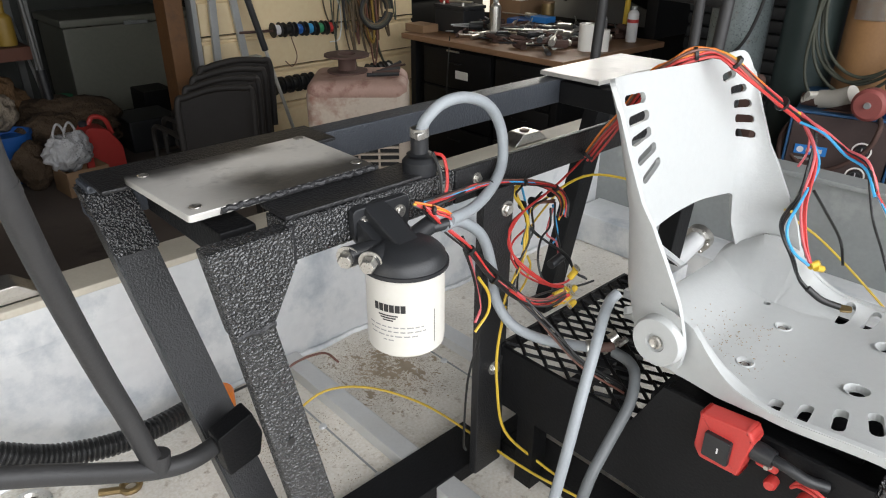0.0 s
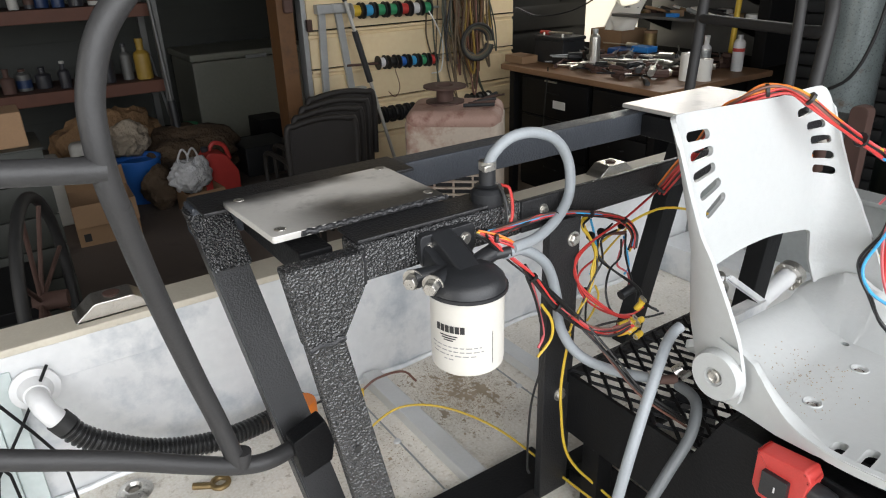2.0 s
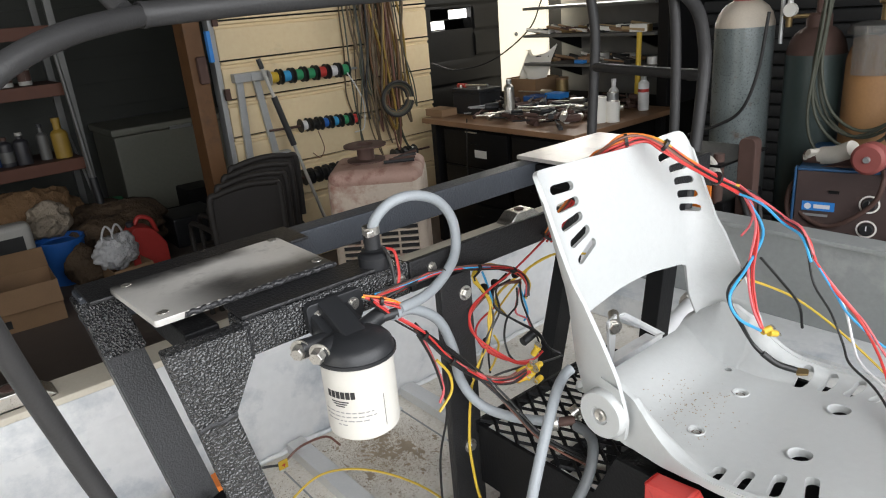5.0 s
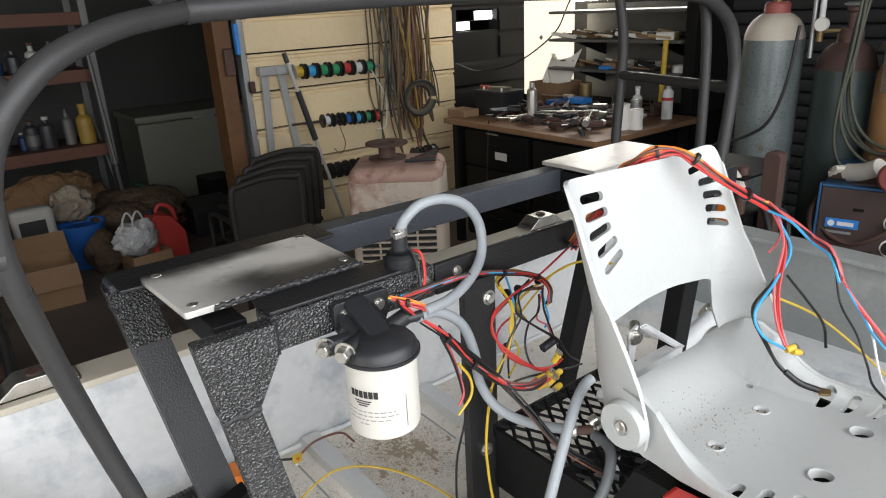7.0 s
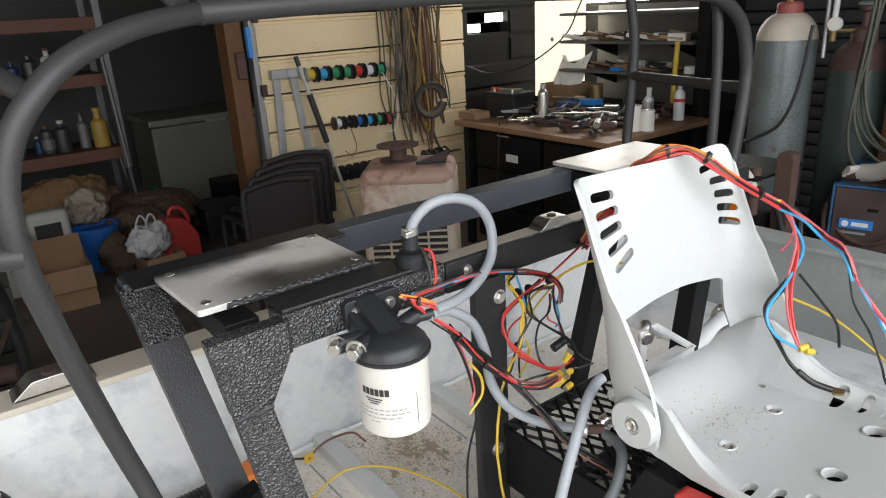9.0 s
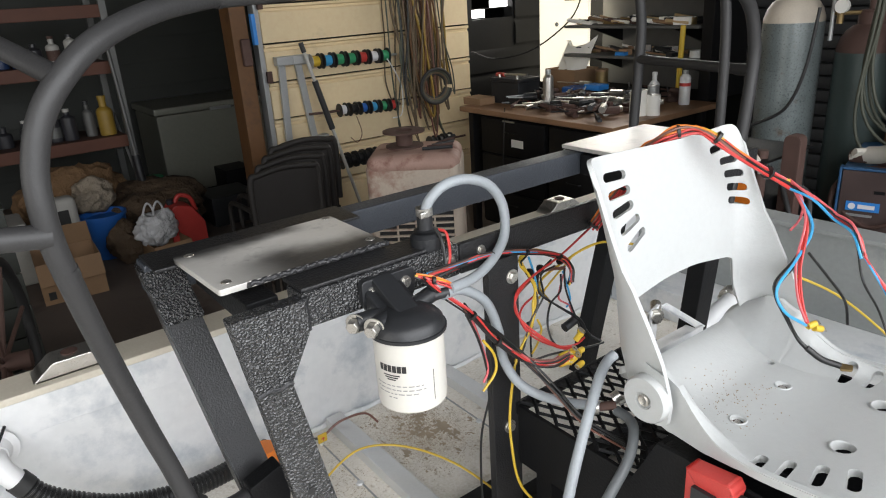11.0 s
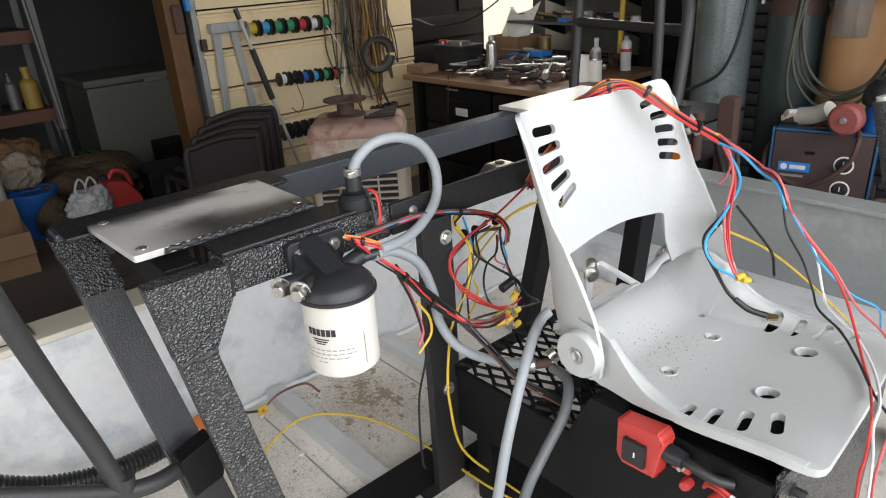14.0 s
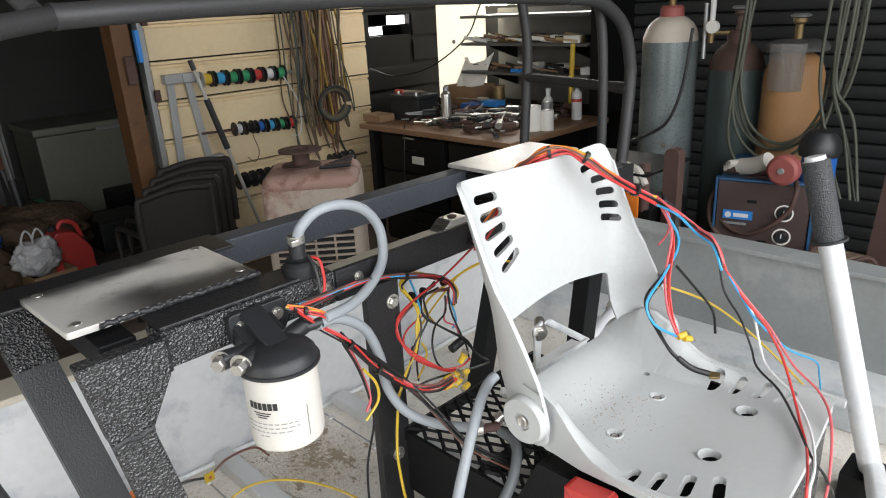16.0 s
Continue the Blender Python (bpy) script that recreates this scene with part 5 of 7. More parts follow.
part("foot", box(1.44, 1.53, -0.07, 0.03, FZ, 0.71, 0.004), SATIN, stick)
# linkage behind the seat
link = thing("throttle_linkage", 1.0, 0.52, 0.9, "bright metal linkage arms behind the seat", "linkage")
part("arm", prism([(1.003, 1.062), (1.03, 1.07), (1.022, 0.98), (1.008, 0.975)], 0.476, 0.482, "y", 0.001), ALU, link)
part("bar", slanted((1.055, 0.487, 1.058), (1.2, 0.487, 0.955), 0.012, 0.004), ALU, link)
part("channel", box(1.0, 1.16, 0.468, 0.5, 0.955, 0.972, 0.001), ALU, link)
part("channel_lip", box(1.0, 1.16, 0.46, 0.466, 0.955, 0.985, 0.001), ALU, link)
part("pin", sweep([(1.018, 0.474, 1.05), (1.05, 0.5, 1.056)], 0.011, 12, False), STEEL, link)
bolt(link, 1.016, 0.474, 1.05, (-0.5, -0.85, 0), 0.011, 0.012)
part("cross_pipe", sweep([(1.46, 0.655, 0.79), (1.62, 0.66, 0.825)], 0.024, 18, False), ALU, link, "scuffed bare metal pipe")
part("pipe_flange", sweep([(1.615, 0.659, 0.824), (1.635, 0.66, 0.829)], 0.037, 14, False), STEEL, link)
for k in range(6):
    a = k * math.pi / 3
    bolt(link, 1.614, 0.659 + 0.03 * math.cos(a), 0.824 + 0.03 * math.sin(a), (-1, 0, -0.2), 0.006)

# ---- dirt ----


def dirt_heap(label, x0, x1, y0, y1, height, cut, seed, flat, base, grains):
    """Ragged patches of dried dirt with loose grains round them."""
    random.seed(seed)
    bm = bmesh.new()
    if flat:
        n = 90
        grid = {}
        keep = lambda i, j: noise.noise(Vector((i * 0.09, j * 0.09, seed))) * 0.6 + noise.noise(Vector((i * 0.35, j * 0.35, seed))) * 0.45 - cut - 1.1 * max(abs(i / n - 0.5), abs(j / n - 0.5)) + 0.4 > 0
        vert = lambda i, j: grid.setdefault((i, j), bm.verts.new((x0 + (x1 - x0) * i / n, y0 + (y1 - y0) * j / n, base(0, 0) + 0.0008 + height * abs(noise.noise(Vector((i * 0.5, j * 0.5, seed)))))) if (i, j) not in grid else grid[(i, j)])
        for i in range(n):
            for j in range(n):
                if keep(i, j):
                    bm.faces.new((vert(i, j), vert(i + 1, j), vert(i + 1, j + 1), vert(i, j + 1)))
    for k in range(grains):
        x, y = random.gauss((x0 + x1) / 2, (x1 - x0) * 0.24), random.gauss((y0 + y1) / 2, (y1 - y0) * 0.24)
        if not (x0 < x < x1 and y0 < y < y1):
            continue
        r = random.uniform(0.0006, 0.0018)
        z = base(x, y)
        q = [bm.verts.new((x + r * math.cos(t + k), y + r * math.sin(t + k), z)) for t in (0, 2.1, 4.2)]
        tip = bm.verts.new((x, y, z + r))
        for t in range(3):
            bm.faces.new((q[t], q[(t + 1) % 3], tip))
    return solo("dried_dirt", bm, DIRT, label, "dirt", kind="stuff")


dirt_heap("dried brown dirt on the boat floor by the side", 0.66, 0.93, 0.8, 1.15, 0.001, 0.34, 3, True, lambda x, y: FZ, 7000)
dirt_heap("brown dirt thinly spread on the boat floor", 0.36, 0.61, 0.72, 1.13, 0.001, 0.6, 8, True, lambda x, y: FZ, 2200)
dirt_heap("fine grit scattered over the seat", 0.8, 1.0, 0.16, 0.33, 0, 0, 5, False, lambda x, y: pan_shape(x, y)[2] + 0.0003, 190)
PALEWOOD = mat("pale_softwood_offcut", (0.5, 0.36, 0.19), 0.65, 0, 0.25, 9)
OCHRE = mat("grubby_yellow_plastic", (0.3, 0.19, 0.03), 0.5, 0, 0.2, 10)
NAVY = mat("navy_plastic", (0.012, 0.03, 0.09), 0.45, 0, 0.15, 8)
# ---- workbench under the window ----
bench = thing("workbench", 3.5, 2.85, 0, "black steel desk with a worn wooden top", "workbench")
part("top", box(2.98, 4.0, 2.19, 3.55, 0.865, 0.9, 0.006), WOODTOP, bench, "worn reddish wooden worktop")
for y in (2.24, 3.45):
    for x in (3.02, 3.9):
        part("leg", box(x, x + 0.05, y, y + 0.05, 0, 0.865, 0.004), DESK, bench)
for y0, y1 in ((2.3, 2.75), (2.77, 3.4)):
    part("carcass", box(3.06, 3.95, y0, y1, 0.08, 0.86), DESK, bench)
    for k in range(3):
        z = 0.1 + 0.25 * k
        d = part("drawer", box(3.04, 3.06, y0 + 0.01, y1 - 0.01, z, z + 0.235, 0.004), DESK, bench)
        part("handle", sweep([(3.035, (y0 + y1) / 2 - 0.06, z + 0.16), (3.02, (y0 + y1) / 2 - 0.05, z + 0.16), (3.02, (y0 + y1) / 2 + 0.05, z + 0.16), (3.035, (y0 + y1) / 2 + 0.06, z + 0.16)], 0.004, 8, False), DESK, d)
    part("label_plate", box(3.034, 3.039, y0 + 0.2, y0 + 0.31, 0.665, 0.715, 0.001), PAPER, bench, "white paper label")
part("drawer_pull", box(3.03, 3.039, 3.05, 3.16, 0.825, 0.835, 0.001), STEEL, bench)
shelf = thing("wall_shelf", 4.3, 2.9, 1.1, "black steel wall shelves full of clutter", "shelf")
for z in (1.16, 1.365, 1.56):
    part("board", box(3.98, 4.44, 2.36, 3.5, z - 0.02, z, 0.003), DULLSTEEL, shelf)
part("back", box(4.42, 4.44, 2.34, 3.5, 0.9, 1.6), DULLSTEEL, shelf)
part("upright", box(4.0, 4.44, 2.27, 2.35, 0.9, 1.75, 0.004), DESK, shelf)
for y in (2.6, 3.3):
    for z in (1.14, 1.345):
        part("bracket", prism([(4.42, z), (4.05, z), (4.42, z - 0.12)], y, y + 0.02, "y"), DESK, shelf)
# opaque board, its brightness is added glow in the material
board = solo("glowing_sheet", box(4.2, 4.23, 3.46, 3.98, 0.9, 2.2, 0.004), GLOWPANEL, "pale sheet behind the bench, its brightness an added glow", "panel")
knob = solo("board_knob", lathe([(0, 0), (0.016, 0), (0.018, 0.006), (0.01, 0.016), (0, 0.017)], 4.2, 3.78, 1.36, 14, R_X), GALV, "small dark knob on the pale sheet", "knob")


def jar_thing(name, x, y, z, r, h, body, label, category, cap=None, capname="cap", shoulder=0.8, group="", neck=0.45):
    o = thing(name, x, y, z, label, category, group)
    part("body", lathe([(0, 0), (r * 0.95, 0), (r, h * 0.03), (r, h * shoulder), (r * 0.85, h * (shoulder + 0.06)), (r * neck, h * (shoulder + 0.12)), (r * neck, h * 0.95), (0, h * 0.95)], x, y, z, 20), body, o)
    if cap:
        part(capname, lathe([(0, h * 0.9), (r * neck * 1.15, h * 0.9), (r * neck * 1.15, h), (0, h * 1.0)], x, y, z, 16), cap, o)
    return o


def tin(x, y, z, r, h, material, label, group="paint tins"):
    o = thing("paint_tin", x, y, z, label, "tin", group)
    part("body", lathe([(0, 0), (r, 0), (r * 1.03, 0.004), (r, 0.008), (r, h - 0.008), (r * 1.03, h - 0.004), (r, h)], x, y, z, 24), material, o)
    part("lid", lathe([(r, h), (r * 0.86, h), (r * 0.84, h - 0.006), (0, h - 0.006)], x, y, z, 24), STEEL, o)
    return o


BZ = 0.9
battery = thing("battery", 3.35, 3.4, BZ, "black car battery standing on the bench", "battery")
part("case", box(3.22, 3.42, 3.2, 3.48, BZ, BZ + 0.15, 0.008), BLACKPL, battery)
part("lid", box(3.215, 3.425, 3.195, 3.485, BZ + 0.15, BZ + 0.175, 0.006), BLACKPL, battery)
for y in (3.25, 3.43):
    part("terminal", lathe([(0, 0), (0.01, 0), (0.009, 0.018), (0, 0.018)], 3.26, y, BZ + 0.175, 12), STEEL, battery)
jar_thing("spray_can", 3.23, 2.93, BZ, 0.034, 0.25, STEEL, "silver spray can on the bench", "spray can", GALV, shoulder=0.78)
jar_thing("spray_can", 3.83, 2.33, BZ, 0.034, 0.21, WHITEPL, "white spray can with a red band", "spray can", GALV, shoulder=0.78)
part("band", lathe([(0.0345, 0.115), (0.0347, 0.116), (0.0347, 0.134), (0.0345, 0.135)], 3.83, 2.33, BZ, 20), RED, bpy.data.objects["spray_can.001"], "red band")
jar_thing("glue_bottle", 3.75, 2.5, BZ, 0.032, 0.2, WHITEPL, "white squeeze bottle among the tools", "bottle", WHITEPL, shoulder=0.62)
tin(3.37, 2.33, BZ, 0.05, 0.15, PAPER, "white-labelled paint tin on the bench")
tin(3.42, 2.26, BZ, 0.04, 0.12, PAPER, "small white-labelled tin on the bench")
tin(3.66, 2.44, BZ, 0.035, 0.13, GALV, "dull metal tin on the bench")
jar_thing("glass_jar", 3.95, 3.1, BZ + 0.02, 0.045, 0.15, BRASS, "amber jar with a worn lid", "jar", CARD, shoulder=0.86, neck=0.9)
blue_tray = solo("plastic_tray", box(3.62, 3.72, 2.84, 2.98, BZ + 0.07, BZ + 0.11, 0.008), BLUETAPE, "bright blue plastic tray on the tools", "tray")
blue_case = solo("blue_case", box(3.72, 3.86, 3.02, 3.28, BZ, BZ + 0.06, 0.01), BLUEPL, "dark blue tool case on the bench", "case")
hammer = thing("sledge_hammer", 3.93, 2.45, BZ, "hammer standing on its head with a yellow handle", "hammer")
part("handle", sweep([(3.93, 2.45, BZ + 0.05), (3.935, 2.44, BZ + 0.47)], 0.017, 12, False), W_YEL, hammer, "yellow wooden handle")
part("head", box(3.88, 3.98, 2.42, 2.48, BZ, BZ + 0.06, 0.008), RUST, hammer)
paper = bmesh.new()
bmesh.ops.create_grid(paper, x_segments=10, y_segments=10, size=0.14)
for v in paper.verts:
    v.co = Vector((v.co.x * 0.4, v.co.y, v.co.z)) + Vector((0, 0, 0.07 * noise.noise(v.co * 9) + abs(v.co.y) * 0.3 + 0.05))
    v.co = Vector((3.98 + v.co.x + v.co.z, 3.45 + v.co.y, BZ + 0.17 + v.co.x * 2.0 + v.co.z))
bmesh.ops.recalc_face_normals(paper, faces=paper.faces)
bmesh.ops.solidify(paper, geom=paper.faces[:], thickness=0.004)
solo("crumpled_paper", paper, PAPER, "crumpled white paper sheet in a carton", "paper")
carton = thing("open_carton", 3.98, 3.42, BZ, "open cardboard carton at the back of the bench", "carton")
for a in ((3.86, 4.12, 3.28, 3.285), (3.86, 4.12, 3.575, 3.58), (3.86, 3.865, 3.285, 3.575), (4.115, 4.12, 3.285, 3.575)):
    part("side", box(*a, BZ, BZ + 0.16), CARD, carton)
part("base", box(3.865, 4.115, 3.285, 3.575, BZ, BZ + 0.005), CARD, carton)
small_box = solo("small_carton", box(3.06, 3.2, 3.42, 3.6, BZ, BZ + 0.05, 0.003), CARD, "open parts box on the bench corner", "carton")
cutter = thing("cutting_torch", 3.15, 3.3, 1.08, "red and silver torch lying on the battery", "torch")
part("handle", sweep([(3.3, 3.5, 1.085), (3.28, 3.4, 1.09)], 0.014, 12, False), RED, cutter, "red handle")
part("tube", sweep([(3.28, 3.4, 1.09), (3.3, 3.2, 1.095)], 0.009, 10, False), STEEL, cutter)
gun = thing("heat_gun", 3.3, 3.05, BZ, "dark spray gun with a red rag", "spray gun")
part("body", sweep([(3.35, 3.15, BZ + 0.05), (3.28, 3.0, BZ + 0.1), (3.26, 2.96, BZ + 0.13)], 0.026, 12), BLACKPL, gun)
part("nozzle", sweep([(3.35, 3.15, BZ + 0.05), (3.3, 3.2, BZ + 0.03)], 0.018, 12, False), RED, gun)
random.seed(11)
TOOLS = []
for i in range(120):
    x, y = random.uniform(3.1, 3.85), random.uniform(2.38, 3.22)
    a, ln = random.uniform(0, math.pi), random.uniform(0.08, 0.24)
    d = Vector((math.cos(a), math.sin(a), random.uniform(-0.05, 0.1)))
    p = Vector((x, y, BZ + 0.012 + random.choice((0, 0.01, 0.02, 0.035, 0.05, 0.065))))
    o = thing("hand_tool", x, y, BZ, random.choice(("dark steel pliers lying on the bench", "worn spanner lying among other tools", "black-handled screwdriver on the bench")), "tool", "loose bench tools")
    m1, m2 = random.choice(((STEEL, BLACKPL), (RUST, RUST), (STEEL, STEEL), (BLACKPL, RUST), (GALV, BLACKPL)))
    part("shaft", sweep([p, p + d * ln], 0.005, 8, False), m1, o)
    part("grip", sweep([p - d * 0.09, p - d * 0.04, p], random.uniform(0.011, 0.024), 8, True, steps=3), m2, o)
for i in range(96):
    z = random.choice((1.16, 1.365, 1.365, 1.365, 1.365))
    y, x = random.uniform(2.42, 3.42), random.uniform(4.02, 4.3)
    k = random.random()
    if k < 0.55:
        a, ln = random.uniform(-0.6, 0.6), random.uniform(0.12, 0.3)
        solo("scrap_bar", sweep([(x, y, z + 0.012), (x + ln * math.sin(a) * 0.3, min(3.48, y + ln * math.cos(a)), z + 0.02 + random.uniform(0, 0.03))], random.uniform(0.006, 0.016), 8, False), random.choice((PAPER, PALEWOOD, RUST, CARD, PAPER, GALV, BLACKPL)), "offcut lying on the wall shelf", "offcut", "shelf clutter")
    else:
        solo("small_box", box(x, x + random.uniform(0.05, 0.1), y, min(3.49, y + random.uniform(0.05, 0.14)), z, z + random.uniform(0.015, 0.05), 0.004), random.choice((CARD, BLACKPL, PAPER, BLACKPL, BRASS, RUST, DULLSTEEL)), "small worn parts box on the shelf", "box", "shelf clutter")
for y, z in ((2.5, 1.365), (2.42, 1.16)):
    solo("tape_roll", lathe([(0.025, 0), (0.05, 0), (0.05, 0.045), (0.025, 0.045), (0.025, 0)], 4.08, y, z, 22), WHITEPL if z < 1.3 else BRASS, "roll of tape on the wall shelf", "tape", "shelf clutter")
solo("blue_tape", box(4.0, 4.05, 2.95, 3.03, 1.16, 1.185, 0.004), BLUETAPE, "small blue roll on the shelf", "tape")

# cable over the bench
wire(W_BLACK, [(3.4, 3.9, 1.22), (3.6, 3.85, 1.15), (3.85, 3.7, 1.2), (4.1, 3.55, 1.4), (4.15, 3.45, 1.62), (4.2, 3.3, 1.9)], 0.006, label="black flex looping behind the bench", name="power_flex")
wire(W_BLACK, [(3.02, 3.12, 0.92), (3.0, 3.1, 0.88), (2.985, 3.1, 0.7), (2.99, 3.12, 0.4)], 0.004, label="thin black flex hanging off the bench", name="power_flex")

# ---- gas bottles ----


def gas_bottle(x, y, r, h, body, top, neckmat, label, shoulder_at):
    o = thing("gas_bottle", x, y, 0.06, label, "gas bottle", "gas bottles")
    part("body", lathe([(0, 0), (r * 0.93, 0), (r, 0.03), (r, shoulder_at)], x, y, 0.06, 40), body, o)
    part("shoulder", lathe([(r, shoulder_at), (r * 0.985, shoulder_at + 0.02), (r * 0.9, shoulder_at + 0.055), (r * 0.75, shoulder_at + 0.085), (r * 0.55, shoulder_at + 0.105), (r * 0.36, shoulder_at + 0.115)], x, y, 0.06, 40), top, o)
    n = part("neck_ring", lathe([(r * 0.44, h - 0.12), (r * 0.42, h - 0.05), (r * 0.34, h - 0.04), (0, h - 0.04)], x, y, 0.06, 24), neckmat, o)
    part("valve", lathe([(0.016, h - 0.04), (0.016, h + 0.02), (0.028, h + 0.03), (0.028, h + 0.045), (0, h + 0.045)], x, y, 0.06, 14), BRASS if neckmat != RUST else RUST, o)
    part("valve_wheel", lathe([(0, h + 0.05), (0.038, h + 0.05), (0.042, h + 0.058), (0.03, h + 0.064), (0, h + 0.064)], x, y, 0.06, 10), GALV, o)
    return o


rack = thing("bottle_cart", 3.2, 1.1, 0, "low steel cart carrying gas bottles", "cart")
part("deck", box(2.95, 3.55, 0.6, 1.55, 0.03, 0.06, 0.005), RUST, rack)
for y in (0.66, 1.5):
    for x in (3.0, 3.5):
        part("castor", lathe([(0, -0.015), (0.03, -0.015), (0.03, 0.015), (0, 0.015)], x, y, 0.03, 16, Matrix.Rotation(radians(90), 4, "X")), RUBBER, rack)
B1 = gas_bottle(3.22, 1.385, 0.128, 1.575, GASGREY, GASTOP, REDNECK, "grey gas bottle with a pale shoulder and red collar", 1.375)
B2 = gas_bottle(3.28, 1.085, 0.12, 1.46, GASGREEN, RUST, RUST, "dark green gas bottle with a rusty shoulder", 1.25)
B3 = gas_bottle(3.26, 0.825, 0.121, 1.42, GASORANGE, GASORANGE, GASORANGE, "orange acetylene bottle with scuffed paint", 1.22)
reg = thing("gas_regulator", 3.17, 1.18, 1.45, "brass regulator with a round gauge", "regulator")
part("stem", sweep([(3.18, 1.2, 1.36), (3.18, 1.2, 1.6)], 0.009, 10, False), GALV, reg)
part("flow_tube", sweep([(3.17, 1.165, 1.5), (3.17, 1.165, 1.63)], 0.012, 12, False), WHITEPL, reg)
part("gauge", lathe([(0, 0), (0.028, 0), (0.028, 0.02), (0, 0.022)], 3.165, 1.155, 1.5, 20, R_X), PAPER, reg, "white dial face")
part("fitting", sweep([(3.17, 1.165, 1.43), (3.17, 1.165, 1.51)], 0.014, 10, False), BRASS, reg)
part("inlet", sweep([(3.18, 1.2, 1.47), (3.26, 1.1, 1.47)], 0.009, 8, False), BRASS, reg)
helmet = thing("welding_helmet", 3.2, 0.84, 1.25, "clear face shield hung over the orange bottle", "face shield")
shield = bmesh.new()
rows = []
for j in range(9):
    row = []
    for i in range(13):
        a = radians(160 + 62 * i / 12)
        rr = 0.136 - 0.001 * j
        row.append(shield.verts.new((3.25 + rr * math.cos(a), 0.84 + rr * math.sin(a), 1.43 - 0.024 * j)))
    rows.append(row)
for a, b in zip(rows, rows[1:]):
    for i in range(12):
        shield.faces.new((a[i], a[i + 1], b[i + 1], b[i]))
bmesh.ops.solidify(shield, geom=shield.faces[:], thickness=0.003)
VISOR = mat("scratched_clear_visor", (0.96, 0.95, 0.93), 0.1, 0, 0.02, 6)
VISOR.node_tree.nodes["Principled BSDF"].inputs["Transmission Weight"].default_value = 0.97
part("visor", shield, VISOR, helmet, "scratched clear visor")
part("crown", lathe([(0.126, -0.01), (0.128, 0.004), (0.116, 0.022), (0.08, 0.034), (0.03, 0.038)], 3.257, 0.826, 1.405, 28), DULLSTEEL, helmet)

random.seed(5)
for k in range(5):
    y = 0.97 + random.uniform(-0.03, 0.03)
    x = 3.08 + random.uniform(-0.02, 0.02)
    low = random.uniform(0.92, 1.1)
    hose("olive gas hose hanging in long loops", [(x, y + random.uniform(-0.06, 0.0), 2.4), (x, y - 0.01, 1.8), (x, y + random.uniform(0.0, 0.03), 1.45), (x, y + 0.03, low + 0.16), (x, y - 0.03, low), (x, y - 0.16, low - 0.06), (x, y - 0.3, low + 0.05), (x, y - 0.38 + random.uniform(-0.03, 0.03), 1.4), (x, y - 0.4, 2.4)], 0.0065, OLIVE, "gas_hose", group="hanging gas hoses")
for k in range(4):
    y = 0.6 + random.uniform(-0.05, 0.03)
    hose("olive gas hose hanging beside the bottles", [(3.05, y, 2.4), (3.05, y + 0.02, 1.7), (3.06, y + random.uniform(-0.04, 0.04), 1.3), (3.05, y - 0.05, 1.0 + 0.05 * k), (3.0, y - 0.12, 0.85)], 0.0065, OLIVE, "gas_hose", group="hanging gas hoses")
hose("black gas hose draped across the grey bottle", [(3.1, 1.22, 1.5), (3.08, 1.24, 1.25), (3.07, 1.3, 1.08), (3.07, 1.42, 1.0), (3.06, 1.55, 0.95)], 0.007, RUBBER, "gas_hose")

# ---- welder ----
welder = thing("welder", 2.9, 0.7, 0, "dusty brown-fronted welder in a blue case", "welder")
WM = Matrix.Translation((2.73, 0.705, 0)) @ Matrix.Rotation(radians(15), 4, "Z")
part("front_panel", box(0, 0.03, -0.166, 0.166, 0.625, 0.942, 0.004, WM), WELDER, welder, "dusty dark brown front panel")
part("case", box(0.03, 0.55, -0.175, 0.175, 0.60, 0.94, 0.008, WM), WELDBLUE, welder, "blue steel case")
for y in (-0.178, 0.168):
    part("corner_bar", box(-0.006, 0.03, y, y + 0.009, 0.62, 0.955, 0.003, WM), WELDBLUE, welder)
part("top_bar", box(-0.006, 0.03, -0.165, 0.167, 0.944, 0.954, 0.003, WM), WELDBLUE, welder)
lg = part("badge", box(-0.004, -0.001, 0.03, 0.14, 0.79, 0.825, 0.0, WM), BLUETAPE, welder, "blue maker's badge")
part("badge_mark", lathe([(0, 0), (0.012, 0), (0.012, 0.002), (0, 0.002)], 0, 0, 0, 16, WM @ Matrix.Translation((-0.004, 0.12, 0.807)) @ R_X), WHITEPL, lg)
part("badge_bar", box(-0.007, -0.0045, 0.045, 0.1, 0.8, 0.815, 0.0, WM), WHITEPL, lg)
part("print_bar", box(-0.004, -0.001, 0.05, 0.135, 0.768, 0.777, 0.0, WM), GALV, welder)
for z in (0.83, 0.735):
    k = part("dial", lathe([(0.028, 0), (0.034, 0), (0.034, 0.002), (0.028, 0.002), (0.028, 0)], 0, 0, 0, 24, WM @ Matrix.Translation((-0.001, -0.08, z)) @ R_X), PAPER, welder, "pale dial ring")
    part("knob", lathe([(0, 0), (0.023, 0), (0.02, 0.02), (0, 0.021)], 0, 0, 0, 18, WM @ Matrix.Translation((-0.001, -0.08, z)) @ R_X), BLACKPL, k)
    part("pointer", box(-0.024, -0.0225, -0.082, -0.078, z, z + 0.018, 0, WM), WHITEPL, k)
part("socket", lathe([(0.0, 0), (0.04, 0), (0.045, 0.006), (0.03, 0.012), (0, 0.01)], 0, 0, 0, 20, WM @ Matrix.Translation((-0.001, 0.06, 0.665)) @ R_X), RUST, welder)
for y in (0.02, -0.03):
    part("slot_window", box(-0.003, -0.001, y, y + 0.035, 0.86 if y > 0 else 0.70, 0.872 if y > 0 else 0.712, 0, WM), DESK, welder)
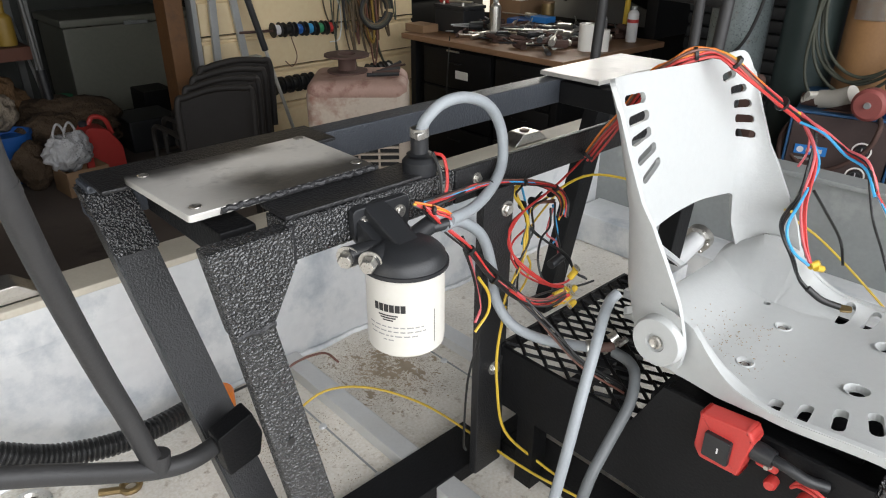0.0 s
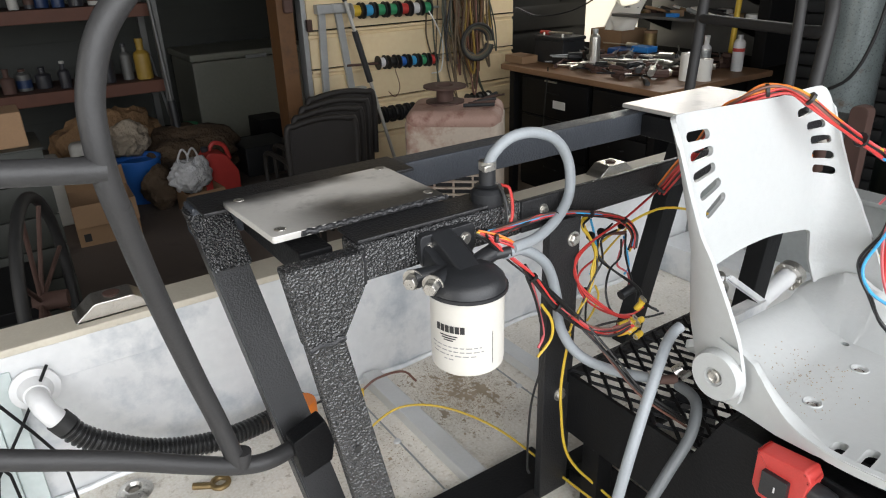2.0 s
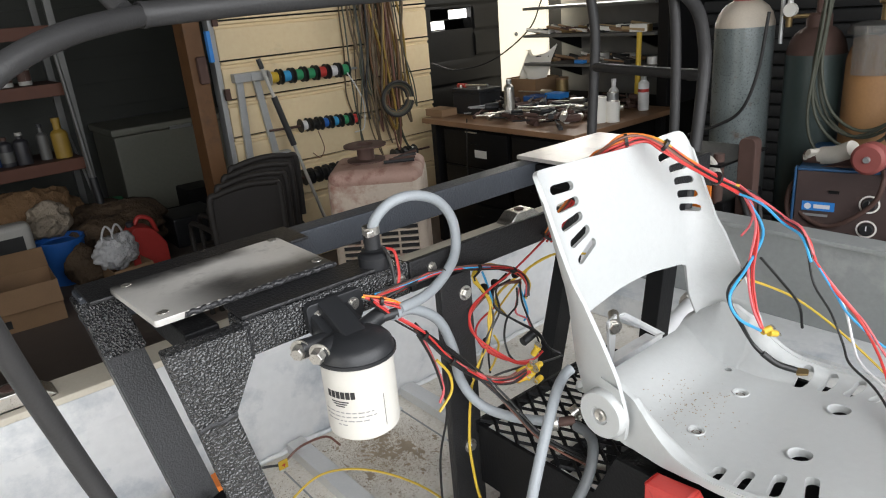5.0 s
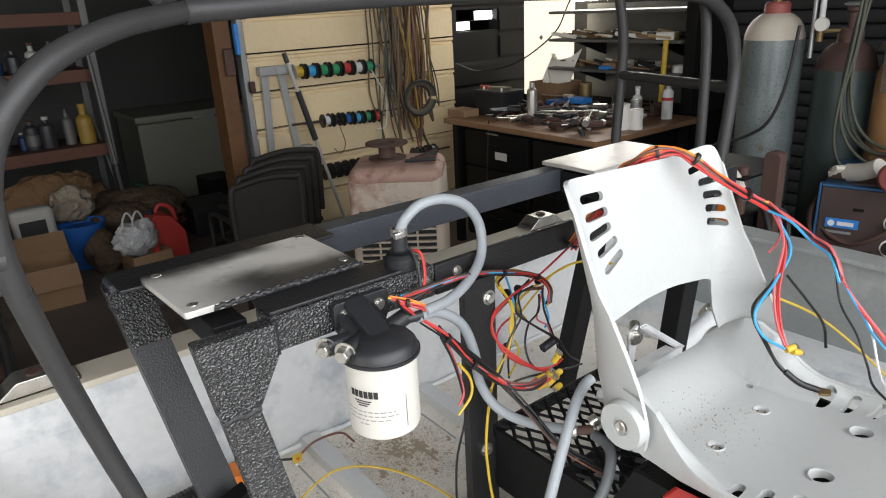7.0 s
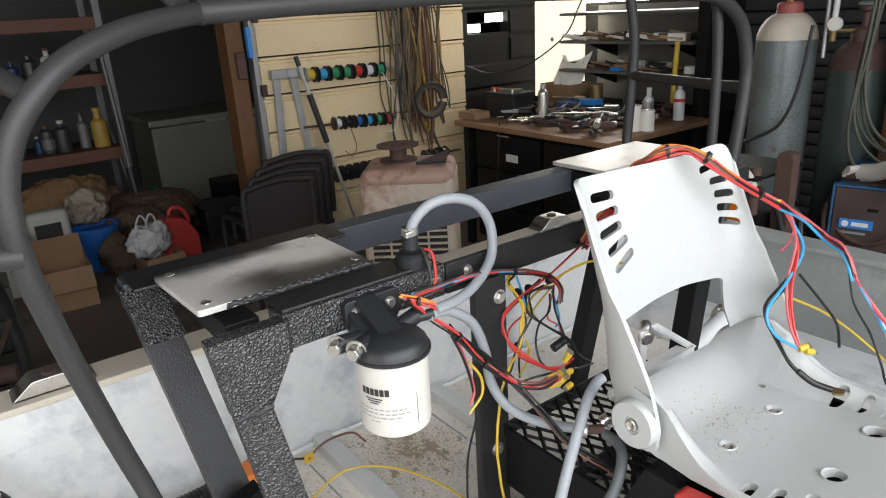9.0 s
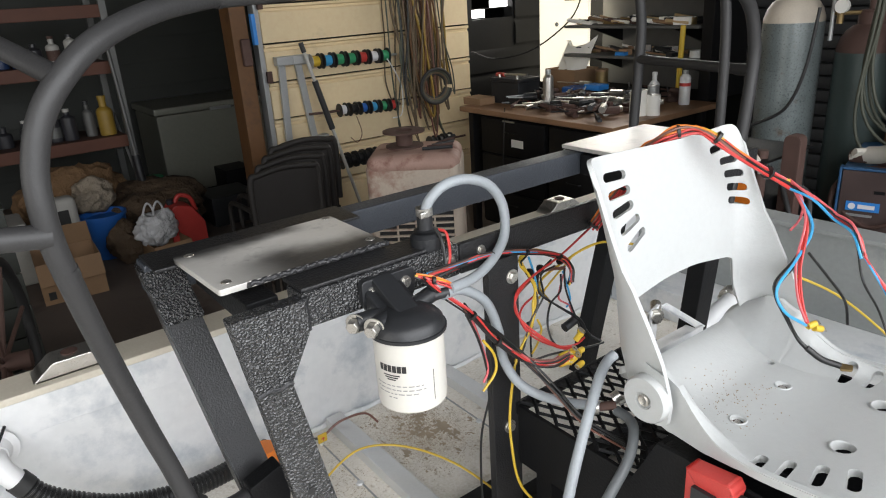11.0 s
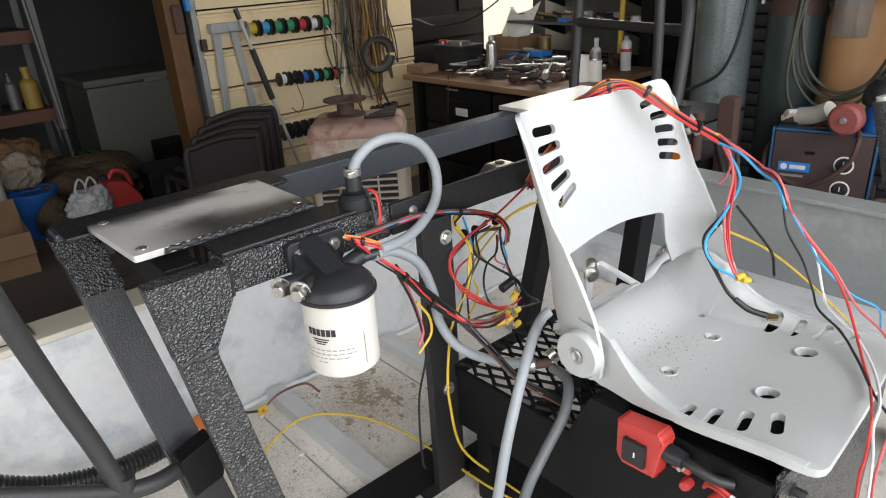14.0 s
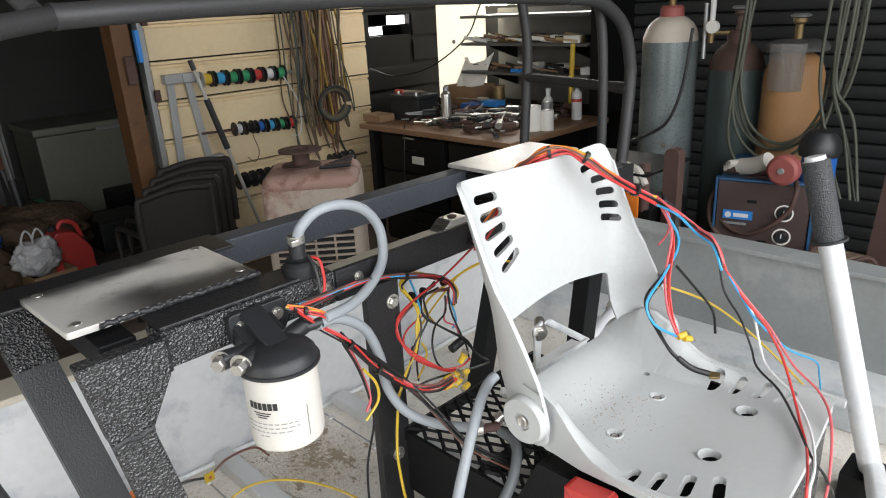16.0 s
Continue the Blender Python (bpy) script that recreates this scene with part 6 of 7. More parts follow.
part("toggle", box(-0.012, -0.001, -0.075, -0.065, 0.66, 0.685, 0.002, WM), STEEL, welder)
part("running_gear", box(0.0, 0.6, -0.19, 0.19, 0.14, 0.6, 0.01, WM), RUST, welder)
for y in (-0.17, 0.17):
    part("wheel", lathe([(0, -0.02), (0.06, -0.02), (0.07, -0.012), (0.07, 0.012), (0.06, 0.02), (0, 0.02)], 0, 0, 0, 24, WM @ Matrix.Translation((0.1, y, 0.07)) @ Matrix.Rotation(radians(90), 4, "X")), RUBBER, welder)
hose("dusty welding lead looped over the welder", [(2.7, 0.66, 0.66), (2.68, 0.78, 0.68), (2.69, 0.88, 0.75), (2.72, 0.9, 0.86), (2.75, 0.83, 0.93), (2.78, 0.7, 0.96)], 0.011, RUST, "welding_lead")
hose("dusty welding lead hanging over the front", [(2.76, 0.6, 0.955), (2.71, 0.58, 0.93), (2.70, 0.6, 0.85), (2.69, 0.68, 0.77), (2.69, 0.76, 0.74), (2.7, 0.85, 0.78), (2.73, 0.89, 0.88)], 0.009, RUST, "welding_lead")
for k in range(7):
    hose("coiled dusty cable beside the welder", [(2.62 + 0.012 * k, 0.42 + 0.015 * k, 0.60 + 0.012 * k), (2.7, 0.5 - 0.012 * k, 0.72 - 0.01 * k), (2.8, 0.42 - 0.015 * k, 0.70), (2.78, 0.28, 0.60), (2.66, 0.26, 0.42 + 0.01 * k), (2.64, 0.3, 0.1), (2.66, 0.4, 0.012)], 0.009, CORD if k % 2 else RUST, "welder_cable", group="coiled welder cable")
glove = bmesh.new()
sweep([(2.78, 0.82, 0.985), (2.76, 0.76, 1.0), (2.74, 0.7, 1.03)], 0.034, 12, True, glove)
for k in range(4):
    sweep([(2.78, 0.82, 0.985 + 0.006 * k), (2.76 - 0.01 * k, 0.88 - 0.01 * k, 0.975 + 0.01 * k)], 0.012, 8, False, glove)
solo("work_glove", glove, LEATHER, "pale leather work glove on the welder", "glove")
grinder = thing("angle_grinder", 2.75, 0.6, 0.96, "dusty red-brown grinder lying on the welder", "grinder")
part("disc_guard", lathe([(0, 0), (0.052, 0), (0.056, 0.01), (0.056, 0.05), (0.045, 0.06), (0, 0.06)], 2.7, 0.62, 1.02, 28, R_X), REDNECK, grinder)
part("hub", lathe([(0, 0.06), (0.012, 0.06), (0.01, 0.07), (0, 0.07)], 2.7, 0.62, 1.02, 12, R_X), GALV, grinder)
part("body", sweep([(2.73, 0.62, 1.0), (2.76, 0.74, 0.985), (2.78, 0.88, 0.975)], 0.024, 12), RUST, grinder)
mask = solo("welding_mask", lathe([(0.07, 0), (0.075, 0.02), (0.068, 0.06), (0.045, 0.09), (0, 0.1)], 2.84, 0.56, 1.05, 24), BLACKPL, "dark rounded welding mask on the welder", "mask")
for x, y, z, r in ((2.85, 0.56, 0.95, 0.06),):
    solo("tool_roll", lathe([(0, 0), (r, 0), (r, 0.1), (0, 0.1)], x, y, z, 18), BLUEPL, "dark blue tin under the mask", "tin")
lean = solo("angle_iron", prism([(0.35, 0.0), (0.42, 0.0), (0.36, 1.12), (0.29, 1.12)], 3.0, 3.04, "x"), RUST, "dark steel angle leaning behind the welder", "steel bar")
# rusty machinery left of the welder
pile = thing("wire_feeder", 2.5, 1.1, 0, "rusty wire feeder with gloves on its top", "machine")
part("body", box(2.4, 2.7, 1.0, 1.3, 0.0, 0.86, 0.012), DESK, pile)
part("guard", prism(rounded([(0.92, 0.7), (0.985, 0.7), (0.985, 1.1), (0.92, 1.1)], 0.03), 2.45, 2.5, "x", 0.006), RUST, pile)
part("panel", box(2.39, 2.4, 1.05, 1.18, 0.8, 0.92, 0.003), W_ORANGE, pile, "orange front panel")
part("chain_post", sweep([(2.42, 1.04, 0.5), (2.42, 1.04, 1.04)], 0.02, 10, False), RUST, pile)
part("shelf", box(2.36, 2.72, 1.0, 1.42, 1.0, 1.01, 0.003), DESK, pile)
gl2 = bmesh.new()
for k in range(4):
    sweep([(2.4, 1.2 - 0.03 * k, 1.03), (2.38, 1.14 - 0.03 * k, 1.02), (2.37, 1.1 - 0.03 * k, 0.97)], 0.014, 8, True, gl2)
solo("work_glove", gl2, LEATHER, "dirty work glove hanging on the feeder", "glove")
for k in range(6):
    hose("dusty dark cable beside the feeder", [(2.46 + 0.03 * k, 0.98, 0.92 - 0.05 * k), (2.4 + 0.02 * k, 0.9, 0.8 - 0.04 * k), (2.42, 0.86 + 0.02 * k, 0.6), (2.45 + 0.02 * k, 1.0, 0.42)], 0.01, RUST if k % 2 else RUBBER, "machine_cable", group="feeder cables")

# ---- things on the garage door ----


def spool(x, y, z, colour, parent_group, r=0.05, w=0.066):
    o = thing("wire_spool", x, y, z, "small reel of coloured wire on a rod", "spool", parent_group)
    m = Matrix.Rotation(radians(90), 4, "Y")
    part("flange", lathe([(0.008, 0), (r, 0), (r, 0.004), (0.008, 0.004)], x - w / 2, y, z, 20, m), DULLWHITE if colour == W_YEL else BLACKPL, o)
    part("flange", lathe([(0.008, w - 0.004), (r, w - 0.004), (r, w), (0.008, w)], x - w / 2, y, z, 20, m), BLACKPL, o)
    part("winding", lathe([(r * 0.3, 0.004), (r * 0.66, 0.006), (r * 0.72, w / 2), (r * 0.66, w - 0.006), (r * 0.3, w - 0.004)], x - w / 2, y, z, 20, m), colour, o)
    return o


rod1 = solo("spool_rod", sweep([(1.95, 3.9, 1.283), (2.72, 3.9, 1.268)], 0.008, 8, False), GALV, "thin steel rod carrying wire spools", "rod", "spool rods")
for i, m in enumerate((W_YEL, W_BLUE, GREEN, GREEN, RED, W_WHITE, GREEN)):
    spool(2.085 + 0.088 * i, 3.9, 1.283 - 0.0022 * i, m, "upper row of spools")
rod2 = solo("spool_rod", sweep([(2.0, 3.9, 0.955), (2.72, 3.9, 0.925)], 0.008, 8, False), RUST, "rusty rod carrying wire spools", "rod", "spool rods")
for i, m in enumerate((W_WHITE, W_BLACK, BLUEPL, W_BLUE, GREEN, W_RED)):
    spool(2.25 + 0.08 * i, 3.9, 0.948 - 0.004 * i, m, "middle row of spools", 0.046, 0.052)
rod3 = solo("spool_rod", sweep([(2.1, 3.9, 0.60), (3.3, 3.9, 0.60)], 0.008, 8, False), RUST, "low rod carrying black spools", "rod", "spool rods")
for i in range(5):
    spool(2.22 + 0.06 * i, 3.9, 0.60, W_BLACK, "low row of spools", 0.056, 0.048)
for i in range(3):
    spool(2.98 + 0.075 * i, 3.9, 0.60, W_WHITE if i == 2 else W_BLACK, "low row of spools", 0.05, 0.05)
for x0, x1, z1, z0 in ((1.86, 1.83, 1.3, 0.45), (1.97, 2.06, 1.3, 0.5)):
    c = thing("bar_clamp", x0, 3.9, z0, "grey steel bar clamp hung on the door", "clamp", "bar clamps")
    part("bar", prism([(x0 - 0.022, z1), (x0 + 0.022, z1), (x1 + 0.022, z0), (x1 - 0.022, z0)], 3.905, 3.93, "y", 0.002), GALV, c)
    part("jaw", box(x0 - 0.04, x0 + 0.07, 3.88, 3.94, z1 - 0.02, z1 + 0.035, 0.004), GALV, c)
    part("slide_jaw", box(x1 - 0.05, x1 + 0.06, 3.88, 3.94, z0 + 0.25, z0 + 0.31, 0.004), GALV, c)
broom = thing("broom_pole", 2.3, 3.8, 0, "white metal pole with a dark foam grip", "pole")
part("pole", sweep([(1.985, 3.84, 1.37), (2.33, 3.78, 0.0)], 0.011, 10, False), DULLWHITE, broom)
part("grip", sweep([(2.035, 3.831, 1.17), (2.115, 3.817, 0.85)], 0.02, 10, False), BLACKPL, broom)
part("cap", sweep([(1.975, 3.842, 1.41), (1.99, 3.839, 1.35)], 0.016, 10, False), BLACKPL, broom)
random.seed(7)
for k in range(28):
    x = random.uniform(2.64, 2.98)
    drop = random.uniform(0.62, 1.15)
    lean_, wide = random.uniform(-0.05, 0.3), random.uniform(0.03, 0.14)
    yy = random.uniform(3.84, 3.93)
    left = [(x + lean_ * t + random.uniform(-0.035, 0.035), yy, 2.45 - (2.45 - drop) * t) for t in (0, 0.25, 0.5, 0.7, 0.88)]
    right = [(x + lean_ * t + wide * math.sin(math.pi * (0.25 + 0.7 * t)) + random.uniform(-0.035, 0.035), yy - 0.012, 2.45 - (2.45 - drop) * t) for t in (0.9, 0.65, 0.4, 0.0)]
    hose("long extension cord hanging on the door", left + [(x + lean_ + wide * 0.5, yy - 0.006, drop)] + right, random.uniform(0.004, 0.0085), OCHRE if k in (3, 11) else random.choice((CORD, CORD, OLIVE, W_BROWN, RUBBER, TIMBER)), "extension_cord", "cord", "hanging cords")
for k in range(4):
    pts = [(2.99 + (0.1 + 0.012 * k) * math.cos(a), 3.84 - 0.008 * k, 1.02 + (0.085 + 0.012 * k) * math.sin(a)) for a in np.linspace(0, 2 * math.pi * 0.96, 14)]
    hose("coiled dark cord hung on the door", pts, 0.011, (RUBBER, CORD, OLIVE, RUBBER)[k], "cord_coil", "cord", "coiled cords")
solo("door_pulley", lathe([(0.008, 0), (0.045, 0), (0.035, 0.012), (0.045, 0.024), (0.008, 0.024)], 2.55, 3.95, 1.72, 18, R_Y), GALV, "small steel cable pulley on the door", "pulley")
hose("white wire end curling from a spool", [(2.62, 3.87, 1.25), (2.68, 3.86, 1.14), (2.72, 3.86, 1.02), (2.7, 3.86, 0.86), (2.62, 3.86, 0.84)], 0.004, W_WHITE, "loose_wire", "wire")
hose("thin dark wire curling from a spool", [(2.33, 3.86, 0.9), (2.36, 3.86, 0.78), (2.32, 3.86, 0.72), (2.27, 3.86, 0.76)], 0.003, W_BROWN, "loose_wire", "wire")
solo("blue_level", box(1.685, 1.71, 3.86, 3.9, 1.42, 1.6, 0.004), BLUETAPE, "blue spirit level hung by the post", "level")
tri = thing("wooden_bracket", 1.55, 3.85, 1.75, "triangular wooden bracket on the post", "bracket")
for a, b in (((1.49, 1.77), (1.64, 1.745)), ((1.49, 1.77), (1.575, 1.9)), ((1.575, 1.9), (1.64, 1.745))):
    part("rail", sweep([(a[0], 3.88, a[1]), (b[0], 3.88, b[1])], 0.016, 4, False), TIMBER, tri)
solo("red_rag", box(1.61, 1.67, 3.88, 3.918, 1.3, 1.46, 0.012), RUST, "dark red rag hung on the post", "rag")

# ---- evaporative cooler ----
cool = thing("evaporative_cooler", 2.02, 2.72, 0, "dusty beige evaporative air cooler on castors", "cooler")
CM = Matrix.Translation((2.0, 2.69, 0)) @ Matrix.Rotation(radians(-41), 4, "Z") @ Matrix.Diagonal((1.22, 1.2, 1, 1))
part("body", box(-0.2, 0.2, -0.165, 0.165, 0.06, 0.86, 0.035, CM, seg=4), COOLER, cool)
part("top", box(-0.195, 0.195, -0.17, 0.16, 0.8, 0.9, 0.045, CM, seg=5), COOLERTOP, cool, "reddish dust-covered top")
part("grille_back", box(-0.16, 0.16, -0.168, -0.16, 0.36, 0.68, 0.004, CM), BLACKPL, cool)
for k in range(9):
    z = 0.375 + 0.034 * k
    part("louvre", box(-0.16, 0.16, -0.182, -0.166, z, z + 0.01, 0.002, CM), COOLER, cool)
for x in (-0.08, 0.0, 0.08):
    part("vane", box(x - 0.004, x + 0.004, -0.176, -0.166, 0.36, 0.68, 0, CM), COOLER, cool)
part("badge", box(-0.03, 0.03, -0.169, -0.165, 0.72, 0.728, 0, CM), GALV, cool)
for x in (-0.16, 0.16):
    part("castor", lathe([(0, -0.015), (0.03, -0.015), (0.03, 0.015), (0, 0.015)], 0, 0, 0, 14, CM @ Matrix.Translation((x, 0, 0.03)) @ Matrix.Rotation(radians(90), 4, "X")), RUBBER, cool)
reel = thing("cable_reel", 1.98, 2.76, 0.9, "rusty brown empty reel on the cooler", "reel")
part("lower_flange", lathe([(0, 0), (0.1, 0), (0.1, 0.008), (0.045, 0.01)], 1.98, 2.76, 0.9, 28), RUST, reel)
part("core", lathe([(0.045, 0.01), (0.045, 0.075)], 1.98, 2.76, 0.9, 24), RUST, reel)
part("upper_flange", lathe([(0.045, 0.075), (0.112, 0.077), (0.112, 0.086), (0.045, 0.087), (0.04, 0.04), (0, 0.04)], 1.98, 2.76, 0.9, 28), RUST, reel)
for k in range(5):
    o = solo("long_tool", sweep([(1.98 + 0.04 * k, 2.6 + 0.012 * k, 0.908), (2.1 + 0.035 * k, 2.5 + 0.04 * k, 0.912 + 0.004 * k)], 0.009, 8, False), RUST if k % 2 else BLACKPL, "dark hand tool lying on the cooler", "tool", "tools on the cooler")

# ---- stacked chairs ----
def stack_chair(dx, dz, first_chair=False):
    c = thing("stacking_chair", 1.45 + dx, 3.25, 0, "dark brown woven chair in a stack", "chair", "stacked chairs")
    x0 = 1.27 + dx
    top = rounded([(x0, 0.42 + dz), (x0 + 0.38, 0.42 + dz), (x0 + 0.40, 0.84 + dz), (x0 + 0.2, 0.88 + dz), (x0 + 0.0, 0.84 + dz)], 0.04)
    part("backrest", prism(top, 3.186 + dx * 0.6, 3.2 + dx * 0.6, "y", 0.004), WICKER, c)
    rail = [(x0 + 0.0, 3.192 + dx * 0.6, 0.5 + dz), (x0 + 0.0, 3.192 + dx * 0.6, 0.82 + dz), (x0 + 0.05, 3.192 + dx * 0.6, 0.858 + dz), (x0 + 0.2, 3.192 + dx * 0.6, 0.876 + dz), (x0 + 0.35, 3.192 + dx * 0.6, 0.858 + dz), (x0 + 0.4, 3.192 + dx * 0.6, 0.82 + dz), (x0 + 0.395, 3.192 + dx * 0.6, 0.5 + dz)]
    part("top_rail", sweep(rail, 0.017, 10), WICKER, c)
    part("seat", box(x0, x0 + 0.4, 3.2 + dx * 0.6, 3.62, 0.42 + dz, 0.45 + dz, 0.008), WICKER, c)
    for xx in (x0 + 0.01, x0 + 0.36):
        for yy in (3.2 + dx * 0.6, 3.57):
            part("leg", box(xx, xx + 0.025, yy, yy + 0.025, 0, 0.42 + dz, 0.003), WICKER, c)
    for xx in (x0 - 0.012, x0 + 0.385):
        part("arm", sweep([(xx + 0.01, 3.21 + dx * 0.6, 0.66 + dz), (xx + 0.01, 3.4, 0.66 + dz), (xx + 0.01, 3.56, 0.63 + dz), (xx + 0.01, 3.58, 0.45 + dz)], 0.014, 8), WICKER, c)


for k in range(4):
    stack_chair(0.06 * k, 0.034 * k - 0.06)

# ---- far corner: freezer, rack and clutter ----
fr = thing("chest_freezer", 2.0, 6.5, 0, "old grey-green chest freezer by the far wall", "freezer")
part("body", box(1.62, 2.75, 6.22, 6.95, 0.03, 0.76, 0.02), FREEZER, fr)
part("lid", box(1.60, 2.77, 6.19, 6.97, 0.765, 0.83, 0.018), FREEZER, fr)
part("plinth", box(1.66, 2.7, 6.26, 6.9, 0, 0.03), DESK, fr)
part("lid_handle", box(2.1, 2.3, 6.17, 6.19, 0.755, 0.785, 0.004), GALV, fr)
rackl = thing("pallet_rack", 0.6, 5.75, 0, "steel rack with orange shelf beams", "rack")
for z in (0.765, 1.32, 1.72):
    part("beam", box(-0.35, 1.2, 5.48, 5.53, z - 0.09, z, 0.004), ORANGEBEAM, rackl, "rust-orange steel beam")
    part("shelf_board", box(-0.35, 1.2, 5.53, 6.05, z - 0.03, z - 0.003, 0.002), RUST, rackl)
for x in (-0.38, 1.2):
    for y in (5.48, 6.0):
        part("upright", box(x, x + 0.05, y, y + 0.05, 0, 2.3, 0.003), DULLSTEEL, rackl)
part("brace", sweep([(1.24, 5.5, 0.2), (1.24, 6.02, 0.9)], 0.01, 6, False), GALV, rackl)
random.seed(21)
for z in (0.765, 1.32):
    x = -0.28
    while x < 1.1:
        r = random.uniform(0.03, 0.058)
        h = random.uniform(0.12, 0.27)
        m, what = random.choice(((DULLWHITE, "white plastic bottle on the rack"), (DARKBOTTLE, "dark oil bottle on the rack"), (DARKBOTTLE, "black spray bottle on the rack"), (RUST, "dark red jug on the rack"), (NAVY, "dark blue bottle on the rack"), (DULLSTEEL, "grey metal can on the rack")))
        b0 = jar_thing("bottle", x, 5.6 + random.uniform(0, 0.12), z, r, h, m, what, "bottle", random.choice((DULLWHITE, DARKBOTTLE, RUST)), "cap", random.uniform(0.55, 0.75), "rack bottles", 0.4)
        if random.random() < 0.65:
            part("label", lathe([(r * 1.0, h * 0.14), (r * 1.015, h * 0.15), (r * 1.015, h * 0.5), (r * 1.0, h * 0.51)], b0.location.x, b0.location.y, z, 18), random.choice((DULLWHITE, DULLSTEEL, RUST, RUST, NAVY)), b0, "printed paper label")
        x += 2 * r + random.uniform(0.0, 0.05)
jar_thing("jug", 1.1, 5.62, 0.765, 0.06, 0.3, OCHRE, "yellow jug at the rack end", "jug", OCHRE, shoulder=0.6)
solo("paddle_pole", sweep([(1.17, 5.4, 1.6), (1.2, 5.35, 0.62)], 0.014, 10, False), DULLSTEEL, "shiny metal pole leaning on the rack", "pole")
solo("shovel_handle", sweep([(1.2, 5.35, 0.62), (1.21, 5.3, 0.1)], 0.03, 10, False), BLACKPL, "dark padded lower end of a pole", "pole")


def cloth(x, y, z, sx, sy, h, material, name, label, category, seed, rough=0.35):
    """A crumpled heap: a dome with folds."""
    bm = bmesh.new()
    bmesh.ops.create_icosphere(bm, subdivisions=4, radius=1.0)
    off = Vector((seed * 3.7, seed * 1.3, seed))
    for v in bm.verts:
        n = noise.noise(v.co * 1.4 + off) * rough - abs(noise.noise(v.co * 2.6 + off)) * rough * 0.9 + abs(noise.noise(v.co * 5.5 + off)) * rough * 0.35
        q = v.co * (1 + n)
        v.co = Vector((x + q.x * sx, y + q.y * sy, z + max(0.0, q.z * 0.5 + 0.5) * h))
    return solo(name, bm, material, label, category, angle=60)


def open_box(x, y, z, sx, sy, h, turn, label):
    o = thing("cardboard_box", x, y, z, label, "box", "cardboard boxes")
    m = Matrix.Translation((x, y, z)) @ Matrix.Rotation(radians(turn), 4, "Z")
    t = 0.006
    part("side", box(-sx / 2, sx / 2, -sy / 2, -sy / 2 + t, 0, h, 0, m), CARD, o)
    part("side", box(-sx / 2, sx / 2, sy / 2 - t, sy / 2, 0, h, 0, m), CARD, o)
    part("side", box(-sx / 2, -sx / 2 + t, -sy / 2 + t, sy / 2 - t, 0, h, 0, m), CARD, o)
    part("side", box(sx / 2 - t, sx / 2, -sy / 2 + t, sy / 2 - t, 0, h, 0, m), CARD, o)
    part("base", box(-sx / 2 + t, sx / 2 - t, -sy / 2 + t, sy / 2 - t, 0.001, t, 0, m), CARD, o)
    part("flap", box(-sx / 2, sx / 2, 0, sy * 0.45, 0, t, 0, m @ Matrix.Translation((0, sy / 2 - t, h)) @ Matrix.Rotation(radians(40), 4, "X")), CARD, o)
    part("flap", box(-sx / 2, sx / 2, -sy * 0.4, 0, 0, t, 0, m @ Matrix.Translation((0, -sy / 2 + t, h)) @ Matrix.Rotation(radians(65), 4, "X")), CARD, o)
    part("print_bar", box(-sx / 2 + 0.03, -sx / 2 + 0.07, -sy / 2 - 0.001, -sy / 2, 0.03, 0.08, 0, m), INK, o)
    return o


open_box(0.47, 4.45, 0, 0.36, 0.34, 0.26, -3, "open brown cardboard box on the floor")
open_box(1.1, 4.52, 0, 0.26, 0.24, 0.16, 5, "low cardboard tray holding a bag")
open_box(0.1, 5.2, 0, 0.4, 0.36, 0.3, 10, "brown cardboard box beside the rack")
BAGFILM = mat("thin_white_bag_film", (0.6, 0.6, 0.61), 0.4, 0, 0.12, 8, 1.0, 18, stain=(0.36, 0.36, 0.37), stain_at=0.55, stain_scale=9, depth=0.04)
bag = cloth(1.06, 4.55, 0.12, 0.14, 0.11, 0.26, BAGFILM, "plastic_bag", "crumpled white plastic carrier bag in a tray", "bag", 1, 0.36)
for dx in (-0.035, 0.03):
    part("handle", sweep([(1.06 + dx - 0.03, 4.53, 0.3), (1.06 + dx - 0.035, 4.52, 0.38), (1.06 + dx, 4.52, 0.44), (1.06 + dx + 0.03, 4.53, 0.39), (1.06 + dx + 0.025, 4.54, 0.3)], 0.007, 6), BAGFILM, bag)
cloth(0.88, 4.72, 0.0, 0.12, 0.12, 0.3, FOAM, "rolled_cloth", "tan cloth bundle beside the bag", "cloth", 2)
cloth(1.25, 5.3, 0.0, 0.42, 0.35, 0.42, FOAM, "brown_sacking", "heap of brown cloth and sacking", "cloth", 3)
cloth(0.75, 5.5, 0.0, 0.4, 0.25, 0.62, SACKING, "paper_sack", "crumpled brown paper sack", "sack", 4)
cloth(0.8, 5.1, 0.3, 0.16, 0.12, 0.26, PACKING, "packing_paper", "crumpled pale packing paper", "paper", 5, 0.3)
bucket = thing("bucket", 0.82, 5.0, 0, "blue plastic bucket full of paper", "bucket")
part("pail", lathe([(0, 0), (0.12, 0), (0.15, 0.3), (0.158, 0.3), (0.158, 0.32), (0.145, 0.32), (0.14, 0.28), (0, 0.27)], 0.82, 5.0, 0, 28), BLUEPL, bucket)
sack = thing("feed_sack", 0.52, 4.95, 0, "white printed sack standing on the floor", "sack")
part("sack", merge(box(0.4, 0.66, 4.88, 5.02, 0, 0.5, 0.04, seg=4)), DULLWHITE, sack)
part("print_bar", box(0.43, 0.62, 4.876, 4.879, 0.2, 0.26), RED, sack)
part("print_bar", box(0.44, 0.6, 4.876, 4.879, 0.3, 0.42), INK, sack)
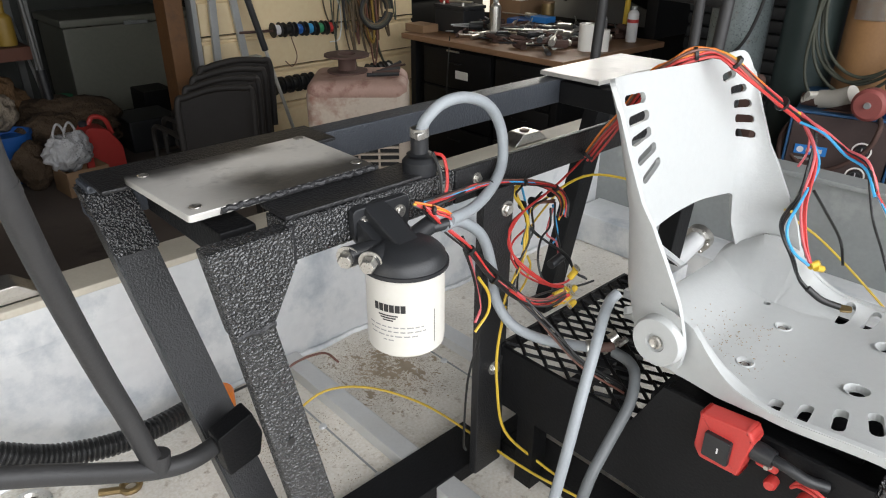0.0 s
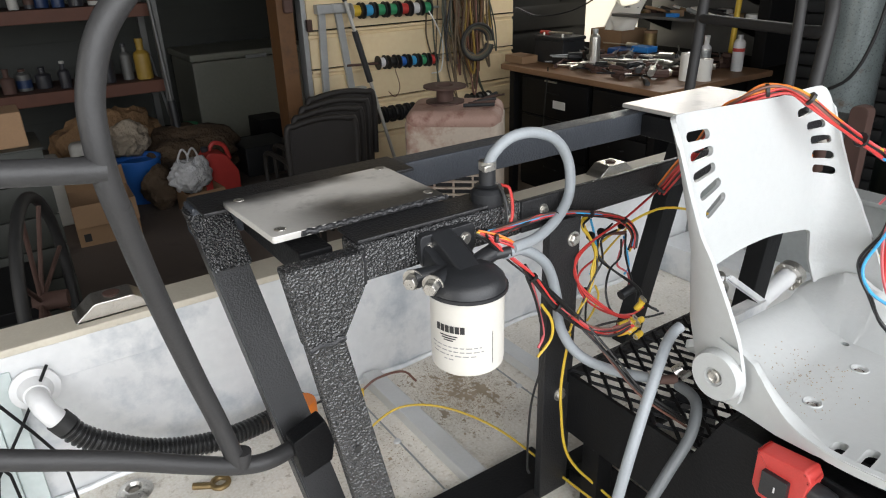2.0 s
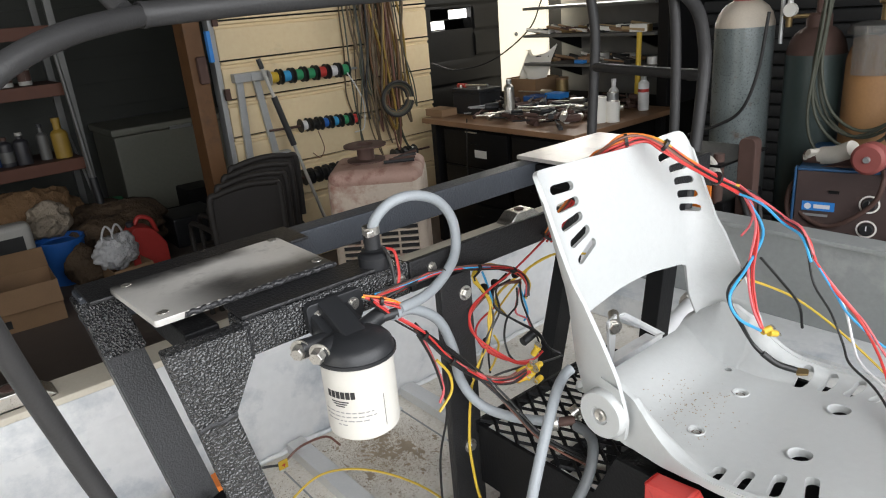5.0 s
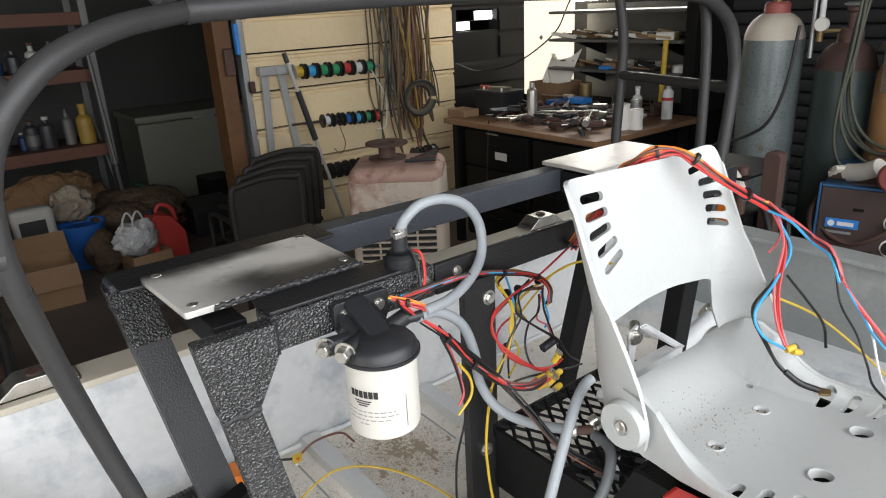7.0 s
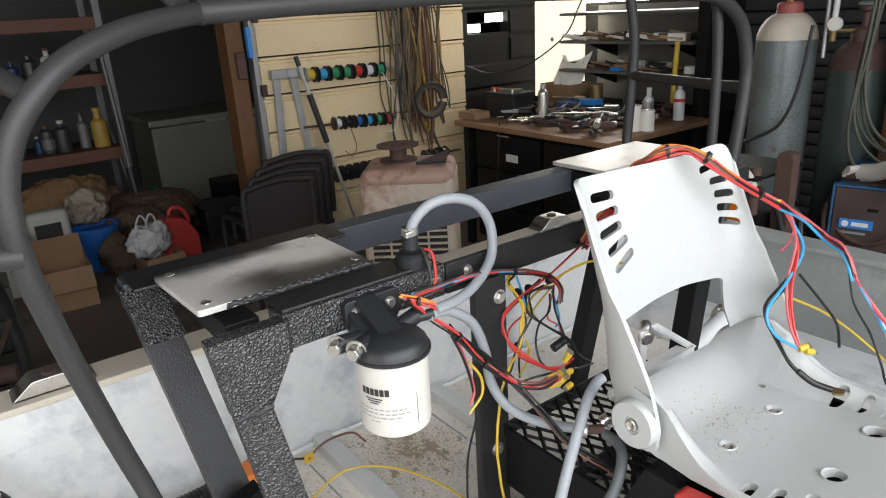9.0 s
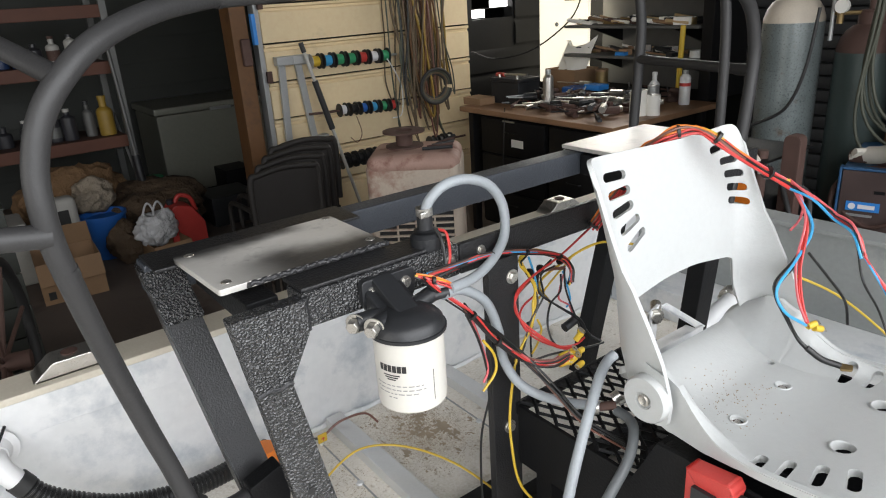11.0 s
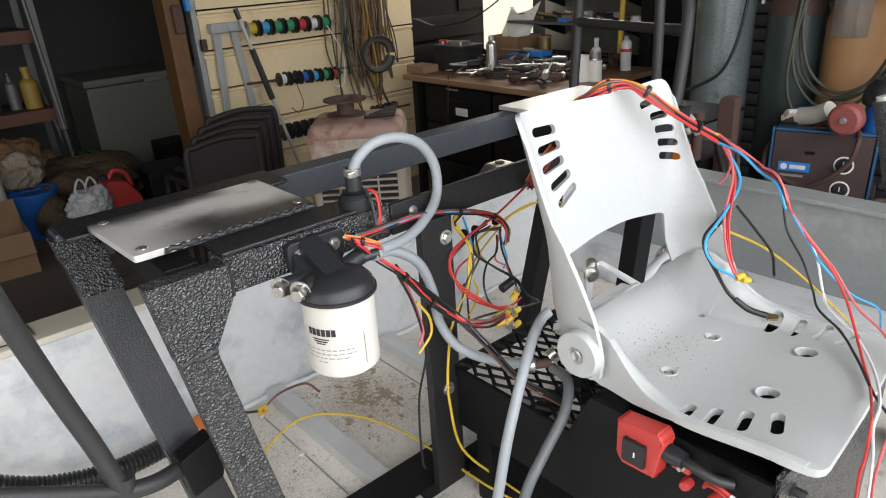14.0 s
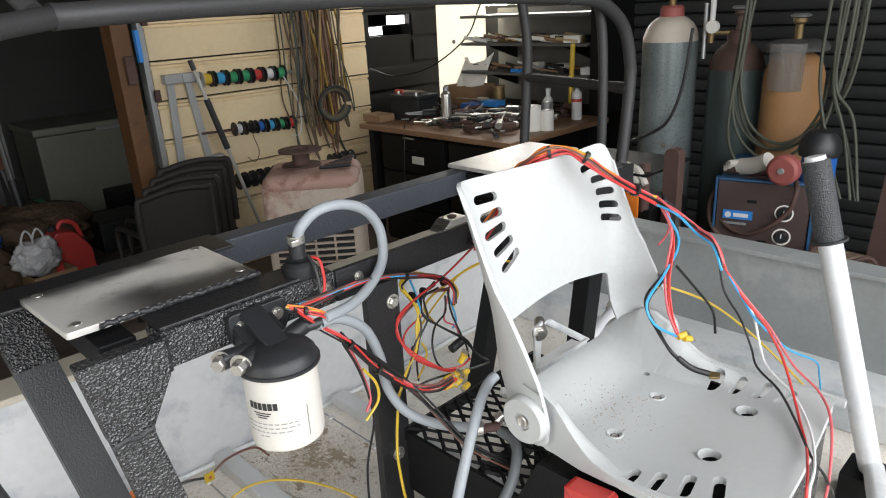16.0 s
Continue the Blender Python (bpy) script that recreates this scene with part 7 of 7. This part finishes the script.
can_ = thing("fuel_can", 1.28, 4.72, 0, "red plastic fuel can on the floor", "fuel can")
part("body", prism(rounded([(1.17, 0), (1.42, 0), (1.42, 0.2), (1.34, 0.33), (1.22, 0.36), (1.17, 0.28)], 0.03), 4.62, 4.8, "y", 0.012), RED, can_)
part("handle", sweep([(1.25, 4.71, 0.355), (1.29, 4.71, 0.4), (1.36, 4.71, 0.37), (1.39, 4.71, 0.27)], 0.016, 10), RED, can_)
part("spout", lathe([(0.026, 0), (0.026, 0.03), (0.02, 0.035), (0, 0.035)], 1.22, 4.71, 0.35, 14), DARKBOTTLE, can_)
tote = solo("storage_tote", box(1.6, 1.98, 5.0, 5.4, 0, 0.24, 0.02), BLACKPL, "black plastic storage tub near the freezer", "tub")
clutter = solo("dark_crate", box(1.95, 2.2, 5.6, 5.9, 0, 0.3, 0.01), DESK, "dark crate of parts by the freezer", "crate")
jar_thing("tub", 1.38, 5.75, 0, 0.08, 0.34, WHITEPL, "white tub with a green lid", "tub", GREEN, "lid", 0.86, neck=0.95)
styro = solo("foam_lid", box(-0.05, 0.33, 4.75, 5.1, 0, 0.42, 0.02), DULLWHITE, "white foam cooler box on the floor", "cooler box")

# cart wheel and parcel near the boat
wheel = thing("cart_wheel", 0.05, 2.65, 0, "dark spoked cart wheel beside the boat", "wheel")
WMx = Matrix.Translation((0.03, 2.62, 0.43)) @ Matrix.Rotation(radians(76), 4, "Z")
ring = [(0.40 * math.cos(a), 0, 0.40 * math.sin(a)) for a in np.linspace(0, 2 * math.pi, 49)]
part("tyre", sweep([WMx @ Vector(p) for p in ring], 0.022, 10, False), RUBBER, wheel)
part("hub", sweep([WMx @ Vector((0, -0.06, 0)), WMx @ Vector((0, 0.06, 0))], 0.035, 14, False), RUST, wheel)
for k in range(8):
    a = k * math.pi / 4 + 0.2
    part("spoke", sweep([WMx @ Vector((0.03 * math.cos(a), 0.03, 0.03 * math.sin(a))), WMx @ Vector((0.39 * math.cos(a), 0, 0.39 * math.sin(a)))], 0.009, 8, False), RUST, wheel)
part("cart_frame", box(-0.5, 0.0, 2.6, 3.1, 0.38, 0.43, 0.006), SATIN, wheel)
part("prop", box(-0.4, -0.35, 2.8, 2.85, 0, 0.38, 0.003), SATIN, wheel)
parcel = solo("parcel", box(-0.05, 0.12, 3.2, 3.4, 0.9, 1.05, 0.008), CARD, "brown taped parcel on the crate", "parcel")
crate = thing("tall_crate", -0.1, 3.3, 0, "dark slatted crate behind the cart wheel", "crate")
for k in range(6):
    part("slat", box(-0.35, 0.16, 3.15, 3.17, 0.15 * k + 0.004, 0.15 * k + 0.146, 0.003), DARKWALL, crate)
part("carcass", box(-0.345, 0.155, 3.171, 3.5, 0.0, 0.89, 0.004), DARKWALL, crate)
part("lid", box(-0.355, 0.165, 3.145, 3.505, 0.891, 0.9, 0.002), DARKWALL, crate)
